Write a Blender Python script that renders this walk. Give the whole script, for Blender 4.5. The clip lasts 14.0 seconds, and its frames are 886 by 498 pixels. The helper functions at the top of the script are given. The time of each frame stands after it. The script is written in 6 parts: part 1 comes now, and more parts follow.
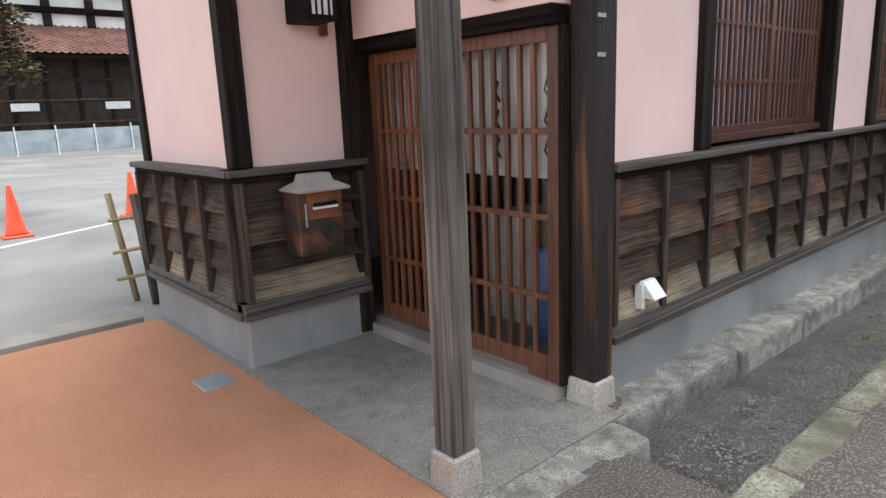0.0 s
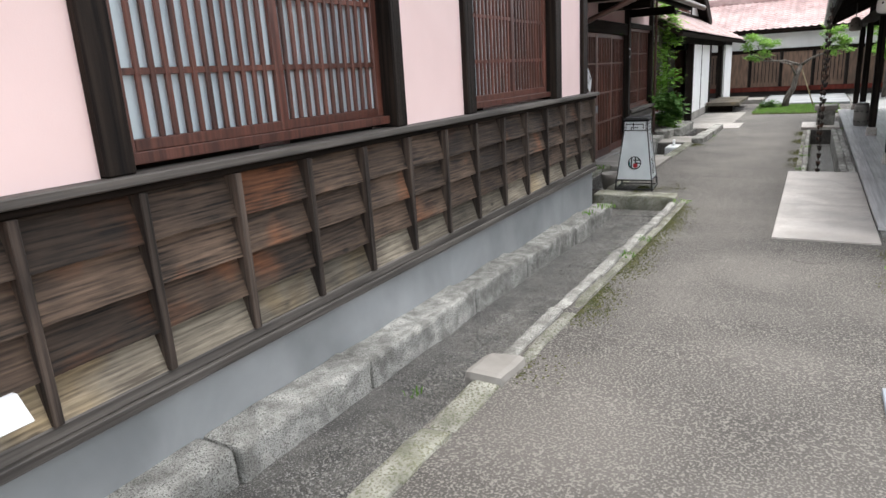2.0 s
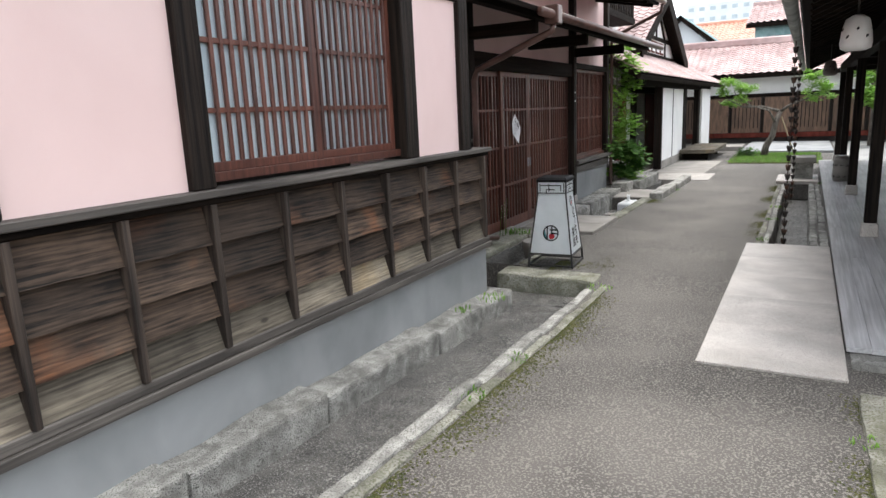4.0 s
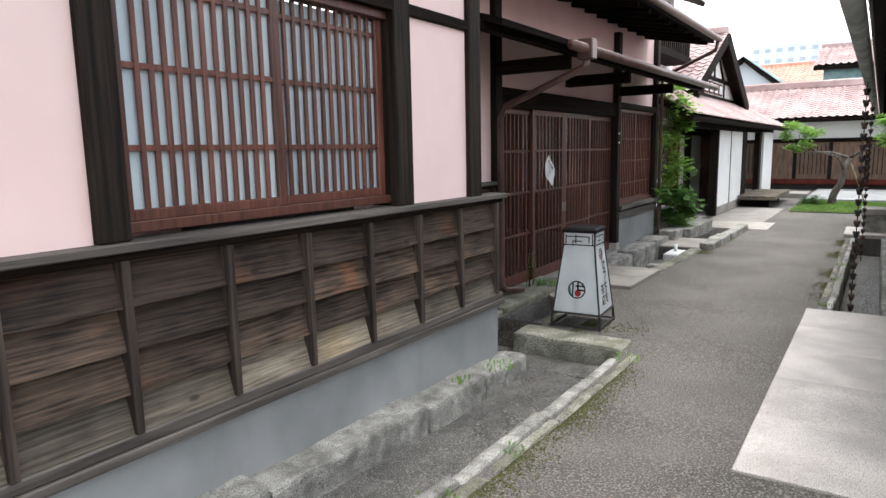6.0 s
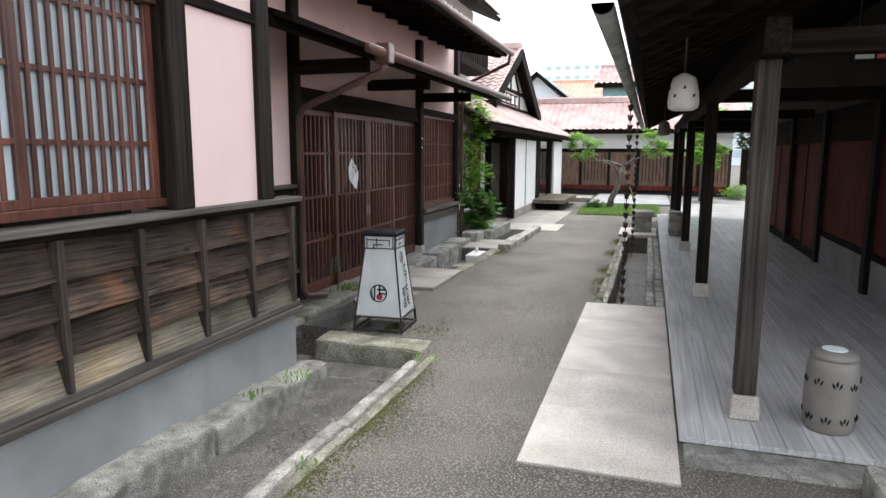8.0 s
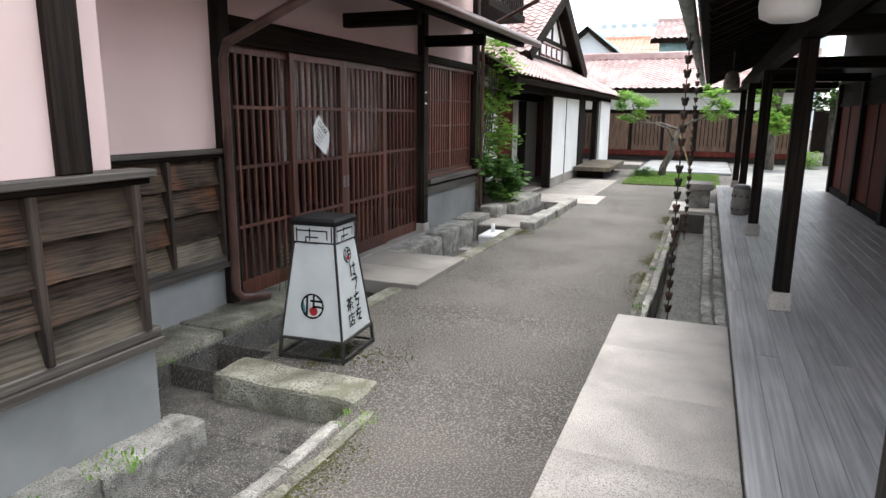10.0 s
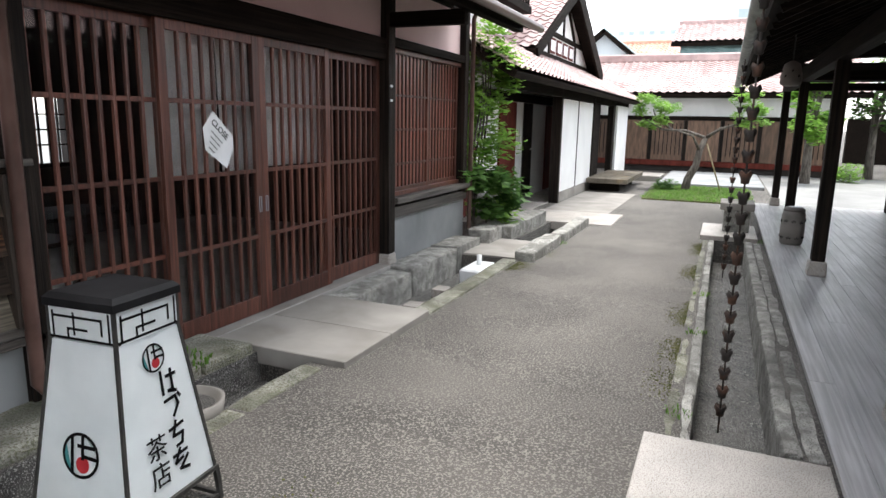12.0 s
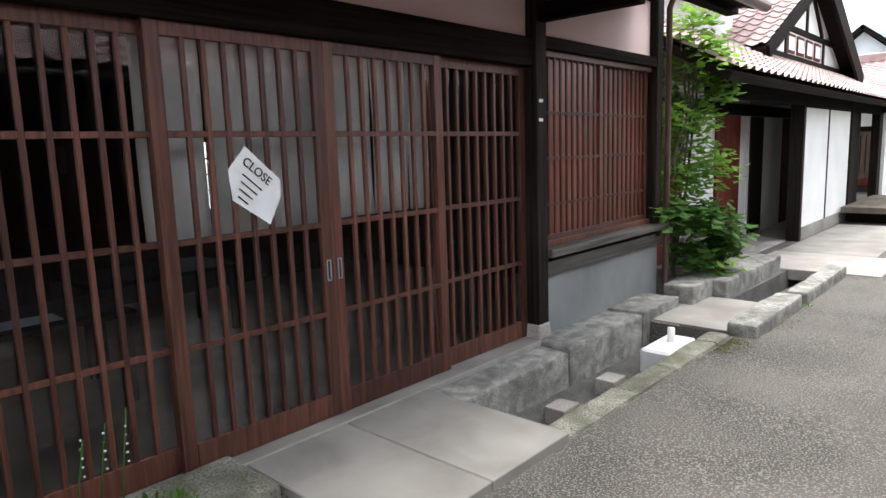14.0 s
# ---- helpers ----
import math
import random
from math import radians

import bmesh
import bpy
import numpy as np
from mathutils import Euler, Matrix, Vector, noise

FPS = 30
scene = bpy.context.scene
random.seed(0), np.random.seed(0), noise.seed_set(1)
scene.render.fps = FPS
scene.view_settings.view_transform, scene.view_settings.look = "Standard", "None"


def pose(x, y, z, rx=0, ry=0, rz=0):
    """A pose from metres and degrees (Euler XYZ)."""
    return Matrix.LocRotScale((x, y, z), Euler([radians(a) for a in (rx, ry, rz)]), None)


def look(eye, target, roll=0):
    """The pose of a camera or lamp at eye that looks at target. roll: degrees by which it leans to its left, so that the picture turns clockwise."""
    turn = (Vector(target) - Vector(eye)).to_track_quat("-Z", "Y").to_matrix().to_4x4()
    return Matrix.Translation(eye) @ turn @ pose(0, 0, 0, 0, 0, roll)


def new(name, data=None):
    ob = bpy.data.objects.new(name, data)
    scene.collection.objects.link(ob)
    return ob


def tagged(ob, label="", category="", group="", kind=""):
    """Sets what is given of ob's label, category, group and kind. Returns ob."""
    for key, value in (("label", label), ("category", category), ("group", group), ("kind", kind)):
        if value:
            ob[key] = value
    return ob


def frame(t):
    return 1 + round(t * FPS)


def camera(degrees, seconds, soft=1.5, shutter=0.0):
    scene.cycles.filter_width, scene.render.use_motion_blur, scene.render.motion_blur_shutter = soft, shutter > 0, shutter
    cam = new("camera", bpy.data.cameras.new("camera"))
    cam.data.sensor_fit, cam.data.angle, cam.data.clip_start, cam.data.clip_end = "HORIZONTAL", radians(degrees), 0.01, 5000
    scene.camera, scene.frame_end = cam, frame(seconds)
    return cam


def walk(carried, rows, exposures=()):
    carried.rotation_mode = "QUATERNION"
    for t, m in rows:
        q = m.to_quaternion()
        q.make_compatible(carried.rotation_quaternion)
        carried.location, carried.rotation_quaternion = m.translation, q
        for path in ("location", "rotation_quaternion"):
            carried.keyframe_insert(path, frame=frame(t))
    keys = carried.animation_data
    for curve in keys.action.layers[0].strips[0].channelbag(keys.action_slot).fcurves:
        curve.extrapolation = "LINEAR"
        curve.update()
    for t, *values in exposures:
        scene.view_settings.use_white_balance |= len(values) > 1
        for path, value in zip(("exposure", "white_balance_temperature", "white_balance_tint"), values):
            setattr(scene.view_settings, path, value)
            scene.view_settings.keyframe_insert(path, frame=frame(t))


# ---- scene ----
cam = camera(68.9, 14.0)
METRES, EYE, TILT, LEAN, TURN = 11.8, 1.5, 0.0, 0.0, -41.1
ROWS = [
    (0.0, 0.0, 0.0, 0.0, -0.51, -12.3, 2.34),
    (0.5, 0.0347, 0.0187, -0.0007, -0.2, -12.89, 1.42),
    (1.0, 0.0735, 0.0414, -0.0002, -10.6, -15.09, 2.46),
    (1.5, 0.1167, 0.062, -0.0002, -11.1, -13.65, 3.15),
    (2.0, 0.1601, 0.0868, 0.0006, -19.78, -15.13, 3.3),
    (2.5, 0.2058, 0.111, -0.0002, -25.44, -14.3, 3.04),
    (5.0, 0.3705, 0.2346, 0.0035, -15.98, -9.81, 2.22),
    (5.5, 0.3759, 0.2403, 0.0038, -15.36, -9.3, 2.16),
    (6.0, 0.3769, 0.242, 0.0044, -15.02, -8.63, 1.12),
    (6.5, 0.3771, 0.2412, 0.0043, -15.14, -8.17, 1.09),
    (7.0, 0.3785, 0.2386, 0.0084, -16.82, -7.71, 1.08),
    (7.5, 0.3803, 0.2359, 0.0078, -25.4, -5.96, 1.27),
    (8.0, 0.3915, 0.2452, 0.0039, -31.24, -8.48, -0.2),
    (10.5, 0.5549, 0.398, -0.0037, -26.48, -12.31, -0.65),
    (11.0, 0.584, 0.4323, -0.0072, -29.04, -11.72, -1.41),
    (11.5, 0.6132, 0.4669, -0.0082, -25.0, -12.7, -0.28),
    (12.0, 0.6376, 0.5027, -0.006, -25.54, -11.24, -1.03),
    (12.5, 0.6699, 0.5344, -0.0068, -21.03, -9.16, -0.93),
    (13.0, 0.6978, 0.5637, -0.0075, -21.53, -9.55, -1.56),
    (13.5, 0.7189, 0.5975, -0.011, -15.46, -8.95, 0.71),
    (14.0, 0.7373, 0.6326, -0.0081, -6.61, -8.54, 1.91),
]
walk(cam, [(t, pose(0, 0, EYE, TILT, LEAN, TURN) @ pose(METRES * x, METRES * y, METRES * z, 90 + pitch, roll, yaw)) for t, x, y, z, yaw, pitch, roll in ROWS],
     [(0.0, 1.2), (1.0, 1.5), (2.5, 1.75), (5.0, 1.75), (8.0, 1.85), (10.5, 1.95), (12.5, 2.1), (14.0, 2.1)])

# ---- light ----
world = bpy.data.worlds.new("world")
scene.world = world
world.use_nodes = True
wn, wl = world.node_tree.nodes, world.node_tree.links
bg = wn["Background"]
sky = wn.new("ShaderNodeTexSky")
sky.sky_type = "NISHITA"
sky.sun_disc = False
sky.sun_elevation, sky.sun_rotation = radians(81), radians(113)
sky.dust_density, sky.air_density, sky.ozone_density = 0.6, 1.0, 1.0
hs = wn.new("ShaderNodeHueSaturation")
hs.inputs["Saturation"].default_value = 0.22
wl.new(sky.outputs[0], hs.inputs["Color"])
wl.new(hs.outputs[0], bg.inputs["Color"])
bg.inputs["Strength"].default_value = 0.15
sun_data = bpy.data.lights.new("sun", "SUN")
sun_data.energy, sun_data.angle, sun_data.color = 1.5, radians(40), (1.0, 0.97, 0.93)
sun = new("sun", sun_data)
sun.matrix_world = look((14, -1.2, 30), (10, 0.5, 0))


# ---- materials ----
def nodes_of(name):
    m = bpy.data.materials.new(name)
    m.use_nodes = True
    return m, m.node_tree.nodes, m.node_tree.links, m.node_tree.nodes["Principled BSDF"]


def surface(name, a, b, rough=0.7, scale=(6, 6, 6), fine=60.0, bump=0.3, dist=0.01, spots=None, vary=0.0, metal=0.0, lo=0.35, hi=0.65, stain=0.0, stain_scale=1.2, spec=0.5):
    """Two colours mixed by stretched noise, fine grain, broad stains, piece-to-piece variation and relief."""
    m, n, l, p = nodes_of(name)
    tc = n.new("ShaderNodeTexCoord")
    oi = n.new("ShaderNodeObjectInfo")
    shift = n.new("ShaderNodeVectorMath")
    shift.operation = "MULTIPLY_ADD"
    l.new(oi.outputs["Random"], shift.inputs[0])
    shift.inputs[1].default_value = (17.0, 31.0, 23.0)
    l.new(tc.outputs["Object"], shift.inputs[2])
    mp = n.new("ShaderNodeMapping")
    mp.inputs["Scale"].default_value = scale
    l.new(shift.outputs[0], mp.inputs["Vector"])
    na = n.new("ShaderNodeTexNoise")
    na.inputs["Scale"].default_value, na.inputs["Detail"].default_value = 1.0, 6.0
    na.inputs["Distortion"].default_value = 0.4
    l.new(mp.outputs[0], na.inputs["Vector"])
    r = n.new("ShaderNodeMapRange")
    r.inputs[1].default_value, r.inputs[2].default_value = lo, hi
    l.new(na.outputs[0], r.inputs[0])
    mx = n.new("ShaderNodeMix")
    mx.data_type = "RGBA"
    mx.inputs["A"].default_value, mx.inputs["B"].default_value = (*a, 1), (*b, 1)
    l.new(r.outputs[0], mx.inputs["Factor"])
    col = mx.outputs["Result"]
    nf = n.new("ShaderNodeTexNoise")
    nf.inputs["Scale"].default_value, nf.inputs["Detail"].default_value = fine, 3.0
    if max(scale) > 8 * min(scale):
        mf = n.new("ShaderNodeMapping")
        mf.inputs["Scale"].default_value = [q * 3.0 / fine for q in scale]
        l.new(shift.outputs[0], mf.inputs["Vector"])
        l.new(mf.outputs[0], nf.inputs["Vector"])
    else:
        l.new(shift.outputs[0], nf.inputs["Vector"])
    if spots:
        r2 = n.new("ShaderNodeMapRange")
        r2.inputs[1].default_value, r2.inputs[2].default_value = spots[1] - 0.05, spots[1] + 0.03
        l.new(nf.outputs[0], r2.inputs[0])
        m2 = n.new("ShaderNodeMix")
        m2.data_type = "RGBA"
        l.new(r2.outputs[0], m2.inputs["Factor"])
        l.new(col, m2.inputs["A"])
        m2.inputs["B"].default_value = (*spots[0], 1)
        col = m2.outputs["Result"]
    if stain:
        ns = n.new("ShaderNodeTexNoise")
        ns.inputs["Scale"].default_value, ns.inputs["Detail"].default_value = stain_scale, 5.0
        l.new(shift.outputs[0], ns.inputs["Vector"])
        r3 = n.new("ShaderNodeMapRange")
        r3.inputs[1].default_value, r3.inputs[2].default_value = 0.35, 0.7
        r3.inputs[3].default_value, r3.inputs[4].default_value = 1.0 + stain * 0.5, 1.0 - stain
        l.new(ns.outputs[0], r3.inputs[0])
        h3 = n.new("ShaderNodeHueSaturation")
        l.new(r3.outputs[0], h3.inputs["Value"])
        l.new(col, h3.inputs["Color"])
        col = h3.outputs[0]
    if vary:
        r4 = n.new("ShaderNodeMapRange")
        r4.inputs[3].default_value, r4.inputs[4].default_value = 1 - vary, 1 + vary
        l.new(oi.outputs["Random"], r4.inputs[0])
        h4 = n.new("ShaderNodeHueSaturation")
        l.new(r4.outputs[0], h4.inputs["Value"])
        l.new(col, h4.inputs["Color"])
        col = h4.outputs[0]
    l.new(col, p.inputs["Base Color"])
    p.inputs["Roughness"].default_value, p.inputs["Metallic"].default_value = rough, metal
    p.inputs["Specular IOR Level"].default_value = spec
    add = n.new("ShaderNodeMath")
    l.new(na.outputs[0], add.inputs[0])
    l.new(nf.outputs[0], add.inputs[1])
    bp = n.new("ShaderNodeBump")
    bp.inputs["Strength"].default_value, bp.inputs["Distance"].default_value = bump, dist
    l.new(add.outputs[0], bp.inputs["Height"])
    l.new(bp.outputs[0], p.inputs["Normal"])
    return m


def clear(name, tint=(1, 1, 1), rough=0.02):
    m, n, l, p = nodes_of(name)
    g = n.new("ShaderNodeBsdfGlossy")
    g.inputs["Roughness"].default_value = rough
    t = n.new("ShaderNodeBsdfTransparent")
    t.inputs["Color"].default_value = (*tint, 1)
    lw = n.new("ShaderNodeLayerWeight")
    pw = n.new("ShaderNodeMath")
    pw.operation, pw.inputs[1].default_value = "POWER", 4.0
    l.new(lw.outputs["Facing"], pw.inputs[0])
    f = n.new("ShaderNodeMath")
    f.operation, f.inputs[1].default_value, f.inputs[2].default_value = "MULTIPLY_ADD", 0.75, 0.035
    l.new(pw.outputs[0], f.inputs[0])
    mix = n.new("ShaderNodeMixShader")
    l.new(f.outputs[0], mix.inputs[0])
    l.new(t.outputs[0], mix.inputs[1])
    l.new(g.outputs[0], mix.inputs[2])
    l.new(mix.outputs[0], n["Material Output"].inputs["Surface"])
    return m




def leafy(name, a, b):
    """Leaf colour with light passing through."""
    m = surface(name, a, b, 0.5, (3, 3, 3), 50, 0.2, 0.004, spec=0.35)
    n, l = m.node_tree.nodes, m.node_tree.links
    p = n["Principled BSDF"]
    t = n.new("ShaderNodeBsdfTranslucent")
    l.new(p.inputs["Base Color"].links[0].from_socket, t.inputs["Color"])
    mix = n.new("ShaderNodeMixShader")
    mix.inputs[0].default_value = 0.5
    l.new(p.outputs[0], mix.inputs[1])
    l.new(t.outputs[0], mix.inputs[2])
    l.new(mix.outputs[0], n["Material Output"].inputs["Surface"])
    return m


M_LEAF = leafy("fresh_leaf", (0.15, 0.31, 0.045), (0.27, 0.46, 0.09))
M_LEAF2 = leafy("deep_leaf", (0.055, 0.14, 0.03), (0.11, 0.22, 0.05))
M_GRASS = leafy("grass_blade", (0.09, 0.20, 0.03), (0.16, 0.30, 0.055))
def plank_wood(name, along, dark, pale, warm, warm_at=0.56):
    """Old sawn softwood: wavy growth rings along the board, knots, bare worn patches, board-to-board variation."""
    m, n, l, p = nodes_of(name)
    tc, oi = n.new("ShaderNodeTexCoord"), n.new("ShaderNodeObjectInfo")
    shift = n.new("ShaderNodeVectorMath")
    shift.operation = "MULTIPLY_ADD"
    l.new(oi.outputs["Random"], shift.inputs[0])
    shift.inputs[1].default_value = (17.0, 31.0, 23.0)
    l.new(tc.outputs["Object"], shift.inputs[2])
    mp = n.new("ShaderNodeMapping")
    mp.inputs["Scale"].default_value = (0.055, 1, 1) if along == "x" else (1, 0.055, 1)
    l.new(shift.outputs[0], mp.inputs["Vector"])

    def noise_of(scale, detail, vector, lo, hi, a=0.0, b=1.0):
        t = n.new("ShaderNodeTexNoise")
        t.inputs["Scale"].default_value, t.inputs["Detail"].default_value = scale, detail
        l.new(vector, t.inputs["Vector"])
        r = n.new("ShaderNodeMapRange")
        for i, v in enumerate((lo, hi, a, b)):
            r.inputs[1 + i].default_value = v
        l.new(t.outputs[0], r.inputs[0])
        return r.outputs[0]

    def blend(factor, a, b, kind="MIX"):
        x = n.new("ShaderNodeMix")
        x.data_type, x.blend_type = "RGBA", kind
        l.new(factor, x.inputs["Factor"])
        for socket, v in (("A", a), ("B", b)):
            if isinstance(v, tuple):
                x.inputs[socket].default_value = (*v, 1)
            else:
                l.new(v, x.inputs[socket])
        return x.outputs["Result"]

    wave = n.new("ShaderNodeTexWave")
    wave.wave_type, wave.bands_direction = "BANDS", "Z"
    wave.inputs["Scale"].default_value, wave.inputs["Distortion"].default_value = 11.0, 14.0
    wave.inputs["Detail"].default_value, wave.inputs["Detail Scale"].default_value = 4.0, 1.1
    l.new(mp.outputs[0], wave.inputs["Vector"])
    broad = noise_of(3.2, 4, shift.outputs[0], 0.32, 0.68)
    fine = noise_of(90, 4, mp.outputs[0], 0.35, 0.65)
    mixed = n.new("ShaderNodeMath")
    mixed.operation, mixed.inputs[1].default_value = "MULTIPLY_ADD", 0.22
    l.new(wave.outputs["Fac"], mixed.inputs[0])
    half = n.new("ShaderNodeMath")
    half.operation, half.inputs[1].default_value = "MULTIPLY", 0.42
    l.new(broad, half.inputs[0])
    l.new(half.outputs[0], mixed.inputs[2])
    more = n.new("ShaderNodeMath")
    more.operation, more.inputs[1].default_value = "MULTIPLY_ADD", 0.34
    l.new(fine, more.inputs[0])
    l.new(mixed.outputs[0], more.inputs[2])
    spread = n.new("ShaderNodeMapRange")
    spread.inputs[1].default_value, spread.inputs[2].default_value = 0.18, 1.02
    l.new(more.outputs[0], spread.inputs[0])
    col = blend(spread.outputs[0], dark, pale)
    col = blend(noise_of(1.9, 5, shift.outputs[0], warm_at, warm_at + 0.12, 0.0, 0.85), col, warm, "MULTIPLY")
    knot = n.new("ShaderNodeTexVoronoi")
    knot.inputs["Scale"].default_value = 5.0
    km = n.new("ShaderNodeMapping")
    km.inputs["Scale"].default_value = (0.5, 1, 1) if along == "x" else (1, 0.5, 1)
    l.new(shift.outputs[0], km.inputs["Vector"])
    l.new(km.outputs[0], knot.inputs["Vector"])
    kr = n.new("ShaderNodeMapRange")
    for i, v in enumerate((0.05, 0.10, 0.85, 0.0)):
        kr.inputs[1 + i].default_value = v
    l.new(knot.outputs["Distance"], kr.inputs[0])
    col = blend(kr.outputs[0], col, tuple(q * 0.5 for q in dark))
    r4 = n.new("ShaderNodeMapRange")
    r4.inputs[3].default_value, r4.inputs[4].default_value = 0.45, 1.45
    l.new(oi.outputs["Random"], r4.inputs[0])
    h4 = n.new("ShaderNodeHueSaturation")
    l.new(r4.outputs[0], h4.inputs["Value"])
    l.new(col, h4.inputs["Color"])
    l.new(h4.outputs[0], p.inputs["Base Color"])
    p.inputs["Roughness"].default_value = 0.75
    p.inputs["Specular IOR Level"].default_value = 0.3
    bp = n.new("ShaderNodeBump")
    bp.inputs["Strength"].default_value, bp.inputs["Distance"].default_value = 0.6, 0.006
    l.new(more.outputs[0], bp.inputs["Height"])
    l.new(bp.outputs[0], p.inputs["Normal"])
    return m


M_OLDX = plank_wood("weathered_dark_board", "x", (0.009, 0.0065, 0.005), (0.125, 0.084, 0.058), (2.1, 1.18, 0.7))
M_OLDY = plank_wood("weathered_dark_board_cross", "y", (0.009, 0.0065, 0.005), (0.125, 0.084, 0.058), (2.1, 1.18, 0.7))
M_PALEX = plank_wood("bare_grey_board", "x", (0.07, 0.058, 0.045), (0.31, 0.27, 0.205), (1.15, 1.0, 0.75))
M_PALEY = plank_wood("bare_grey_board_cross", "y", (0.07, 0.058, 0.045), (0.31, 0.27, 0.205), (1.15, 1.0, 0.75))
M_DARKX = surface("dark_stained_timber", (0.0045, 0.0035, 0.003), (0.020, 0.0145, 0.0115), 0.7, (1.2, 40, 40), 120, 0.4, 0.006, vary=0.25, stain=0.3, spec=0.04)
M_DARKZ = surface("dark_stained_upright", (0.0045, 0.0033, 0.0028), (0.023, 0.0165, 0.0125), 0.7, (40, 40, 1.2), 120, 0.5, 0.008, vary=0.25, stain=0.35, spec=0.15)
M_DARKY = surface("dark_stained_crossbeam", (0.0045, 0.0035, 0.003), (0.020, 0.0145, 0.0115), 0.7, (40, 1.2, 40), 120, 0.4, 0.006, vary=0.25, stain=0.3, spec=0.04)
M_LEDGE = surface("grey_weathered_ledge", (0.036, 0.031, 0.027), (0.115, 0.102, 0.09), 0.65, (1.2, 40, 40), 120, 0.4, 0.006, stain=0.35)
M_POST = surface("grey_weathered_post", (0.020, 0.0185, 0.017), (0.15, 0.138, 0.126), 0.8, (38, 38, 1.1), 110, 0.8, 0.012, stain=0.45, stain_scale=1.6)
M_STILE = surface("worn_brown_batten", (0.016, 0.012, 0.010), (0.075, 0.056, 0.044), 0.75, (40, 40, 1.4), 120, 0.5, 0.008, vary=0.35, stain=0.4, spec=0.3)
M_VPOST = surface("dark_grey_weathered_post", (0.014, 0.0115, 0.010), (0.060, 0.050, 0.044), 0.75, (38, 38, 1.1), 110, 0.6, 0.01, stain=0.4, stain_scale=1.6, spec=0.3)
M_STOOLC = surface("dull_grey_ceramic", (0.16, 0.15, 0.135), (0.22, 0.205, 0.185), 0.6, (5, 5, 5), 120, 0.15, 0.003, stain=0.15)
M_LATT = surface("red_brown_lattice", (0.052, 0.017, 0.011), (0.130, 0.047, 0.031), 0.45, (40, 40, 2.0), 120, 0.25, 0.004, vary=0.3, stain=0.25)
M_OLATT = surface("orange_brown_lattice", (0.075, 0.026, 0.012), (0.17, 0.066, 0.030), 0.5, (40, 40, 2.0), 120, 0.3, 0.004, vary=0.3, stain=0.3)
M_PINK = surface("pink_plaster", (0.74, 0.555, 0.53), (0.79, 0.61, 0.585), 0.85, (1.3, 1.3, 0.9), 160, 0.12, 0.003, stain=0.06, stain_scale=0.8)
M_WHITE = surface("white_plaster", (0.76, 0.76, 0.75), (0.83, 0.83, 0.82), 0.85, (1.2, 1.2, 0.8), 150, 0.1, 0.003, stain=0.06)
M_RENDER = surface("grey_cement_render", (0.205, 0.214, 0.218), (0.29, 0.298, 0.302), 0.8, (1.6, 1.6, 1.1), 190, 0.15, 0.003, stain=0.18, stain_scale=1.4)
M_ASPH = surface("worn_asphalt", (0.044, 0.040, 0.035), (0.098, 0.089, 0.079), 0.8, (1.0, 0.9, 1.0), 82, 1.0, 0.012, spots=((0.175, 0.162, 0.144), 0.56), stain=0.12, stain_scale=0.8)
M_STREET = surface("street_asphalt", (0.20, 0.20, 0.195), (0.27, 0.27, 0.26), 0.8, (0.8, 0.8, 0.8), 80, 0.4, 0.006, stain=0.18, stain_scale=0.3)
M_ORANGE = surface("orange_resin_gravel", (0.40, 0.185, 0.10), (0.52, 0.26, 0.155), 0.85, (2.2, 2.2, 2.2), 170, 0.8, 0.006, spots=((0.25, 0.10, 0.05), 0.58), stain=0.07, lo=0.2, hi=0.8)
M_AGG = surface("washed_aggregate", (0.17, 0.165, 0.155), (0.26, 0.25, 0.23), 0.75, (8, 8, 8), 140, 1.0, 0.010, spots=((0.42, 0.40, 0.36), 0.58), stain=0.2)
M_STONE = surface("rough_granite", (0.22, 0.215, 0.195), (0.48, 0.47, 0.435), 0.85, (9, 9, 9), 120, 1.0, 0.02, spots=((0.14, 0.136, 0.12), 0.585), vary=0.18, stain=0.35, stain_scale=2.2)
M_MOSSY = surface("mossy_stone", (0.13, 0.13, 0.095), (0.31, 0.305, 0.265), 0.9, (5, 5, 5), 70, 1.0, 0.02, spots=((0.13, 0.13, 0.085), 0.56), vary=0.15, stain=0.4, stain_scale=3)
M_BED = surface("wet_gravel_bed", (0.035, 0.033, 0.030), (0.11, 0.105, 0.095), 0.4, (6, 6, 6), 120, 1.0, 0.015, spots=((0.40, 0.39, 0.37), 0.61), stain=0.3, stain_scale=2.0)
M_SLAB = surface("pale_granite_slab", (0.40, 0.37, 0.335), (0.52, 0.49, 0.45), 0.45, (2.2, 2.2, 2.2), 150, 0.5, 0.005, spots=((0.22, 0.19, 0.165), 0.565), vary=0.10, stain=0.22, stain_scale=2.5)
M_CONC = surface("smooth_concrete", (0.215, 0.20, 0.18), (0.30, 0.282, 0.258), 0.75, (2, 2, 2), 120, 0.2, 0.003, stain=0.2, stain_scale=1.5)
M_DECK = surface("grey_deck_board", (0.34, 0.335, 0.335), (0.52, 0.515, 0.515), 0.36, (1.2, 40, 40), 120, 0.3, 0.004, vary=0.08, stain=0.2)
M_MOSS = surface("moss", (0.045, 0.055, 0.012), (0.10, 0.10, 0.03), 0.95, (14, 14, 14), 120, 1.0, 0.02)
M_MAPLE = surface("russet_leaf", (0.035, 0.035, 0.012), (0.09, 0.07, 0.02), 0.6, (3, 3, 3), 50, 0.2, 0.004)
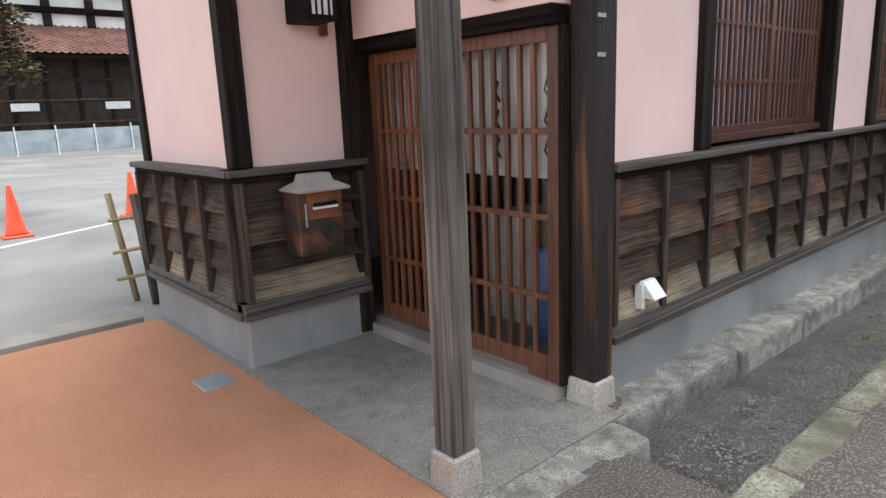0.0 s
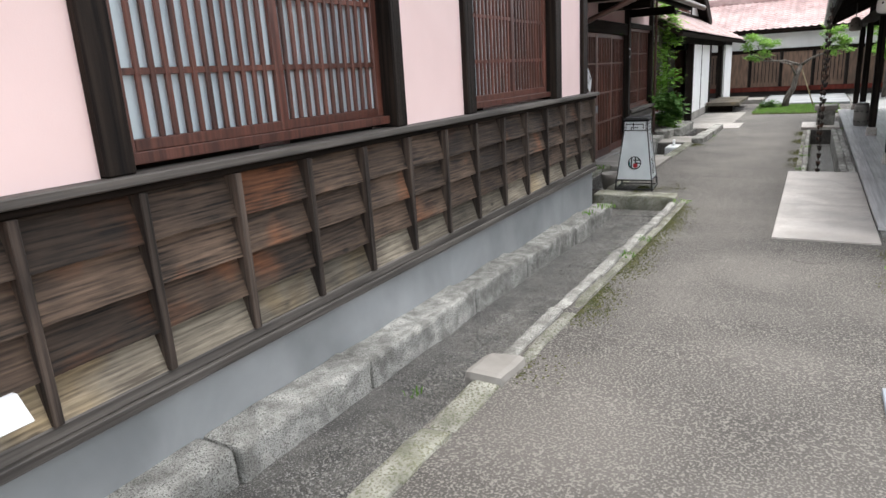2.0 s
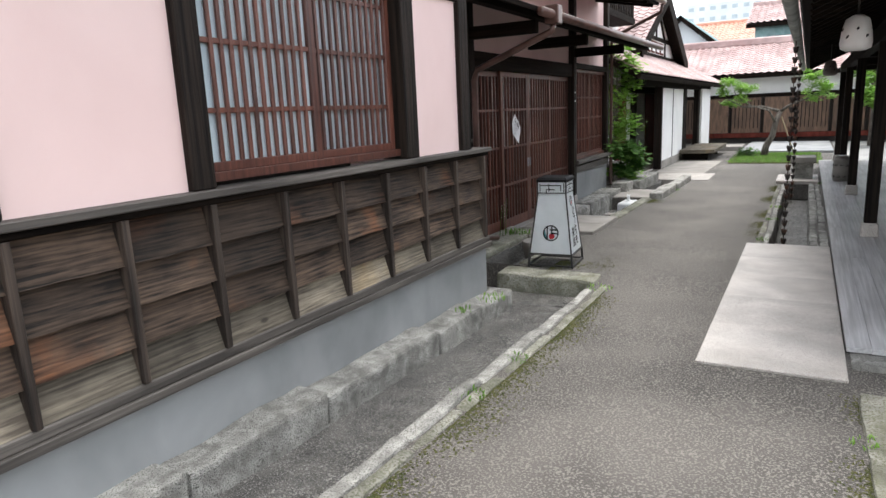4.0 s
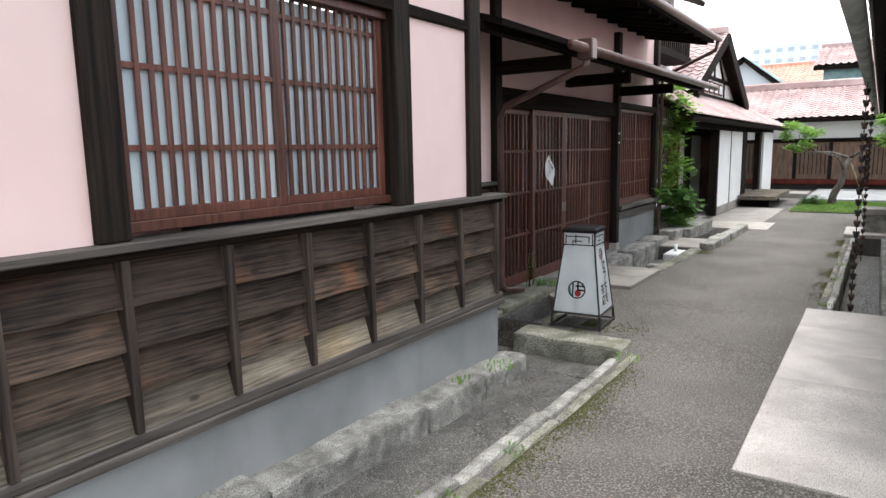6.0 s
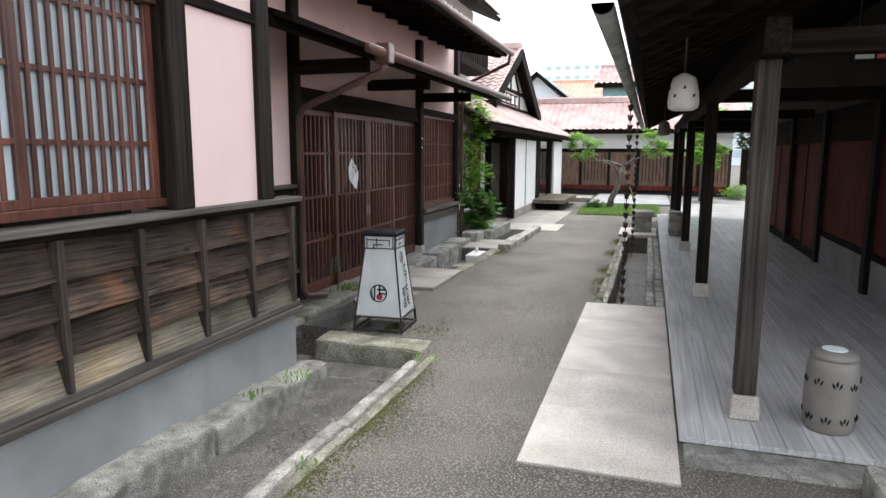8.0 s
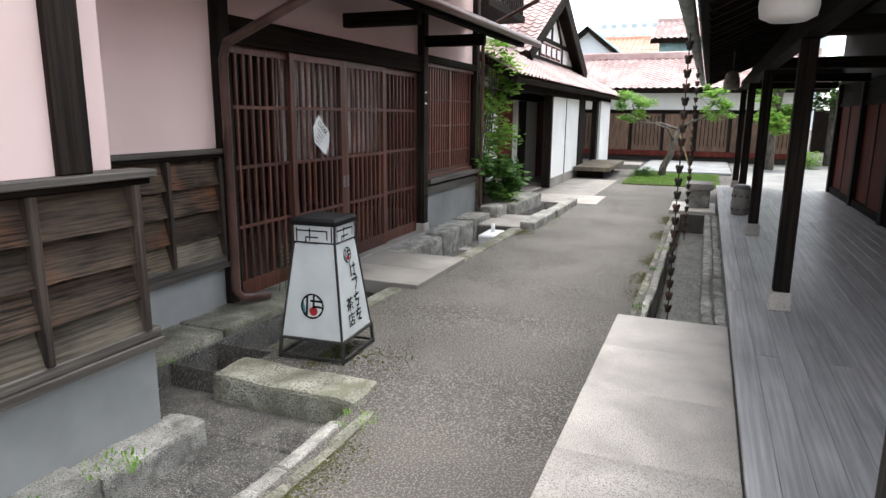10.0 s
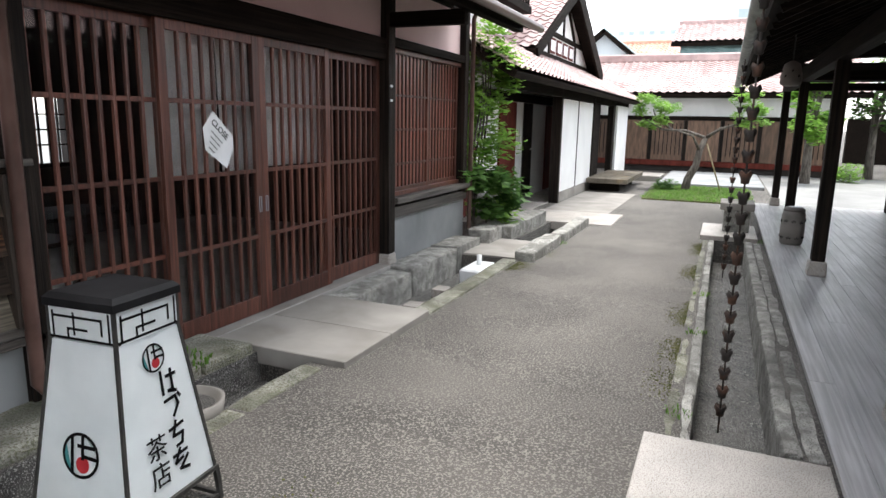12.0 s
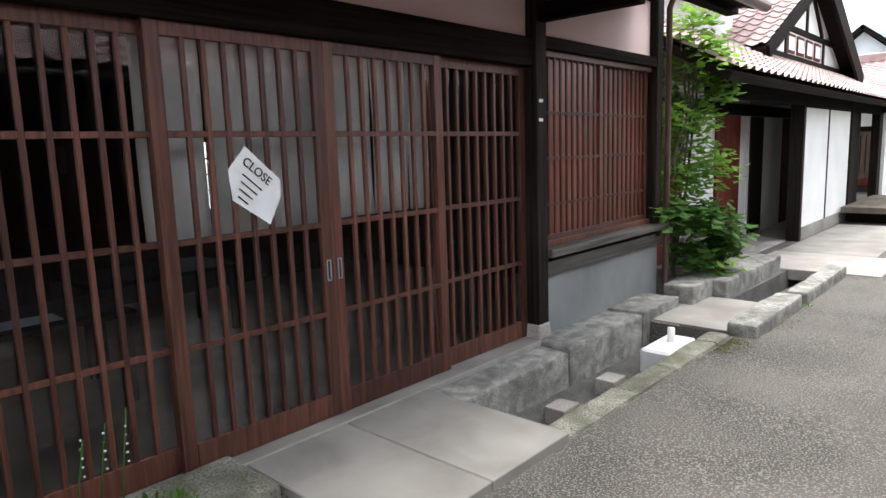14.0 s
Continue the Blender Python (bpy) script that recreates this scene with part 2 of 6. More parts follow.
M_BARK = surface("grey_bark", (0.06, 0.05, 0.042), (0.17, 0.15, 0.13), 0.9, (20, 20, 4), 90, 1.0, 0.02)
M_TILE = surface("red_glazed_tile", (0.34, 0.232, 0.222), (0.49, 0.375, 0.36), 0.6, (1.0, 1.0, 1.0), 40, 0.15, 0.003, stain=0.3, stain_scale=2.0)
M_GUTTER = surface("weathered_copper_gutter", (0.17, 0.19, 0.165), (0.36, 0.385, 0.37), 0.55, (3, 8, 8), 40, 0.3, 0.003, stain=0.35, stain_scale=3)
M_TEMPLE = surface("brown_red_tile", (0.17, 0.085, 0.07), (0.25, 0.135, 0.11), 0.5, (1, 1, 1), 40, 0.15, 0.003, stain=0.3)
M_TILE2 = surface("orange_glazed_tile", (0.55, 0.27, 0.19), (0.64, 0.37, 0.28), 0.4, (1, 1, 1), 40, 0.15, 0.003, stain=0.2)
M_TILED = surface("grey_tile", (0.16, 0.15, 0.145), (0.30, 0.28, 0.27), 0.45, (2, 2, 2), 40, 0.2, 0.003, stain=0.4, stain_scale=3.0)
M_COPPER = surface("green_copper_sheet", (0.13, 0.24, 0.25), (0.22, 0.34, 0.35), 0.5, (2, 2, 2), 60, 0.1, 0.002, stain=0.3)
M_BROWNM = surface("brown_painted_metal", (0.065, 0.033, 0.026), (0.11, 0.06, 0.048), 0.35, (5, 5, 5), 80, 0.1, 0.002, stain=0.3)
M_RUST = surface("rusted_iron", (0.03, 0.024, 0.021), (0.15, 0.065, 0.035), 0.7, (5, 5, 7), 70, 0.6, 0.004, stain=0.5, stain_scale=6, metal=0.2, lo=0.5, hi=0.75)
M_RUSTO = surface("orange_rust", (0.06, 0.028, 0.016), (0.24, 0.085, 0.035), 0.7, (6, 6, 7), 70, 0.5, 0.004, stain=0.5, stain_scale=7)
M_IRON = surface("black_iron", (0.012, 0.012, 0.012), (0.035, 0.033, 0.03), 0.5, (12, 12, 12), 90, 0.3, 0.003)
M_STEEL = surface("dull_steel_plate", (0.30, 0.34, 0.38), (0.40, 0.44, 0.48), 0.4, (4, 4, 4), 90, 0.1, 0.002, metal=0.4)
M_ALU = surface("white_enamel", (0.74, 0.76, 0.77), (0.82, 0.83, 0.83), 0.4, (4, 4, 4), 90, 0.08, 0.002, stain=0.1, stain_scale=5)
M_PANEL = surface("milky_acrylic", (0.78, 0.82, 0.83), (0.84, 0.87, 0.875), 0.35, (3, 3, 3), 90, 0.05, 0.002, stain=0.08, stain_scale=4)
M_PAPER = surface("pale_blue_paper", (0.46, 0.55, 0.60), (0.54, 0.62, 0.655), 0.6, (1.5, 1.5, 0.6), 90, 0.05, 0.002, stain=0.12, stain_scale=1.0)
M_CLOTH = surface("white_linen", (0.76, 0.76, 0.74), (0.82, 0.82, 0.80), 0.9, (2, 2, 1), 220, 0.3, 0.002, stain=0.06)
M_BLACK = surface("black_paint", (0.005, 0.005, 0.0055), (0.010, 0.010, 0.011), 0.6, (6, 6, 6), 90, 0.1, 0.002, spec=0.1)
M_RED = surface("red_paint", (0.45, 0.02, 0.03), (0.55, 0.04, 0.05), 0.5, (6, 6, 6), 90, 0.05, 0.001)
M_TEAL = surface("teal_paint", (0.05, 0.25, 0.27), (0.08, 0.32, 0.33), 0.5, (6, 6, 6), 90, 0.05, 0.001)
M_SAGE = surface("sage_paint", (0.34, 0.42, 0.39), (0.40, 0.48, 0.45), 0.5, (6, 6, 6), 90, 0.05, 0.001)
M_ROSE = surface("faded_rose_paint", (0.48, 0.36, 0.38), (0.54, 0.42, 0.43), 0.5, (6, 6, 6), 90, 0.05, 0.001)
M_CONE = surface("orange_plastic", (0.75, 0.085, 0.03), (0.82, 0.12, 0.05), 0.45, (5, 5, 5), 90, 0.05, 0.002, stain=0.1)
M_BAMBOO = surface("dried_bamboo", (0.20, 0.15, 0.075), (0.32, 0.26, 0.15), 0.55, (20, 20, 3), 90, 0.2, 0.003, stain=0.3)
M_CERAM = surface("grey_ceramic", (0.30, 0.285, 0.265), (0.40, 0.385, 0.36), 0.55, (5, 5, 5), 120, 0.15, 0.003, stain=0.15)
M_CERAMW = surface("white_ceramic", (0.60, 0.59, 0.57), (0.70, 0.69, 0.67), 0.45, (5, 5, 5), 120, 0.1, 0.002, stain=0.1)
M_REDWALL = surface("red_brown_panel", (0.085, 0.019, 0.013), (0.13, 0.030, 0.022), 0.7, (8, 8, 2), 90, 0.2, 0.003, stain=0.3, spec=0.1)
M_REDPANE = surface("red_brown_screen", (0.22, 0.06, 0.04), (0.34, 0.105, 0.07), 0.3, (8, 8, 2), 90, 0.1, 0.002, stain=0.35, stain_scale=1.5)
M_BLUE = surface("blue_plastic", (0.02, 0.09, 0.26), (0.03, 0.12, 0.32), 0.4, (5, 5, 5), 90, 0.05, 0.001)
M_BLUEW = surface("blue_grey_mesh_fence", (0.30, 0.36, 0.39), (0.40, 0.46, 0.48), 0.7, (2, 2, 2), 90, 0.2, 0.003, stain=0.2)
M_CITY = surface("pale_city_facade", (0.62, 0.66, 0.70), (0.70, 0.74, 0.77), 0.8, (0.2, 0.2, 0.2), 20, 0.05, 0.003)
# window colour is paled to paint in the haze of distance
M_PANEW = surface("haze_paled_window", (0.36, 0.44, 0.49), (0.46, 0.54, 0.58), 0.3, (0.5, 0.5, 0.5), 10, 0.02, 0.002)
# near-black base colour carries the shade of unlit rooms and recesses
M_SHADE = surface("shade_black_wall", (0.014, 0.011, 0.0095), (0.032, 0.026, 0.022), 0.8, (2, 2, 2), 90, 0.1, 0.003)
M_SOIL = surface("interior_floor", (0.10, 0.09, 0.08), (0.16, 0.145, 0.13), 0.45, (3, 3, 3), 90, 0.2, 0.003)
M_GLASS = clear("window_glass")
M_LINE = surface("white_road_paint", (0.66, 0.66, 0.64), (0.74, 0.74, 0.72), 0.7, (4, 4, 4), 90, 0.2, 0.002, stain=0.15, stain_scale=5)


# ---- builders ----
def finish(name, bm, material, smooth=False):
    me = bpy.data.meshes.new(name)
    bm.to_mesh(me)
    bm.free()
    if material:
        me.materials.append(material)
    if smooth:
        for f in me.polygons:
            f.use_smooth = True
    return me


def thing(name, loc, label, category, group="", kind=""):
    ob = new(name)
    ob.empty_display_size = 0.1
    ob.location = loc
    ob["base"] = list(loc)
    return tagged(ob, label, category, group, kind)


def root_place(parent):
    top = parent
    while top.parent:
        top = top.parent
    return Vector(top["base"]) if "base" in top else Vector((0, 0, 0))


def part(name, bm, material, parent=None, label="", smooth=False):
    """One mesh object; its coordinates are given in the world and kept relative to its thing."""
    if parent:
        bmesh.ops.translate(bm, verts=bm.verts, vec=-root_place(parent))
    ob = new(name, finish(name, bm, material, smooth))
    if parent:
        ob.parent = parent
    return tagged(ob, label)


def add_box(bm, x0, x1, y0, y1, z0, z1):
    v = [bm.verts.new((x, y, z)) for x in (x0, x1) for y in (y0, y1) for z in (z0, z1)]
    for q in ((0, 1, 3, 2), (4, 6, 7, 5), (0, 4, 5, 1), (2, 3, 7, 6), (0, 2, 6, 4), (1, 5, 7, 3)):
        bm.faces.new([v[i] for i in q])
    return v


def block(x0, x1, y0, y1, z0, z1, bev=0.004, rough=0.0, seg=1):
    bm = bmesh.new()
    add_box(bm, min(x0, x1), max(x0, x1), min(y0, y1), max(y0, y1), min(z0, z1), max(z0, z1))
    if bev:
        bmesh.ops.bevel(bm, geom=bm.edges[:], offset=bev, segments=seg, affect="EDGES", profile=0.6)
    if rough:
        big = max(abs(x1 - x0), abs(y1 - y0))
        cuts = int(min(14, big / 0.12))
        if cuts:
            bmesh.ops.subdivide_edges(bm, edges=[e for e in bm.edges if e.calc_length() > 0.16], cuts=cuts, use_grid_fill=True)
        for v in bm.verts:
            v.co += rough * Vector(noise.noise_vector(v.co * 4.0 + Vector((3.1, 7.7, 1.3))))
    return bm


def box(name, material, parent, x0, x1, y0, y1, z0, z1, bev=0.004, label="", rough=0.0):
    return part(name, block(x0, x1, y0, y1, z0, z1, bev, rough), material, parent, label)


def lump(name, material, x0, x1, y0, y1, z0, z1, label, category, bev=0.02, rough=0.0, group="", kind=""):
    """A thing that is one solid piece."""
    base = Vector(((x0 + x1) / 2, (y0 + y1) / 2, z0))
    bm = block(x0, x1, y0, y1, z0, z1, bev, rough, 2)
    bmesh.ops.translate(bm, verts=bm.verts, vec=-base)
    ob = new(name, finish(name, bm, material))
    ob.location = base
    ob["base"] = list(base)
    return tagged(ob, label, category, group, kind)


def wall(name, material, x0, x1, y0, y1, z0, z1, label):
    ob = new(name, finish(name, block(x0, x1, y0, y1, z0, z1, 0.003), material))
    return tagged(ob, label, "wall", "", "structure")


def tube(bm, pts, radii, seg=8, caps=True):
    rings = []
    pts = [Vector(p) for p in pts]
    side = None
    for i, p in enumerate(pts):
        d = (pts[min(i + 1, len(pts) - 1)] - pts[max(i - 1, 0)]).normalized()
        if side is None:
            side = d.orthogonal().normalized()
        side = (side - d * side.dot(d)).normalized()
        up = d.cross(side)
        r = radii[i] if isinstance(radii, (list, tuple)) else radii
        rings.append([bm.verts.new(p + r * (math.cos(2 * math.pi * k / seg) * side + math.sin(2 * math.pi * k / seg) * up)) for k in range(seg)])
    for a, b in zip(rings, rings[1:]):
        for k in range(seg):
            bm.faces.new((a[k], a[(k + 1) % seg], b[(k + 1) % seg], b[k]))
    if caps:
        bm.faces.new(rings[0][::-1])
        bm.faces.new(rings[-1])


def pipe(name, material, parent, pts, radii, seg=8, label=""):
    bm = bmesh.new()
    tube(bm, pts, radii, seg)
    return part(name, bm, material, parent, label, True)


def lathe(bm, cx, cy, profile, seg=24):
    """profile: (radius, z) from bottom to top."""
    rings = [[bm.verts.new((cx + r * math.cos(2 * math.pi * k / seg), cy + r * math.sin(2 * math.pi * k / seg), z)) for k in range(seg)] for r, z in profile]
    for a, b in zip(rings, rings[1:]):
        for k in range(seg):
            bm.faces.new((a[k], a[(k + 1) % seg], b[(k + 1) % seg], b[k]))
    bm.faces.new(rings[0][::-1])
    bm.faces.new(rings[-1])


def piece(name, mesh, parent, place):
    """A repeat piece that shares its mesh; place in the world."""
    ob = new(name, mesh)
    ob.parent = parent
    ob.location = Vector(place) - root_place(parent)
    return ob


def lerp_rows(x, rows):
    if x <= rows[0][0]:
        return rows[0][1]
    for (a, p), (b, q) in zip(rows, rows[1:]):
        if x <= b:
            return p + (q - p) * (x - a) / (b - a)
    return rows[-1][1]


def level(x):
    """Height of the lane, which falls gently eastwards."""
    return lerp_rows(x, [(-5.0, -0.03), (2.5, -0.03), (6.0, -0.09), (9.0, -0.18), (13.0, -0.21), (20.0, -0.30), (26.0, -0.33)])


# ---- ground ----
CHANNELS = [  # x0, x1, y0, y1, depth
    (2.3, 10.15, 0.99, 1.70, 0.16),
    (9.95, 10.60, 0.98, 2.45, 0.15),
    (10.60, 11.05, 1.95, 2.45, 0.20),
    (11.05, 13.10, 2.00, 2.45, 0.22),
    (13.10, 17.20, 1.92, 2.56, 0.24),
    (17.20, 22.0, 1.75, 2.25, 0.24),
    (12.95, 20.2, -0.90, -0.45, 0.34),
    (4.3, 8.5, -1.95, -1.38, 0.28),
]


def ground_sheet():
    xs = {-400, -150, -60, -30, 60, 90, 150, 400} | {round(-15 + 0.5 * i, 3) for i in range(130)}
    ys = {-400, -150, -60, -30, -20, 20, 30, 45, 60, 150, 400} | {round(-12 + 0.5 * i, 3) for i in range(60)}
    for x0, x1, y0, y1, d in CHANNELS:
        xs |= {x0, x0 + 0.012, x1, x1 - 0.012}
        ys |= {y0, y0 + 0.012, y1, y1 - 0.012}
    xs, ys = sorted(xs), sorted(ys)

    def deep(x, y):
        return max([d for x0, x1, y0, y1, d in CHANNELS if x0 + 0.006 < x < x1 - 0.006 and y0 + 0.006 < y < y1 - 0.006], default=0)

    bm = bmesh.new()
    grid = [[bm.verts.new((x, y, level(x) - deep(x, y))) for y in ys] for x in xs]
    for i in range(len(xs) - 1):
        for j in range(len(ys) - 1):
            f = bm.faces.new((grid[i][j], grid[i + 1][j], grid[i + 1][j + 1], grid[i][j + 1]))
            cx, cy = (xs[i] + xs[i + 1]) / 2, (ys[j] + ys[j + 1]) / 2
            if deep(cx, cy):
                f.material_index = 1
            elif cx < 2.4 and cy > 1.4 or cy > 6:
                f.material_index = 2
    me = finish("ground", bm, M_ASPH)
    me.materials.append(M_BED)
    me.materials.append(M_STREET)
    return tagged(new("ground", me), "grey worn asphalt lane with gravel-bedded drain channels", "ground", "", "structure")


ground_sheet()


def flat_patch(name, material, x0, x1, y0, y1, lift, label, category="pavement", kind="structure"):
    bm = bmesh.new()
    n = max(1, int((x1 - x0) / 0.5))
    for i in range(n):
        a, b = x0 + (x1 - x0) * i / n, x0 + (x1 - x0) * (i + 1) / n
        za, zb = level(a), level(b)
        lo = [bm.verts.new(p) for p in ((a, y0, za - 0.03), (b, y0, zb - 0.03), (b, y1, zb - 0.03), (a, y1, za - 0.03))]
        hi = [bm.verts.new(p) for p in ((a, y0, za + lift), (b, y0, zb + lift), (b, y1, zb + lift), (a, y1, za + lift))]
        bm.faces.new(hi)
        for k in range(4):
            bm.faces.new((lo[k], lo[(k + 1) % 4], hi[(k + 1) % 4], hi[k]))
    bmesh.ops.remove_doubles(bm, verts=bm.verts, dist=0.001)
    return tagged(new(name, finish(name, bm, material)), label, category, "", kind)


flat_patch("pavement_orange", M_ORANGE, -9.0, 1.50, -7.0, 5.15, 0.008, "orange resin-bound gravel forecourt paving")
flat_patch("floor_porch", M_AGG, 1.504, 2.60, 1.66, 3.60, 0.014, "grey washed-aggregate porch floor", "floor")


# ---- front block: plinths, plaster and wainscot ----
FY = 1.855            # face of the street wall
DY = 2.93             # face of the recessed shop front
LEDGE = 1.20

wall("wall_street_plinth", M_RENDER, 2.70, 9.93, FY + 0.0, FY + 0.30, -0.45, 0.31, "smooth grey cement plinth under the street wall")
wall("wall_street_wainscot_core", M_DARKX, 2.72, 9.90, FY + 0.06, FY + 0.28, 0.31, 1.15, "dark backing behind the wainscot boards")
for nm, a, b in (("wall_street_plaster", 2.735, 3.585), ("wall_street_plaster_mid", 5.715, 6.595), ("wall_street_plaster_end", 8.745, 9.475)):
    wall(nm, M_PINK, a, b, FY + 0.012, FY + 0.26, 1.15, 2.43, "pale pink plaster wall panel")
wall("wall_street_upper", M_PINK, 2.735, 9.475, FY + 0.012, FY + 0.26, 2.50, 3.35, "pale pink plaster above the beam")
wall("wall_block_end", M_PINK, 9.64, 9.90, FY + 0.16, DY + 0.25, -0.4, 3.4, "pink plaster return wall with dark posts")
wall("wall_porch_side", M_PINK, 1.60, 2.46, 3.66, 3.88, 1.15, 3.3, "pale pink plaster wall beside the porch door")
wall("wall_porch_west", M_PINK, 1.62, 1.84, 3.72, 5.28, 1.15, 3.3, "pale pink plaster end wall")
wall("wall_porch_plinth", M_RENDER, 1.56, 2.46, 3.60, 3.86, -0.2, 0.36, "grey cement plinth beside the porch")
wall("wall_porch_plinth_west", M_RENDER, 1.56, 1.80, 3.862, 5.28, -0.2, 0.36, "grey cement plinth of the end wall")
wall("wall_porch_north", M_PINK, 1.842, 4.7, 5.12, 5.28, -0.2, 3.3, "plain pink side wall")
wall("wall_back_north", M_PINK, 4.7, 13.4, 7.6, 7.8, -0.4, 3.3, "plain rear wall of the building")
wall("wall_back_north_east", M_PINK, 15.9, 18.3, 7.6, 7.8, -0.4, 3.3, "plain rear wall of the building")
wall("wall_porch_core", M_DARKX, 1.66, 2.44, 3.70, 3.84, 0.36, 1.15, "dark backing behind the porch wainscot")
wall("wall_porch_core_west", M_DARKX, 1.66, 1.80, 3.842, 5.26, 0.36, 1.15, "dark backing behind the end-wall wainscot")
wall("wall_above_porch_door", M_PINK, 2.44, 2.62, 1.98, 3.60, 1.95, 3.3, "pale pink plaster over the porch door")
# porch room shell: indoor shade is in the colour, ceiling added to shut daylight out
wall("wall_inner_porch", M_SHADE, 4.6, 4.75, 2.2, 5.1, -0.1, 3.2, "inner wall of the porch room, indoor shade put in its colour")
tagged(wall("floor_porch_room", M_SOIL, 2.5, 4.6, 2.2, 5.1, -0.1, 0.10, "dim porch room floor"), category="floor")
tagged(wall("ceiling_front", M_SHADE, 1.85, 9.6, 2.12, 7.6, 3.0, 3.08, "added ceiling over the front rooms, indoor shade put in its colour"), category="ceiling")


def wainscot(name, label, stiles, along, face, z0, z1, rows, ledge_ends):
    """Lapped boards between upright stiles; along 'x' faces south, along 'y' faces west."""
    ux = along == "x"

    def put(nm, mat, a, b, d0, d1, za, zb, bev=0.004, rough=0.0):
        if ux:
            return box(nm, mat, root, a, b, face + d0, face + d1, za, zb, bev, rough=rough)
        return box(nm, mat, root, face + d0, face + d1, a, b, za, zb, bev, rough=rough)

    c = (stiles[0] + stiles[-1]) / 2
    root = thing(name, (c, face, z0) if ux else (face, c, z0), label, "wainscot", kind="structure")
    put("ledge", M_LEDGE, ledge_ends[0], ledge_ends[1], -0.075, 0.10, z1 + 0.035, z1 + 0.075, 0.006)
    put("ledge_moulding", M_DARKX, ledge_ends[0] + 0.02, ledge_ends[1] - 0.02, -0.045, 0.06, z1, z1 + 0.035, 0.006)
    put("sill", M_LEDGE, ledge_ends[0] + 0.02, ledge_ends[1] - 0.02, -0.04, 0.06, z0 - 0.055, z0, 0.006)
    put("sill_drip", M_LEDGE, ledge_ends[0] + 0.02, ledge_ends[1] - 0.02, -0.06, 0.02, z0 - 0.10, z0 - 0.055, 0.004)
    h = (z1 - z0) / rows
    rnd = random.Random(name)
    for a, b in zip(stiles, stiles[1:]):
        for k in range(rows):
            mat = ((M_PALEX if ux else M_PALEY) if k == 0 else (M_OLDX if ux else M_OLDY))
            bm = bmesh.new()
            lo, hi = z0 + k * h - (0.012 if k else 0), z0 + (k + 1) * h + 0.01
            n = 5
            sag = [rnd.uniform(-0.004, 0.004) for _ in range(n + 1)]
            rows_v = []
            for i in range(n + 1):
                s = a + (b - a) * i / n
                prof = ((-0.030, lo + sag[i]), (-0.010, lo + sag[i]), (0.046, hi), (0.030, hi))
                rows_v.append([bm.verts.new((s, face + d, z) if ux else (face + d, s, z)) for d, z in prof])
            for p, q in zip(rows_v, rows_v[1:]):
                for e in range(4):
                    bm.faces.new((p[e], q[e], q[(e + 1) % 4], p[(e + 1) % 4]))
            bm.faces.new(rows_v[0])
            bm.faces.new(rows_v[-1][::-1])
            bmesh.ops.recalc_face_normals(bm, faces=bm.faces)
            part("board", bm, mat, root)
    for s in stiles:
        put("stile", M_STILE, s - 0.019, s + 0.019, -0.052, 0.03, z0, z1, 0.004)
    return root


STILES = [2.735] + [3.21 + 0.4965 * i for i in range(8)] + [6.686 + 0.525 * i for i in range(1, 6)] + [9.86]
wainscot("wainscot_street", "weathered dark lapped-board wainscot with upright battens", STILES, "x", FY, 0.365, 1.125, 4, (2.70, 9.97))
wainscot("wainscot_porch", "weathered lapped-board wainscot beside the porch door", [1.575, 2.42], "x", 3.60, 0.40, 1.125, 4, (1.50, 2.46))
wainscot("wainscot_end", "weathered lapped-board wainscot on the end wall", [3.66, 4.06, 4.46, 4.86, 5.26], "y", 1.56, 0.40, 1.125, 4, (3.56, 5.30))
wainscot("wainscot_return", "dark lapped-board wainscot beside the shop doors", [9.95, 10.55, 11.15, 11.72], "x", DY, 0.30, 1.12, 4, (9.92, 11.86))

wall("wall_shop_plinth", M_RENDER, 9.91, 11.85, DY, DY + 0.26, -0.45, 0.24, "smooth grey cement plinth")
wall("wall_shop_wainscot_core", M_DARKX, 9.91, 11.80, DY + 0.06, DY + 0.24, 0.25, 1.148, "dark backing behind the wainscot boards")
wall("wall_shop_return", M_PINK, 9.91, 11.80, DY + 0.012, DY + 0.24, 1.15, 3.4, "pink plaster in the shade of the canopy")
wall("wall_shop_above", M_PINK, 11.85, 18.18, DY + 0.03, DY + 0.24, 2.27, 4.2, "pink plaster above the shop doors")
wall("wall_shop_window_plinth", M_RENDER, 15.92, 18.20, DY - 0.02, DY + 0.24, -0.45, 0.34, "pale grey cement plinth under the lattice window")
wall("wall_shop_end", M_PINK, 17.98, 18.20, DY + 0.24, 7.8, -0.45, 4.2, "pink end wall of the shop")


# ---- timber posts and beams of the facade ----
def post(x0, x1, y0, y1, z0, z1, mat=None, label="dark-stained square timber post of the facade", foot=None, nm="facade_post", cat="post"):
    root = thing(nm, ((x0 + x1) / 2, (y0 + y1) / 2, z0), label, cat)
    low = z0
    if foot:
        bm = block(x0 - foot, x1 + foot, y0 - foot, y1 + foot, z0, z0 + 0.16, 0.012)
        for v in bm.verts:
            if v.co.z > z0 + 0.1:
                v.co.x += (0.5 * (x0 + x1) - v.co.x) * 0.10
                v.co.y += (0.5 * (y0 + y1) - v.co.y) * 0.10
        part("foot_stone", bm, M_SLAB, root, "pale dressed-stone footing")
        low = z0 + 0.16
    box("shaft", mat or M_DARKZ, root, x0, x1, y0, y1, low, z1, 0.008)
    return root


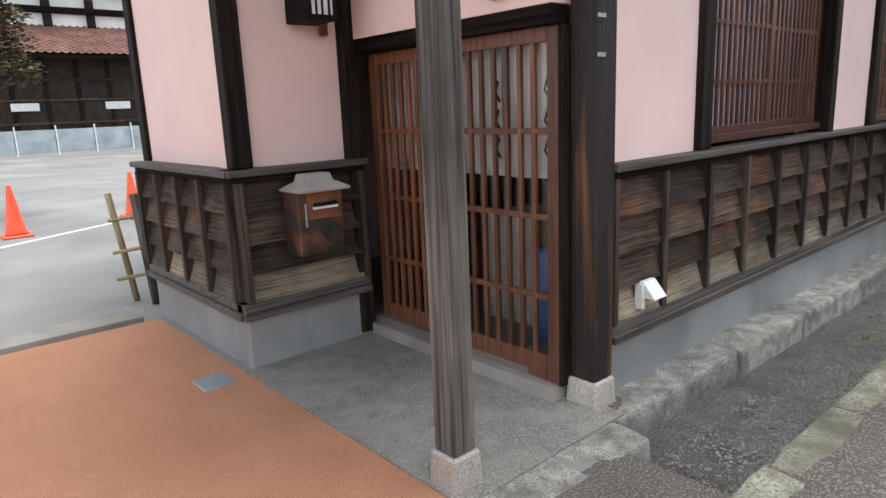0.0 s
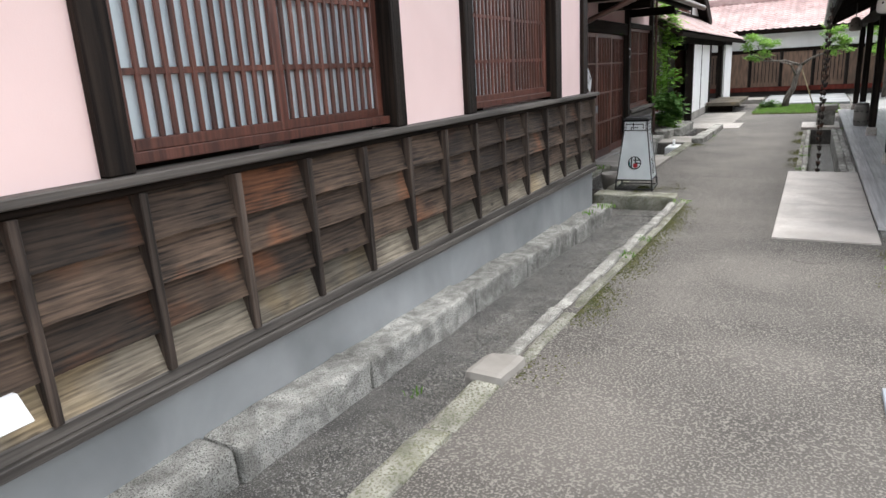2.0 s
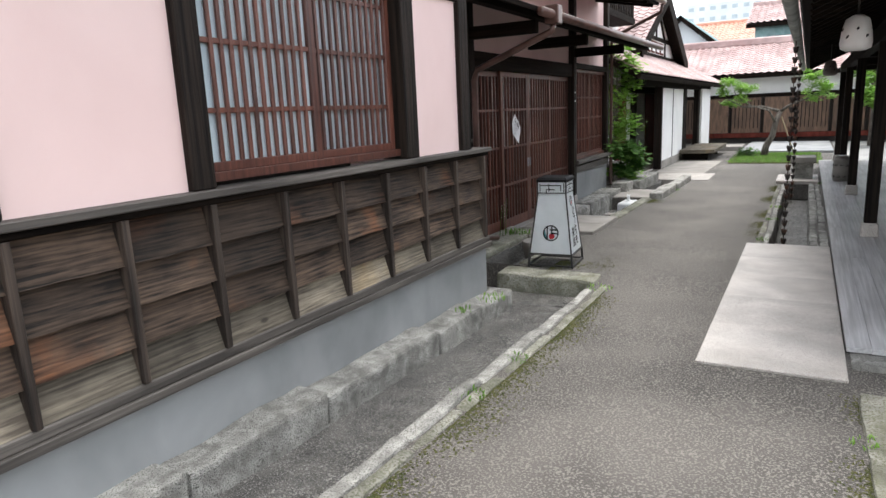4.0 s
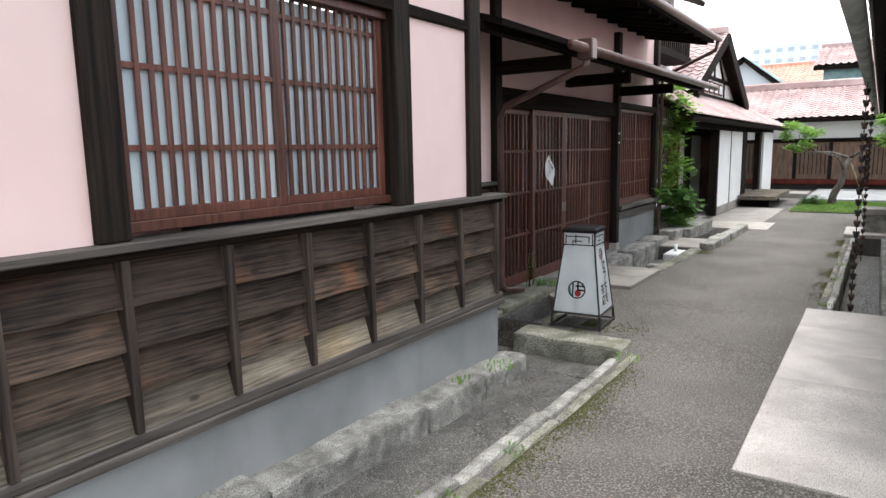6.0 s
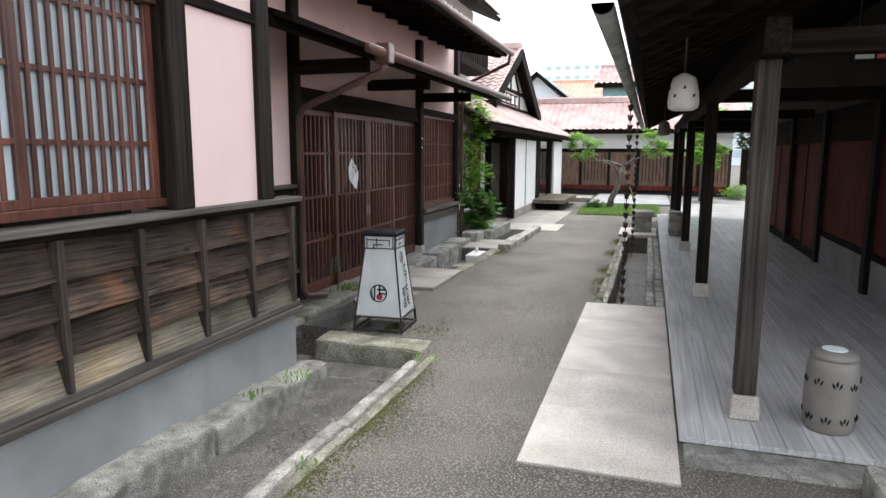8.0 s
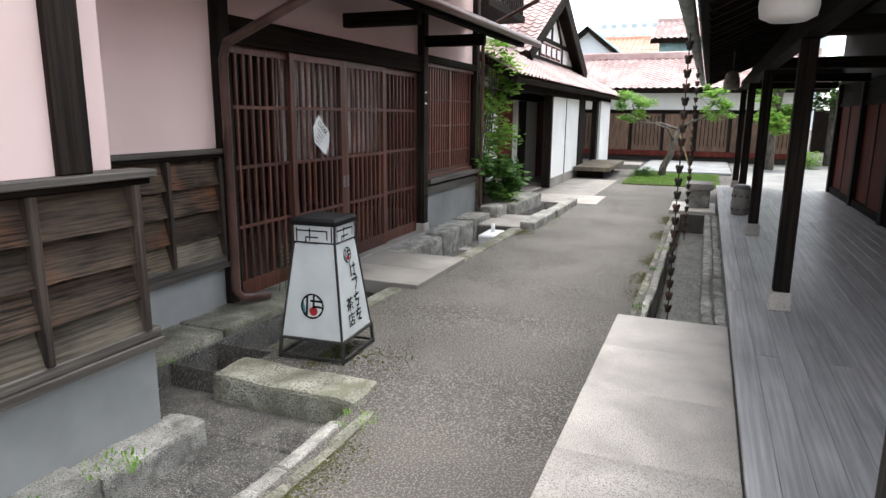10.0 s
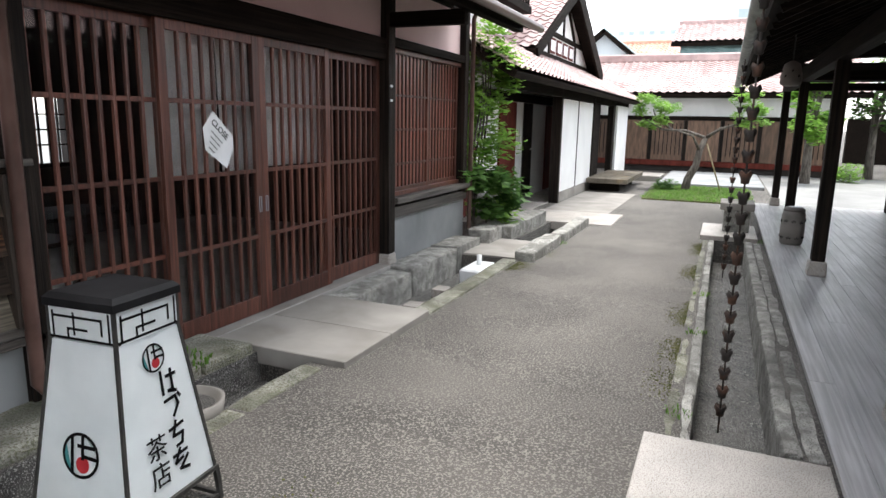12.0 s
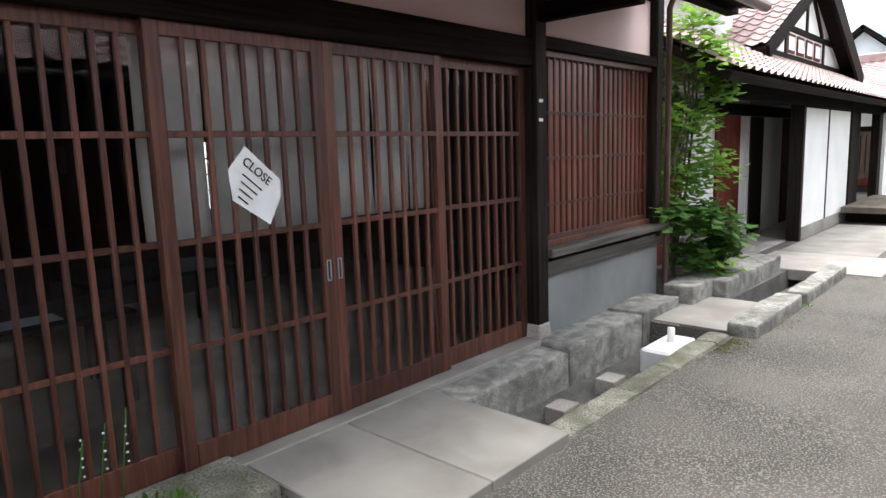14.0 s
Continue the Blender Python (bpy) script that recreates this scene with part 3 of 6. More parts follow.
M_CORNER = surface("scuffed_dark_post", (0.010, 0.007, 0.006), (0.17, 0.072, 0.028), 0.65, (14, 14, 0.9), 110, 0.8, 0.012, stain=0.4, stain_scale=2.0, lo=0.52, hi=0.78)
post(1.545, 1.668, 1.755, 1.878, -0.03, 3.0, M_POST, "grey weathered free-standing porch post on a stone foot", 0.022, "porch_post")
post(2.545, 2.70, 1.80, 1.955, -0.05, 3.3, M_CORNER, "dark corner post with bare orange-brown wear on a stone foot", 0.02, "corner_post")
post(1.575, 1.70, 3.615, 3.72, 1.20, 3.3, None, "dark-stained corner post above the wainscot")
post(1.59, 1.70, 5.17, 5.29, 1.20, 3.3, None, "dark-stained corner post above the wainscot")
post(2.36, 2.47, 3.58, 3.70, 0.0, 3.3, None, "dark door post beside the plaster")
for a, b in ((3.585, 3.715), (5.60, 5.715), (6.595, 6.74), (8.57, 8.745), (9.475, 9.64)):
    post(a, b, FY - 0.03, FY + 0.20, LEDGE, 3.35)
post(9.70, 9.85, 2.86, 2.99, LEDGE, 3.4, None, "dark-stained post in the recess")
post(11.74, 11.90, DY - 0.06, DY + 0.16, -0.2, 3.4, None, "dark-stained door post of the shop front")
post(15.83, 15.98, DY - 0.07, DY + 0.14, -0.21, 3.4, None, "dark-stained door post on a pale stone foot", 0.02)
post(18.06, 18.20, DY - 0.06, DY + 0.12, 0.42, 4.0, None, "dark-stained corner post of the shop")


def beam(nm, x0, x1, y0, y1, z0, z1, label, mat=None, cat="beam"):
    return lump(nm, mat or M_DARKX, x0, x1, y0, y1, z0, z1, label, cat, 0.008)


beam("head_beam", 2.70, 9.475, FY - 0.025, FY + 0.20, 2.43, 2.50, "thin dark timber beam over the lattice windows")
beam("door_lintel", 2.44, 2.58, 1.985, 3.58, 1.86, 1.95, "dark timber lintel over the porch door", M_DARKY)
beam("door_jamb", 2.49, 2.60, 1.957, 1.984, 0.06, 1.86, "narrow dark timber jamb of the porch door", M_DARKZ, "door jamb")
beam("shop_lintel", 11.90, 15.83, DY - 0.04, DY + 0.18, 2.05, 2.27, "deep dark timber lintel over the shop doors")
beam("shop_upper_beam", 9.91, 18.06, DY - 0.02, DY + 0.16, 2.86, 2.96, "dark timber tie beam above the shop doors")
beam("window_head", 15.98, 18.06, DY - 0.05, DY + 0.16, 2.20, 2.30, "dark timber head of the lattice window")
beam("window_sill", 15.98, 18.24, DY - 0.11, DY + 0.12, 0.50, 0.57, "grey weathered window sill board", M_LEDGE)
beam("window_sill_lower", 15.98, 18.22, DY - 0.06, DY + 0.10, 0.34, 0.46, "grey weathered lower sill moulding", M_LEDGE)
beam("door_threshold", 11.90, 15.83, DY - 0.10, DY + 0.16, -0.40, -0.16, "pale stone threshold under the shop doors", M_CONC)
beam("door_rail", 11.95, 15.80, DY - 0.118, DY - 0.104, -0.20, -0.158, "thin pale metal rail along the threshold", M_CERAM, "rail")
beam("porch_threshold", 2.44, 2.62, 1.985, 3.58, -0.05, 0.06, "grey stone threshold of the porch door", M_CONC)


# ---- lattice windows and doors ----
def bar_mesh(nm, w, d, h, mat):
    return finish(nm, block(-w / 2, w / 2, -d / 2, d / 2, 0, h, 0.003), mat)


def lattice_window(x0, x1, y, z0, z1, bars, rails, label, nm="lattice_window", pane=M_PAPER, mat=None):
    mat = mat or M_LATT
    root = thing(nm, ((x0 + x1) / 2, y, z0), label, "window")
    part("window_frame", block(x0, x1, y, y + 0.09, z0, z0 + 0.05), mat, root)
    part("window_frame", block(x0, x1, y, y + 0.09, z1 - 0.05, z1), mat, root)
    mid = (x0 + x1) / 2
    k = 0
    for a, b in ((x0, mid + 0.03), (mid - 0.03, x1)):
        yy = y + 0.012 + 0.035 * k
        sash = part("sash", block(a, a + 0.06, yy, yy + 0.03, z0 + 0.05, z1 - 0.05), mat, root)
        part("sash", block(b - 0.06, b, yy, yy + 0.03, z0 + 0.05, z1 - 0.05), mat, root)
        part("bottom_rail", block(a + 0.06, b - 0.06, yy, yy + 0.03, z0 + 0.05, z0 + 0.10), mat, root)
        for r in rails:
            part("rail", block(a + 0.06, b - 0.06, yy + 0.006, yy + 0.024, r - 0.014, r + 0.014, 0.002), mat, root)
        me = bar_mesh("bar", 0.024, 0.02, z1 - z0 - 0.15, mat)
        for i in range(bars):
            piece("bar", me, root, (a + 0.06 + (b - a - 0.12) * (i + 1) / (bars + 1), yy + 0.010, z0 + 0.10))
        k += 1
        if pane:
            part("pane", block(a + 0.05, b - 0.05, yy + 0.034, yy + 0.040, z0 + 0.06, z1 - 0.06, 0), pane, root, "pale blue-grey pane" if pane is M_PAPER else "red-brown screen")
    return root


RAILS = (1.59, 1.94, 2.28)
lattice_window(3.715, 5.60, FY + 0.03, 1.225, 2.43, 11, RAILS, "red-brown lattice window with pale blue panes in dark posts")
lattice_window(6.74, 8.57, FY + 0.03, 1.225, 2.43, 11, RAILS, "red-brown lattice window with pale blue panes in dark posts")
lattice_window(15.98, 18.06, DY + 0.0, 0.572, 2.20, 9, (0.93, 1.32, 1.70), "red-brown lattice window of the shop above a grey sill", pane=M_REDPANE)


def lattice_door(lo, hi, depth, along, z0, z1, bars, rails, mat, label, base=0.14, nm="sliding_door"):
    """A sliding door with upright bars; along 'x' or 'y'."""
    ux = along == "x"
    root = thing(nm, ((lo + hi) / 2, depth, z0) if ux else (depth, (lo + hi) / 2, z0), label, "door")

    def b(nm2, a0, a1, d0, d1, za, zb, m=mat, bev=0.003):
        if ux:
            return box(nm2, m, root, a0, a1, depth + d0, depth + d1, za, zb, bev)
        return box(nm2, m, root, depth + d0, depth + d1, a0, a1, za, zb, bev)

    b("door_stile", lo, lo + 0.075, 0, 0.035, z0, z1)
    b("door_stile", hi - 0.075, hi, 0, 0.035, z0, z1)
    b("top_rail", lo + 0.075, hi - 0.075, 0.002, 0.033, z1 - 0.07, z1)
    b("kick_board", lo + 0.075, hi - 0.075, 0.002, 0.033, z0, z0 + base)
    for r in rails:
        b("rail", lo + 0.075, hi - 0.075, 0.001, 0.026, r - 0.016, r + 0.016)
    me = finish("bar", block(-0.0125, 0.0125, -0.014, 0.014, 0, z1 - z0 - 0.07 - base, 0.003), mat)
    for i in range(bars):
        s = lo + 0.075 + (hi - lo - 0.15) * (i + 1) / (bars + 1)
        piece("bar", me, root, (s, depth + 0.012, z0 + base) if ux else (depth + 0.012, s, z0 + base))
    pane = b("pane", lo + 0.06, hi - 0.06, 0.028, 0.032, z0 + base - 0.02, z1 - 0.05, M_GLASS, 0)
    pane.visible_shadow = False
    return root


DOORS = ((11.90, 12.88, 0.045, 7), (12.80, 13.80, 0.0, 7), (13.80, 14.80, 0.0, 7), (14.72, 15.83, 0.045, 8))
for a, b_, d, n in DOORS:
    dd = lattice_door(a, b_, DY + d, "x", -0.155, 2.05, n, (0.48, 1.01, 1.53), M_LATT, "dark red-brown sliding lattice door with clear glass")
    if d == 0.0:
        s = b_ - 0.04 if a < 13 else a + 0.04
        bm = bmesh.new()
        for q in (-1, 1):
            tube(bm, [(s + q * 0.012, DY - 0.003, z) for z in (0.68, 0.80)], 0.004, 6)
        tube(bm, [(s - 0.012, DY - 0.003, 0.80), (s + 0.012, DY - 0.003, 0.80)], 0.004, 6)
        tube(bm, [(s - 0.012, DY - 0.003, 0.68), (s + 0.012, DY - 0.003, 0.68)], 0.004, 6)
        part("finger_pull", bm, M_STEEL, dd, "small steel finger pull")
    else:
        s = b_ - 0.05 if a < 13 else a + 0.04
        box("finger_pull", M_IRON, dd, s - 0.018, s + 0.018, DY + d - 0.004, DY + d + 0.001, 0.62, 0.82, 0.002, "black iron finger pull")
lattice_door(1.985, 2.86, 2.50, "y", 0.06, 1.86, 7, (0.52, 0.94, 1.37), M_OLATT, "orange-brown sliding lattice porch door")
lattice_door(2.80, 3.58, 2.545, "y", 0.06, 1.86, 7, (0.52, 0.94, 1.37), M_OLATT, "orange-brown sliding lattice porch door")


# ---- eaves, canopy and roofs of the near house ----
def tiled_slope(name, p0, u, v, nu, nv, mat, parent, amp=0.035, step=0.025):
    """Rows of half-round tiles over a slope: p0 the low corner, u along the eave, v up the slope."""
    p0, u, v = Vector(p0), Vector(u), Vector(v)
    nrm = u.cross(v).normalized()
    if nrm.z < 0:
        nrm = -nrm
    verts, faces = [], []
    prof = [(k / 6, math.sin(math.pi * k / 6 * 2) * (1.0 if k < 3 else 0.45)) for k in range(6)]
    cols = [(i + s, h) for i in range(nu) for s, h in prof] + [(nu, 0.0)]
    w = len(cols)
    for j in range(nv):
        for e in (0, 1):
            for s, h in cols:
                q = p0 + u * (s / nu) + v * ((j + e) / nv) + nrm * (amp * h + step * (1 - e))
                verts.append(q)
    for j in range(nv):
        for i in range(w - 1):
            a = (2 * j) * w + i
            faces.append((a, a + 1, a + 1 + w, a + w))
            if j < nv - 1:
                b = a + w
                faces.append((b, b + 1, b + 1 + w, b + w))
    base = root_place(parent) if parent else Vector((0, 0, 0))
    me = bpy.data.meshes.new(name)
    me.from_pydata([tuple(q - base) for q in verts], [], faces)
    me.materials.append(mat)
    ob = new(name, me)
    ob.parent = parent
    ob["kind"] = "stuff"
    return ob


def slope_board(bm, p0, u, v, thick):
    p0, u, v = Vector(p0), Vector(u), Vector(v)
    nrm = u.cross(v).normalized()
    if nrm.z < 0:
        nrm = -nrm
    top = [bm.verts.new(q) for q in (p0, p0 + u, p0 + u + v, p0 + v)]
    low = [bm.verts.new(q - nrm * thick) for q in (p0, p0 + u, p0 + u + v, p0 + v)]
    bm.faces.new(top)
    bm.faces.new(low[::-1])
    for k in range(4):
        bm.faces.new((top[k], low[k], low[(k + 1) % 4], top[(k + 1) % 4]))
    bmesh.ops.recalc_face_normals(bm, faces=bm.faces)


def roof(name, label, p0, u, v, nu, nv, mat, rafters=0, thick=0.07, raf_len=1.2):
    root = thing(name, p0, label, "roof", kind="structure")
    bm = bmesh.new()
    slope_board(bm, p0, u, v, thick)
    part("roof_boarding", bm, M_DARKX, root)
    if nu:
        tiled_slope("roof_tiles", Vector(p0) + Vector((0, 0, 0.05)), u, v, nu, nv, mat, root)
    if rafters:
        un, vn = Vector(u), Vector(v)
        for i in range(rafters):
            s = Vector(p0) + un * ((i + 0.5) / rafters) - Vector((0, 0, thick + 0.002))
            bm = bmesh.new()
            d = un.normalized() * 0.05
            slope_board(bm, s + vn * 0.02, d, vn.normalized() * min(raf_len, vn.length * 0.95), 0.06)
            part("rafter", bm, M_DARKY, root)
    return root


roof("roof_front", "grey tiled eave over the pink street wall", (0.6, 1.35, 3.42), (9.6, 0, 0), (0, 3.3, 1.36), 32, 14, M_TILED, 20)
roof("roof_shop", "grey tiled upper eave over the shop front", (9.95, 1.80, 3.40), (7.75, 0, 0), (0, 3.4, 0.7), 30, 14, M_TILED, 16)
roof("canopy_roof", "dark board canopy over the shop doors", (9.95, 1.80, 2.59), (7.75, 0, 0), (0, 1.12, 0.36), 0, 0, None, 0, 0.05)

for x in (11.82, 13.80, 15.90):
    lump("support_timber", M_DARKY, x - 0.055, x + 0.055, 2.02, DY - 0.03, 2.385, 2.53, "dark timber arm that carries the canopy", "bracket", 0.008, group="canopy arms")
beam("canopy_purlin", 9.95, 17.75, 1.98, 2.09, 2.535, 2.60, "dark timber purlin under the canopy edge")
bm = bmesh.new()
tube(bm, [(11.2, 1.74, 2.53), (17.7, 1.74, 2.56)], 0.05, 10)
gut = thing("roof_gutter", (14, 1.74, 2.6), "brown metal half-round gutter along the canopy edge", "gutter")
part("trough", bm, M_BROWNM, gut, "", True)
box("outlet_box", M_BROWNM, gut, 11.52, 11.66, 1.66, 1.82, 2.43, 2.63, 0.01)
pipe("downpipe", M_BROWNM, gut, [(11.59, 1.74, 2.45), (11.59, 1.76, 2.36), (11.70, 2.74, 2.02), (11.72, 2.80, 1.9), (11.72, 2.80, 0.0), (11.76, 2.77, -0.07), (11.98, 2.66, -0.09)], 0.038, 10, "brown metal downpipe with an elbow")
g2 = thing("roof_gutter", (14, 1.70, 3.4), "dark gutter along the upper eave", "gutter")
pipe("trough", M_BROWNM, g2, [(9.95, 1.72, 3.36), (17.72, 1.72, 3.39)], 0.05, 10)
pipe("downpipe", M_BROWNM, g2, [(17.6, 1.72, 3.36), (17.62, 1.76, 3.2), (18.22, 2.78, 2.9), (18.26, 2.84, 2.8), (18.26, 2.84, -0.1), (18.30, 2.74, -0.16)], 0.032, 10, "thin copper-brown downpipe at the corner")


# ---- kerb stones, slabs and channel edges ----
def stone_row(x0, x1, y0, y1, top, bottom, lengths, label, group, mat=None, rough=0.012, nm="kerb_stone"):
    rnd = random.Random(group)
    x = x0
    while x < x1 - 0.05:
        w = min(rnd.uniform(*lengths), x1 - x)
        if x1 - x - w < 0.3:
            w = x1 - x
        m = x + w / 2
        lump(nm, mat or M_STONE, x + 0.006, x + w - 0.006, y0 + rnd.uniform(-0.012, 0.012), y1, top(m) + bottom, top(m) + rnd.uniform(-0.008, 0.008), label, "kerb stone", 0.028, rough, group)
        x += w


stone_row(1.52, 2.50, 1.45, 1.675, lambda x: -0.02, -0.30, (0.5, 0.8), "rough grey granite kerb stone before the porch", "porch kerb", None, 0.018)
stone_row(2.51, 10.03, 1.63, FY + 0.02, lambda x: lerp_rows(x, [(2, -0.02), (5.7, -0.045), (7.2, -0.08), (8.3, -0.135), (10, -0.175)]), -0.36, (0.75, 1.5), "rough grey granite kerb stone under the pink wall", "foundation kerb", None, 0.02)
stone_row(1.95, 5.1, 0.82, 0.99, lambda x: level(x) + 0.015, -0.26, (0.5, 1.2), "worn low edging stone of the drain", "lane edging", M_MOSSY, 0.018, "edging_stone")
stone_row(5.15, 10.3, 0.905, 0.995, lambda x: level(x) + 0.025, -0.26, (0.5, 1.3), "worn narrow edging stone of the drain", "lane edging inner", M_STONE, 0.012, "edging_stone")
stone_row(5.15, 10.5, 0.805, 0.890, lambda x: level(x) + 0.012, -0.20, (0.4, 1.0), "worn narrow edging stone beside the lane", "lane edging outer", M_MOSSY, 0.014, "edging_stone")
stone_row(9.95, 13.05, 2.46, DY + 0.0, lambda x: -0.14, -0.4, (0.9, 1.6), "mossy granite kerb stone by the shop doors", "shop kerb", M_MOSSY)
stone_row(14.42, 17.9, 2.52, DY - 0.02, lambda x: lerp_rows(x, [(14.4, -0.23), (15.3, -0.19), (18, -0.14)]), -0.4, (1.0, 1.6), "pale rough granite kerb stone under the shop window", "shop kerb east")
stone_row(11.10, 13.00, 1.84, 2.01, lambda x: level(x) + 0.01, -0.26, (0.5, 1.1), "worn low edging stone of the drain", "lane edging shop", M_MOSSY, 0.012, "edging_stone")
stone_row(14.45, 17.1, 1.74, 1.93, lambda x: level(x) + 0.03, -0.3, (0.5, 1.1), "worn low edging stone of the drain", "lane edging east", M_MOSSY, 0.012, "edging_stone")
stone_row(17.15, 18.6, 1.55, 1.80, lambda x: level(x) + 0.13, -0.3, (1.3, 1.6), "raised granite edging stone of the drain", "lane edging far", M_STONE, 0.014, "edging_stone")
stone_row(13.0, 20.1, -0.455, -0.382, lambda x: level(x) + 0.015, -0.36, (0.6, 1.1), "mossy narrow edging stone of the drain", "drain edging", M_STONE, 0.012, "edging_stone")
stone_row(13.0, 20.1, -0.368, -0.295, lambda x: level(x) + 0.008, -0.30, (0.4, 0.9), "mossy narrow edging stone beside the lane", "drain edging lane", M_MOSSY, 0.014, "edging_stone")
stone_row(13.0, 20.1, -0.985, -0.885, lambda x: level(x) + 0.03, -0.38, (0.6, 1.4), "pale edging stone beside the deck", "drain edging deck", M_STONE, 0.014, "edging_stone")
stone_row(13.0, 20.1, -1.085, -0.997, lambda x: level(x) + 0.015, -0.36, (0.5, 1.0), "pale edging stone against the deck", "drain edging inner", M_STONE, 0.016, "edging_stone")
stone_row(4.4, 8.55, -1.39, -1.12, lambda x: level(x) + 0.03, -0.30, (0.5, 1.1), "mossy edging stone of the side channel", "side edging", M_MOSSY, 0.012, "edging_stone")
lump("gutter_stone", M_CONC, 4.85, 5.17, 0.82, 1.04, -0.2, -0.02, "pale broken stone at the lane edge", "stone", 0.04, 0.03)
lump("mossy_slab", M_MOSSY, 10.50, 10.84, 0.97, 2.02, -0.42, -0.16, "mossy rough stone slab across the drain", "stone", 0.03, 0.018)

gs = thing("paving_slab_strip", (10.85, -0.66, level(10.8)), "pale granite paving slabs in front of the deck", "paving", kind="structure")
cuts = [8.75, 9.62, 10.45, 11.30, 12.12, 12.95]
for a, b_ in zip(cuts, cuts[1:]):
    part("slab", block(a + 0.003, b_ - 0.003, -1.09, -0.22, level((a + b_) / 2) - 0.2, level((a + b_) / 2) + 0.028, 0.005), M_SLAB, gs)
br = thing("entrance_bridge_slab", (13.75, 2.3, -0.3), "smooth concrete bridge slabs before the shop doors", "paving", kind="structure")
for a, b_ in ((13.07, 13.73), (13.736, 14.43)):
    part("slab", block(a, b_, 1.72, DY - 0.102, -0.30, -0.165, 0.006), M_CONC, br)


# ---- shop interior behind the lattice doors ----
tagged(wall("floor_shop", M_SOIL, 11.86, 17.98, DY + 0.18, 7.6, -0.40, -0.17, "dim grey earthen shop floor"), category="floor")
# ceiling added and walls coloured near black so the shop looks unlit
tagged(wall("ceiling_shop", M_SHADE, 9.9, 18.0, DY + 0.24, 7.6, 2.75, 2.85, "added shop ceiling, indoor shade put in its colour"), category="ceiling")
wall("wall_shop_inner_west", M_SHADE, 10.8, 10.95, DY + 0.24, 7.55, -0.4, 2.75, "inner wall of the shop, indoor shade put in its colour")
wall("wall_shop_inner_east", M_SHADE, 17.80, 17.96, DY + 0.25, 7.55, -0.4, 2.75, "inner wall of the shop, indoor shade put in its colour")
wall("wall_shop_rear_low", M_SHADE, 10.96, 17.79, 7.35, 7.58, -0.4, 0.75, "rear wall of the shop, indoor shade put in its colour")
wall("wall_shop_rear_high", M_SHADE, 10.96, 17.79, 7.35, 7.58, 1.68, 2.75, "rear wall of the shop, indoor shade put in its colour")
wall("wall_shop_rear_side", M_SHADE, 10.96, 14.8, 7.35, 7.58, 0.752, 1.678, "rear wall of the shop, indoor shade put in its colour")
wall("wall_shop_rear_mid", M_SHADE, 15.5, 17.79, 7.35, 7.58, 0.752, 1.678, "rear wall of the shop, indoor shade put in its colour")
tw = thing("rear_window", (15.15, 7.40, 0.75), "bright rear window with dark muntins", "window")
part("window_frame", block(14.8, 15.5, 7.38, 7.44, 0.753, 0.81), M_DARKX, tw)
part("window_frame", block(14.8, 15.5, 7.38, 7.44, 1.62, 1.677), M_DARKX, tw)
for i in range(6):
    part("muntin", block(14.82 + i * 0.13, 14.84 + i * 0.13, 7.39, 7.42, 0.81, 1.62, 0.002), M_DARKZ, tw)
for z in (1.03, 1.22, 1.41):
    part("muntin", block(14.81, 15.49, 7.392, 7.418, z, z + 0.02, 0.002), M_DARKX, tw)


def curtain(x0, x1, y, z0, z1, strips, along, label):
    ux = along == "x"
    root = thing("noren_curtain", ((x0 + x1) / 2, y, z0) if ux else (y, (x0 + x1) / 2, z0), label, "curtain")
    pipe("rod", M_BAMBOO, root, [(x0 - 0.08, y, z1) if ux else (y, x0 - 0.08, z1), (x1 + 0.08, y, z1) if ux else (y, x1 + 0.08, z1)], 0.012)
    w = (x1 - x0) / strips
    for k in range(strips):
        bm = bmesh.new()
        n = 10
        cols = []
        for i in range(n + 1):
            s = x0 + w * k + 0.008 + (w - 0.016) * i / n
            col = []
            for j in range(7):
                f = j / 6
                d = 0.018 * math.sin(s * 21 + k) * (1 - f * 0.8) + 0.01 * math.sin(f * 5 + k * 2)
                q = (s, y + d, z0 + (z1 - z0) * f)
                col.append(bm.verts.new(q if ux else (q[1], q[0], q[2])))
            cols.append(col)
        for a, b in zip(cols, cols[1:]):
            for j in range(6):
                bm.faces.new((a[j], b[j], b[j + 1], a[j + 1]))
        bmesh.ops.solidify(bm, geom=bm.faces[:], thickness=0.003)
        part("cloth_strip", bm, M_CLOTH, root, "", True)
    return root


curtain(12.78, 13.88, 3.10, 0.98, 2.04, 3, "x", "white linen split curtain behind the glass doors")
curtain(13.95, 14.95, 3.10, 1.02, 2.04, 3, "x", "white linen split curtain behind the glass doors")
porch_noren = curtain(2.10, 3.50, 2.612, 1.12, 1.945, 4, "y", "white linen split curtain behind the porch door")
for yy in (2.13, 2.47):
    for k in range(3):
        bm = bmesh.new()
        tube(bm, [(2.585, yy - 0.02, 1.22 + k * 0.15), (2.584, yy + 0.01, 1.27 + k * 0.15), (2.585, yy - 0.01, 1.33 + k * 0.15)], 0.007, 5)
        part("brush_mark", bm, M_BLACK, porch_noren, "black brush mark")


def table(x, y, z, w, d, h, label):
    root = thing("low_table", (x, y, z), label, "table")
    part("tabletop", block(x - w / 2, x + w / 2, y - d / 2, y + d / 2, z + h - 0.04, z + h), M_DARKX, root)
    for a in (-1, 1):
        for b in (-1, 1):
            part("leg", block(x + a * (w / 2 - 0.06) - 0.03, x + a * (w / 2 - 0.06) + 0.03, y + b * (d / 2 - 0.06) - 0.03, y + b * (d / 2 - 0.06) + 0.03, z, z + h - 0.04), M_DARKZ, root)
    return root


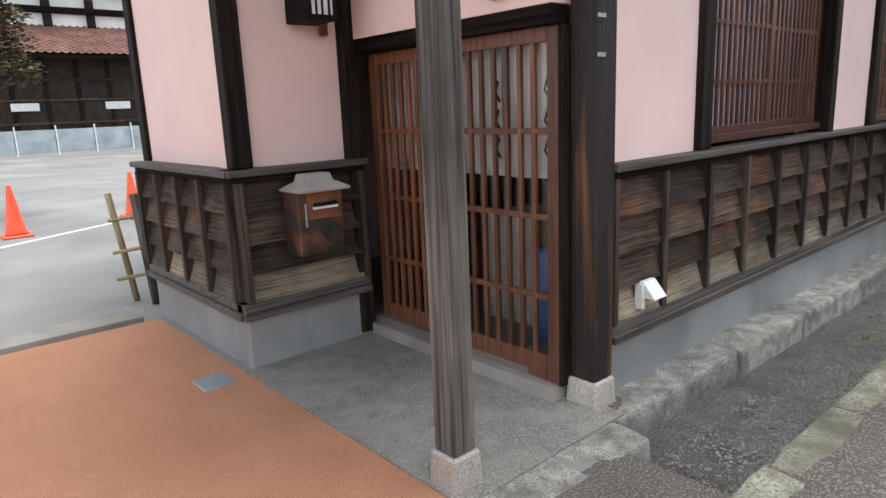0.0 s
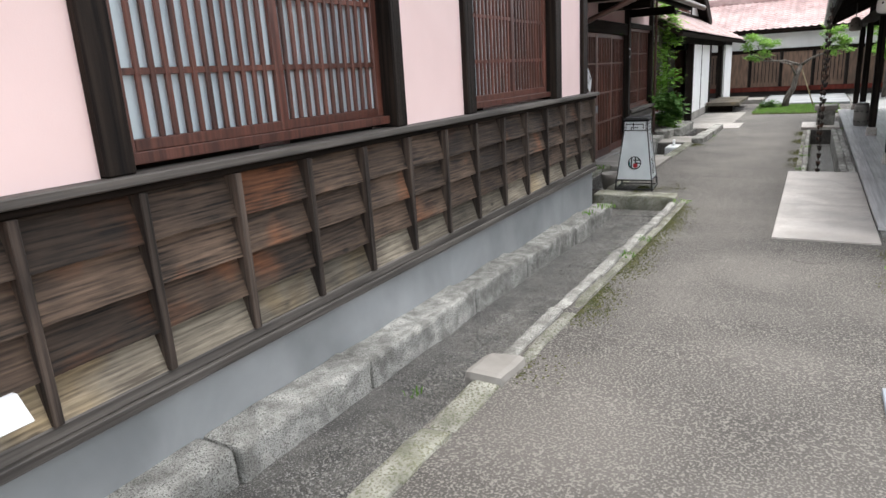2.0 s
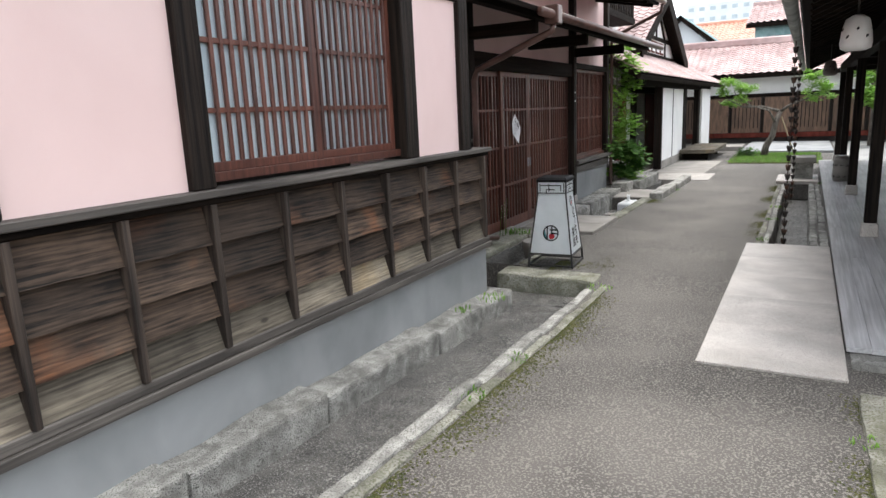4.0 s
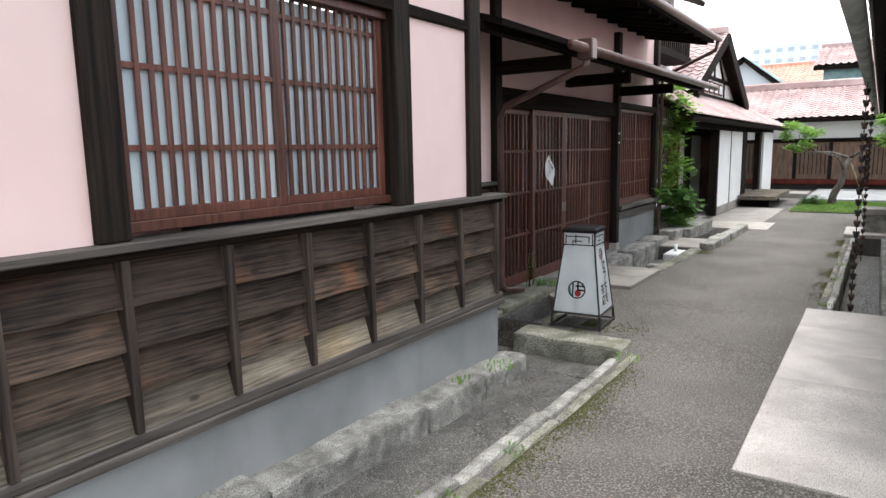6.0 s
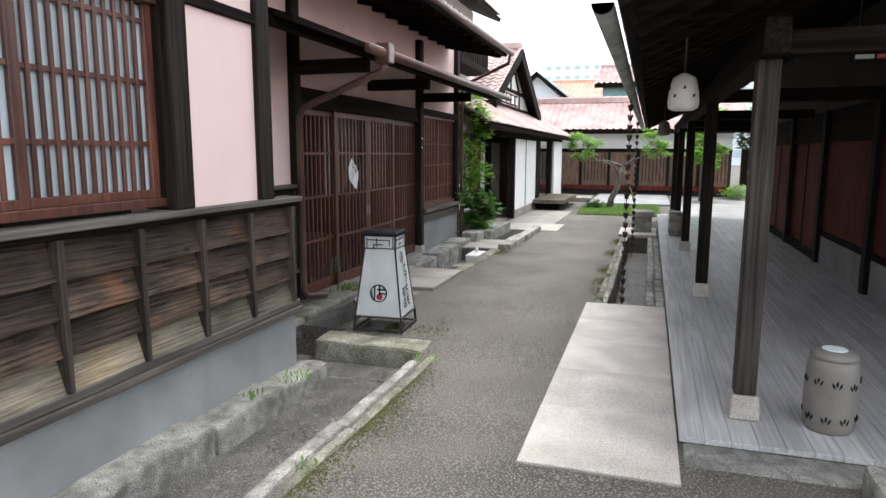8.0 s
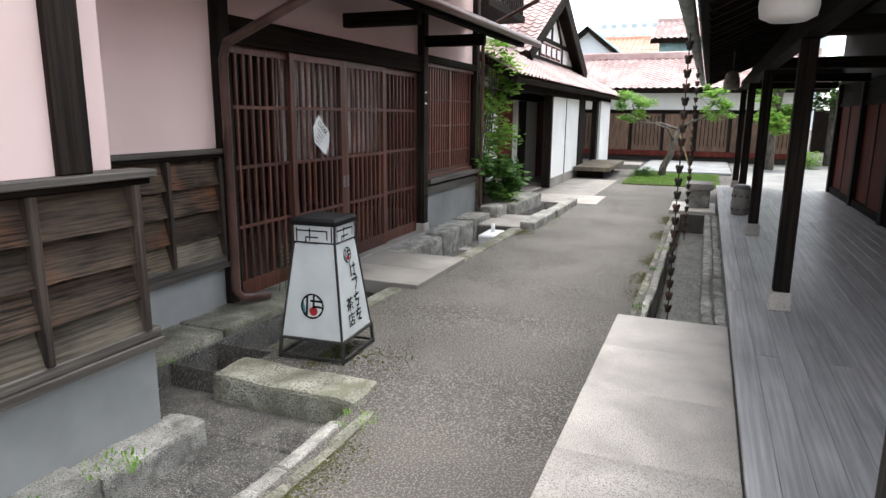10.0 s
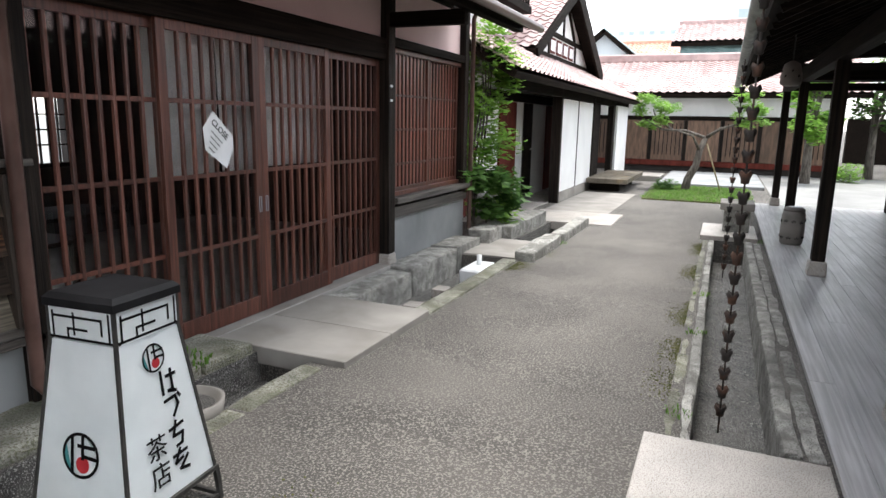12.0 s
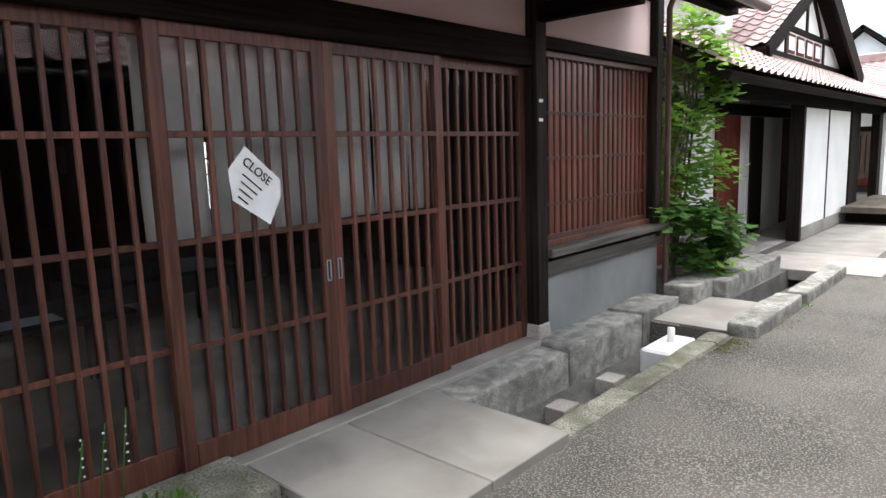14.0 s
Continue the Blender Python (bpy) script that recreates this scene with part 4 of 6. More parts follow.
table(12.5, 4.6, -0.17, 1.3, 0.8, 0.62, "dark wooden table inside the shop")
table(13.9, 5.7, -0.17, 1.3, 0.8, 0.62, "dark wooden table inside the shop")
lump("paper_leaflet", M_PAPER, 12.3, 12.75, 4.32, 4.55, 0.451, 0.456, "pale printed leaflets on the table", "paper", 0)
bm = bmesh.new()
lathe(bm, 12.15, 4.55, [(0.045, 0.452), (0.05, 0.5), (0.05, 0.62), (0.03, 0.66)], 14)
tagged(part("white_bottle", bm, M_CERAMW, None, "", True), "white ceramic bottle on the table", "bottle")
# porch room clutter
bm = bmesh.new()
lathe(bm, 2.95, 2.42, [(0.09, 0.10), (0.10, 0.12), (0.10, 0.62), (0.08, 0.66)], 16)
tagged(part("blue_drum", bm, M_BLUE, None, "", True), "blue plastic cylinder inside the porch", "container")
lump("storage_crate", M_ALU, 2.85, 3.25, 2.05, 2.28, 0.101, 0.55, "pale plastic crate inside the porch", "crate", 0.02)
lump("storage_crate", M_CERAM, 3.0, 3.5, 2.6, 3.0, 0.101, 0.82, "grey box inside the porch", "crate", 0.02)
cb = bmesh.new()
for k in range(4):
    tube(cb, [(2.85 + 0.05 * k, 2.15 + 0.08 * k + 0.12 * math.sin(q * 1.3 + k), 0.45 + 0.13 * q + 0.03 * k) for q in range(6)], 0.012, 6)
tagged(part("cable_bundle", cb, M_IRON, None, "", True), "tangled black hoses inside the porch", "hose")

# ---- verandah on the south side ----
VZ = -0.13
dk = thing("deck", (17.6, -2.2, VZ), "grey weathered boarded verandah deck", "deck", kind="structure")
yb = -1.10
k = 0
cut_rows = ((9.31, 14.0, 19.0, 24.4), (9.31, 12.2, 17.0, 22.0, 24.4), (9.31, 15.5, 20.5, 24.4))
while yb > -3.35:
    cuts = cut_rows[k % 3]
    for a, b in zip(cuts, cuts[1:]):
        part("plank", block(a + 0.002, b - 0.002, yb - 0.1435, yb, VZ - 0.035, VZ, 0.0015), M_DECK, dk)
    yb -= 0.146
    k += 1
wall("deck_footing", M_STONE, 9.42, 24.35, -3.4, -1.16, -0.6, VZ - 0.037, "stone footing under the deck")
lump("step_stone", M_STONE, 9.02, 9.40, -2.35, -1.12, -0.5, VZ - 0.04, "long rough stone under the deck edge", "stone", 0.03, 0.012)
lump("side_wall_stone", M_STONE, 7.2, 9.0, -2.4, -1.97, -0.5, -0.02, "rough stone side of the small channel", "stone", 0.04, 0.02)

for x in (9.76, 13.50, 17.38, 21.0, 24.15):
    post(x - 0.065, x + 0.065, -1.565, -1.435, VZ, 2.10, M_VPOST if x < 10 else M_DARKZ, "weathered square verandah post on a stone foot", 0.028, "verandah_post")
beam("verandah_beam", 9.50, 24.4, -1.57, -1.43, 2.102, 2.30, "heavy dark timber verandah beam")
for x in (9.76, 13.50, 17.38, 21.0, 24.15):
    beam("tie_beam", x - 0.07, x + 0.07, -3.35, -1.575, 2.12, 2.26, "dark timber tie beam under the verandah roof", M_DARKY)
roof("roof_verandah", "red tiled verandah roof with dark rafters below", (8.75, -0.66, 2.30), (15.9, 0, 0), (0, -3.9, 1.75), 54, 17, M_TILE, 35, 0.06, 2.6)
# upper wall's near-black colour holds the deep shade under the roof
wall("wall_verandah_upper", M_SHADE, 9.3, 24.35, -3.62, -3.42, 2.2, 3.4, "upper wall of the verandah house, roof shade put in its colour")
wall("wall_verandah_back", M_SHADE, 9.3, 24.35, -7.2, -7.0, -0.4, 3.4, "plain rear wall of the verandah house")
wall("wall_verandah_end", M_REDWALL, 9.3, 9.45, -7.0, -3.62, -0.4, 3.6, "dark red-brown end wall")
wall("wall_verandah_far_end", M_REDWALL, 24.15, 24.35, -7.0, -3.62, -0.4, 3.6, "dark red-brown end wall")
roof("roof_verandah_rear", "red tiled rear slope of the verandah house", (8.75, -8.5, 2.4), (15.9, 0, 0), (0, 3.93, 1.64), 0, 0, M_TILE)
wall("wall_verandah_far_gable", M_SHADE, 24.2, 24.35, -3.41, -1.62, 2.29, 2.64, "dark boarding closing the verandah roof end")
x = 9.32
while x < 24:
    post(x, x + 0.18, -3.50, -3.36, VZ - 0.3, 2.2, M_DARKZ, "dark wall post of the verandah house on a pale footing", 0.012 if x > 14 else None, "wall_post")
    w = min(2.25, 24.3 - x)
    if w > 0.6:
        bay = thing("wall_bay", (x + 1.2, -3.42, VZ), "dark red sliding doors under a boarded transom" if x > 14.4 else "red-brown boarded wall bay over a pale plinth", "wall panel", kind="structure")
        a0, a1, mid = x + 0.185, x + 0.18 + w, x + 0.18 + w / 2
        if x > 14.4:
            part("sill", block(a0, a1, -3.48, -3.40, VZ - 0.3, 0.0, 0.003), M_DARKX, bay)
            part("door_leaf", block(a0, mid + 0.03, -3.455, -3.425, 0.003, 1.72, 0.003), M_REDWALL, bay)
            part("door_leaf", block(mid - 0.03, a1, -3.49, -3.46, 0.003, 1.72, 0.003), M_REDWALL, bay)
            part("door_edge", block(mid - 0.03, mid + 0.03, -3.424, -3.41, 0.003, 1.72, 0.003), M_DARKZ, bay)
        else:
            part("plinth", block(a0, a1, -3.47, -3.42, VZ - 0.3, 0.30, 0.003), M_RENDER, bay)
            part("rail", block(a0, a1, -3.48, -3.40, 0.302, 0.38, 0.003), M_DARKX, bay)
            part("panel", block(a0, a1, -3.46, -3.43, 0.382, 1.72, 0.003), M_REDWALL, bay)
        part("panel_rail", block(a0, a1, -3.48, -3.405, 1.722, 1.80, 0.003), M_DARKX, bay)
        # near-black instead of red: the shade below the eave is in this panel's colour
        part("upper_panel", block(a0, a1, -3.46, -3.43, 1.802, 2.2, 0.003), M_DARKX, bay)
    x += 2.43
for xx, zz in ((12.9, 1.25), (14.4, 1.3)):
    lump("wall_notice", M_ALU, xx, xx + 0.09, -3.412, -3.404, zz, zz + 0.34, "narrow white notice on the dark wall", "notice", 0)
eg = thing("roof_gutter", (17, -0.62, 2.24), "green-stained copper gutter along the verandah eave", "gutter")
bm = bmesh.new()
rim = [(0.056 * math.cos(math.pi + math.pi * k / 10), 0.056 * math.sin(math.pi + math.pi * k / 10)) for k in range(11)]
rim += [(0.050 * math.cos(2 * math.pi - math.pi * k / 10), 0.050 * math.sin(2 * math.pi - math.pi * k / 10)) for k in range(11)]
ends = [[bm.verts.new((x, -0.60 + p, 2.265 + q)) for p, q in rim] for x in (8.72, 24.7)]
for k in range(len(rim)):
    bm.faces.new((ends[0][k], ends[0][(k + 1) % len(rim)], ends[1][(k + 1) % len(rim)], ends[1][k]))
bmesh.ops.recalc_face_normals(bm, faces=bm.faces)
part("trough", bm, M_GUTTER, eg, "", True)
bm = bmesh.new()
bm.faces.new([bm.verts.new((8.719, -0.60 + p, 2.265 + q)) for p, q in rim[:11]])
bmesh.ops.solidify(bm, geom=bm.faces[:], thickness=0.004)
part("end_cap", bm, M_GUTTER, eg)

# rain chains
cup = bmesh.new()
prof = [(0.010, 0.0), (0.022, 0.004), (0.025, 0.03), (0.036, 0.065), (0.029, 0.065), (0.018, 0.02)]
lathe(cup, 0, 0, prof, 8)
for v in cup.verts:
    if v.co.z > 0.06:
        v.co.z += 0.012 * (1 if abs(math.sin(2 * math.atan2(v.co.y, v.co.x))) > 0.5 else -0.6)
cup_me = finish("chain_cup", cup, M_RUST, True)
for cx in (13.62, 18.1):
    rc = thing("rain_chain", (cx, -0.60, -0.45), "brown metal rain chain of small cups", "rain chain")
    pipe("link_rod", M_RUST, rc, [(cx, -0.60, 2.19), (cx, -0.60, -0.42)], 0.006, 6)
    z = 2.05
    while z > -0.42:
        piece("cup", cup_me, rc, (cx, -0.60, z))
        z -= 0.118


def barrel(x, y, z, h=0.50):
    root = thing("ceramic_stool", (x, y, z), "grey ceramic barrel stool with cut leaf openings", "stool")
    bm = bmesh.new()
    lathe(bm, x, y, [(0.125, z), (0.140, z + 0.02), (0.150, z + h * 0.35), (0.143, z + h * 0.8), (0.132, z + h * 0.9)], 28)
    part("body", bm, M_STOOLC, root, "", True)
    bm = bmesh.new()
    lathe(bm, x, y, [(0.134, z + h * 0.905), (0.130, z + h * 0.955), (0.105, z + h), (0.02, z + h + 0.004)], 28)
    part("cap", bm, M_STOOLC, root, "", True)
    bm = bmesh.new()
    lathe(bm, x, y, [(0.07, z + h + 0.003), (0.07, z + h + 0.008)], 20)
    part("top_disc", bm, M_PANEL, root, "pale round disc")
    rnd = random.Random(7)
    for k in range(9):
        for m in range(2):
            a = k * 0.7 + m * 0.3
            zc = z + h * (0.24 + 0.42 * m) + rnd.uniform(-0.02, 0.02)
            for q in (-1, 0, 1):
                bm = bmesh.new()
                aa = a + q * 0.13
                r = 0.1465
                tube(bm, [(x + r * math.cos(aa + s * 0.05 * (q or 0.3)), y + r * math.sin(aa + s * 0.05 * (q or 0.3)), zc + s * 0.018 - abs(q) * 0.012) for s in (-1, 0, 1)], [0.002, 0.007, 0.002], 5)
                part("leaf_opening", bm, M_BLACK, root)
    return root


barrel(9.72, -1.98, VZ)
barrel(19.4, -1.42, VZ)


ex_s = thing("exit_sign", (11.84, -2.6, 2.30), "small dark hanging sign box with red and green panels", "sign")
part("box", block(11.80, 11.86, -2.76, -2.44, 2.31, 2.46, 0.006), M_BLACK, ex_s)
part("panel", block(11.793, 11.80, -2.60, -2.46, 2.34, 2.43, 0.002), M_SAGE, ex_s, "pale green panel")
part("panel", block(11.793, 11.80, -2.75, -2.62, 2.34, 2.43, 0.002), M_RED, ex_s, "red panel")
for q in (-2.72, -2.48):
    pipe("rod", M_IRON, ex_s, [(11.83, q, 2.46), (11.83, q, 3.12)], 0.006, 6)


def bell_lamp(x, y, z, s, mat, tint):
    bl = thing("bell_lamp", (x, y, z), tint + " ceramic bell-shaped hanging lamp with leaf cut-outs", "lamp")
    bm = bmesh.new()
    lathe(bm, x, y, [(s * r, z + s * h) for r, h in ((0.10, 0.0), (0.150, 0.025), (0.160, 0.085), (0.145, 0.225), (0.115, 0.335), (0.05, 0.375), (0.02, 0.385))], 24)
    part("shade", bm, mat, bl, "", True)
    pipe("hanging_cord", M_IRON, bl, [(x, y, z + 0.385 * s), (x, y, 2.50)], 0.008, 6)
    for k in range(10):
        a = k * 0.63
        bm = bmesh.new()
        zc = z + s * (0.145 + 0.08 * (k % 2))
        r = s * (0.157 - 0.014 * (k % 2))
        tube(bm, [(x + r * math.cos(a + q * 0.07), y + r * math.sin(a + q * 0.07), zc + q * 0.012) for q in (-1, 0, 1)], [0.003, 0.010, 0.003], 5)
        part("leaf_opening", bm, M_BLACK, bl)


bell_lamp(10.4, -1.06, 1.85, 0.68, M_CERAMW, "white")
bell_lamp(17.6, -1.06, 1.86, 0.68, M_STOOLC, "grey")
lump("bridge_stone", M_SLAB, 20.2, 21.6, -1.06, -0.25, -0.45, -0.23, "pale flat stone across the drain", "stone", 0.012)
sb = thing("stone_bench", (20.9, -0.85, -0.23), "grey stone block bench with a thick top", "bench")
part("block_base", block(20.72, 21.25, -0.95, -0.56, -0.23, 0.12, 0.012), M_STONE, sb)
part("seat_slab", block(20.65, 21.32, -1.0, -0.50, 0.122, 0.24, 0.012), M_CONC, sb)


# ---- white houses at the end of the lane ----
def gable(nm, x0, x1, xm, y, z0, z1):
    bm = bmesh.new()
    f = [bm.verts.new(q) for q in ((x0, y, z0), (x1, y, z0), (xm, y, z1))]
    g = [bm.verts.new(q) for q in ((x0, y + 0.15, z0), (x1, y + 0.15, z0), (xm, y + 0.15, z1))]
    bm.faces.new(f)
    bm.faces.new(g[::-1])
    for k in range(3):
        bm.faces.new((f[k], g[k], g[(k + 1) % 3], f[(k + 1) % 3]))
    return bm


PY = 2.85
house = thing("white_house", (29, 4, -0.35), "white plastered house with dark timbers and red tiled roofs", "house")
HX0, HX1, HXM, HY, HE, HT = 23.4, 31.4, 27.4, 3.78, 2.95, 4.95
part("wall", block(HX0 + 0.5, HX1 - 0.5, HY, HY + 5.8, -0.4, HE + 0.1, 0.003), M_WHITE, house)
part("gable_wall", gable("g", HX0 + 0.45, HX1 - 0.45, HXM, HY - 0.01, HE + 0.1, HT - 0.12), M_WHITE, house)
sl = Vector((HXM - HX0, 0, HT - HE))
for sgn, p0, v in ((1, (HX0, HY - 0.38, HE), (HXM - HX0, 0, HT - HE)), (-1, (HX1, HY - 0.38, HE), (HXM - HX1, 0, HT - HE))):
    bm = bmesh.new()
    slope_board(bm, p0, (0, 7.4, 0), v, 0.12)
    rf = part("roof", bm, M_DARKY, house)
    tiled_slope("roof_tiles", Vector(p0) + Vector((0, 0, 0.05)), (0, 7.4, 0), v, 28, 16, M_TILE, rf)
    bm = bmesh.new()
    slope_board(bm, Vector(p0) + Vector((0, -0.06, 0.03)), (0, 0.06, 0), v, 0.22 if sgn > 0 else 0.42)
    part("bargeboard", bm, M_DARKX, house)
part("ridge", block(HXM - 0.14, HXM + 0.14, HY - 0.38, HY + 6.6, HT, HT + 0.26, 0.05), M_TILE, house)
for za, zb in ((HE + 0.05, HE + 0.17), (HE + 0.62, HE + 0.74)):
    w = 4.0 * (1 - (za - HE) / (HT - HE)) - 0.3
    part("timber", block(HXM - w, HXM + w, HY - 0.05, HY - 0.011, za, zb, 0.003), M_DARKX, house)
for s in (-1, 1):
    bm = bmesh.new()
    tube(bm, [(HXM + s * 0.1, HY - 0.03, HE + 1.75), (HXM + s * 1.3, HY - 0.03, HE + 0.74)], 0.05, 4)
    part("timber", bm, M_DARKX, house)
    part("timber", block(HXM + s * 1.5 - 0.06, HXM + s * 1.5 + 0.06, HY - 0.048, HY - 0.012, HE + 0.17, HE + 0.62, 0.003), M_DARKZ, house)
part("timber", block(HXM - 0.06, HXM + 0.06, HY - 0.047, HY - 0.012, HE + 0.74, HT - 0.3, 0.003), M_DARKZ, house)
for q in range(4):
    part("window", block(HXM - 1.4 + q * 0.7, HXM - 0.85 + q * 0.7, HY - 0.035, HY - 0.012, HE + 0.2, HE + 0.58, 0.003), M_REDWALL, house)
    part("window_pane", block(HXM - 1.33 + q * 0.7, HXM - 0.92 + q * 0.7, HY - 0.042, HY - 0.0355, HE + 0.26, HE + 0.52, 0.002), M_PANEL, house, "white paper pane")
# porch of the white house
part("porch_wall", block(23.78, 27.4, PY, PY + 0.14, -0.1, 1.95, 0.003), M_WHITE, house)
part("porch_plinth", block(23.78, 27.4, PY - 0.02, PY + 0.16, -0.6, -0.102, 0.003), M_CONC, house)
part("porch_post", block(23.64, 23.777, PY - 0.03, PY + 0.18, -0.45, 2.35), M_DARKZ, house)
part("porch_post", block(25.50, 25.57, PY - 0.012, PY + 0.10, -0.1, 1.95), M_DARKZ, house)
part("porch_post", block(27.41, 27.56, PY - 0.04, PY + 0.15, -0.45, 2.2), M_DARKZ, house)
part("porch_post", block(30.7, 31.1, PY - 0.03, PY + 0.15, -0.45, 2.2), M_DARKZ, house)
part("porch_wall", block(31.12, 33.4, PY - 0.1, PY + 0.05, -0.4, 2.0, 0.003), M_WHITE, house)
part("porch_beam", block(19.6, 34.0, PY - 0.03, PY + 0.12, 1.97, 2.22), M_DARKX, house)
part("recess_wall", block(27.5, 31.0, HY - 0.5, HY - 0.4, -0.4, 2.2, 0.003), M_DARKZ, house)
part("recess_door", block(28.4, 29.6, HY - 0.55, HY - 0.51, -0.1, 1.8, 0.003), M_SHADE, house)
part("notice", block(28.3, 28.6, HY - 0.56, HY - 0.552, 0.9, 1.3, 0), M_ALU, house)
part("porch_floor", block(19.6, 27.5, PY + 0.16, HY, -0.6, -0.30, 0.003), M_SLAB, house)
part("inner_wall", block(19.6, 24.6, HY + 0.02, HY + 0.16, -0.4, 2.3, 0.003), M_WHITE, house)
for a, b, m in ((19.65, 20.9, M_REDWALL), (22.3, 23.4, M_REDWALL), (24.0, 24.7, M_DARKZ), (26.0, 27.9, M_REDWALL)):
    part("inner_door", block(a, b, HY - 0.03, HY + 0.015, -0.28, 1.85, 0.003), m, house)
part("inner_beam", block(19.6, 27.5, HY - 0.05, HY + 0.018, 1.86, 2.05, 0.003), M_DARKX, house)
bm = bmesh.new()
slope_board(bm, (18.6, PY - 0.55, 2.13), (15.8, 0, 0), (0, 1.9, 1.05), 0.10)
pr = part("porch_roof", bm, M_DARKX, house)
tiled_slope("roof_tiles", (18.6, PY - 0.55, 2.18), (15.8, 0, 0), (0, 1.9, 1.05), 58, 10, M_TILE, pr)
stp = thing("wooden_step", (29, 2.2, -0.35), "weathered wooden entrance platform", "step")
part("platform", block(26.7, 30.2, 1.75, PY - 0.05, -0.10, 0.02, 0.006), M_PALEX, stp)
for a in (27.1, 29.6):
    part("bearer", block(a, a + 0.2, 2.0, PY - 0.1, -0.40, -0.102, 0.006), M_DARKY, stp)
flat_patch("pavement_apron", M_CONC, 22.4, 26.6, 1.5, 2.80, 0.006, "pale concrete apron before the white house")
stp = thing("stone_step", (31.4, 2.0, -0.35), "grey low stone step", "step")
part("step_block", block(30.9, 32.4, 1.3, 2.6, -0.42, -0.16, 0.01), M_CONC, stp)
lump("stone_terrace", M_RENDER, 29.6, 35.2, -1.6, 1.25, -0.45, -0.24, "pale blue-grey stone terrace", "terrace", 0.01)

# two-storey white block with a balcony
wh = thing("white_storehouse", (21.5, 7, -0.35), "two-storey white plastered house with a dark balcony", "house")
part("wall", block(19.3, 24.4, HY + 0.5, 9.5, -0.4, 5.6, 0.003), M_WHITE, wh)
bm = bmesh.new()
slope_board(bm, (18.7, HY - 0.2, 5.5), (6.3, 0, 0), (0, 3.4, 1.5), 0.12)
rf = part("roof", bm, M_DARKX, wh)
tiled_slope("roof_tiles", (18.7, HY - 0.2, 5.56), (6.3, 0, 0), (0, 3.4, 1.5), 24, 12, M_TILE, rf)
bal = part("balcony", block(20.9, 23.8, HY - 0.15, HY + 0.5, 3.72, 3.88), M_DARKX, wh)
part("handrail", block(20.9, 23.8, HY - 0.14, HY - 0.08, 4.42, 4.50), M_DARKX, bal)
bal_me = finish("baluster", block(-0.025, 0.025, -0.02, 0.02, 0, 0.54, 0.003), M_DARKZ)
for q in range(16):
    piece("baluster", bal_me, bal, (20.98 + q * 0.18, HY - 0.11, 3.88))
part("window", block(21.2, 23.4, HY + 0.46, HY + 0.498, 3.9, 5.2, 0.003), M_DARKZ, wh)

# long low building across the end
far = thing("long_house", (37, 2, -0.35), "long low timber house with a red tiled roof", "house")
part("wall", block(36.0, 41.0, -4.2, 9.0, 1.72, 2.5, 0.003), M_WHITE, far)
part("wall", block(36.02, 40.9, -4.2, 9.0, -0.4, 1.718, 0.003), M_SHADE, far)
part("sill_beam", block(35.88, 36.0, -4.2, 9.0, -0.1, 0.10), M_REDWALL, far)
part("head_beam", block(35.88, 36.0, -4.2, 9.0, 1.62, 1.76), M_DARKY, far)
part("eave_beam", block(35.3, 36.0, -4.2, 9.0, 2.42, 2.5), M_DARKY, far)
M_FARWOOD = surface("brown_shutter", (0.085, 0.05, 0.032), (0.17, 0.10, 0.062), 0.6, (10, 10, 2), 60, 0.3, 0.004, vary=0.4)
for q in range(10):
    y0 = -4.1 + q * 1.27
    part("shutter", block(35.94, 36.01, y0 + 0.04, y0 + 1.16, 0.11, 1.6, 0.004), M_FARWOOD, far)
    part("shutter_post", block(35.90, 36.0, y0 + 1.165, y0 + 1.265, 0.11, 1.6, 0.004), M_DARKZ, far)
    if q % 2 == 0:
        for e in range(7):
            part("shutter_bar", block(35.925, 35.939, y0 + 0.12 + e * 0.15, y0 + 0.15 + e * 0.15, 0.3, 1.5, 0.002), M_DARKZ, far)
bm = bmesh.new()
slope_board(bm, (35.0, -4.8, 2.52), (0, 14.4, 0), (3.6, 0, 1.45), 0.12)
rf = part("roof", bm, M_DARKY, far)
tiled_slope("roof_tiles", (35.0, -4.8, 2.58), (0, 14.4, 0), (3.6, 0, 1.45), 50, 15, M_TILE, rf)
bm = bmesh.new()
slope_board(bm, (42.2, -4.8, 2.52), (0, 14.4, 0), (-3.6, 0, 1.45), 0.12)
part("roof", bm, M_DARKY, far)
part("ridge", block(38.4, 38.85, -4.8, 9.6, 3.95, 4.28, 0.05), M_TILE, far)


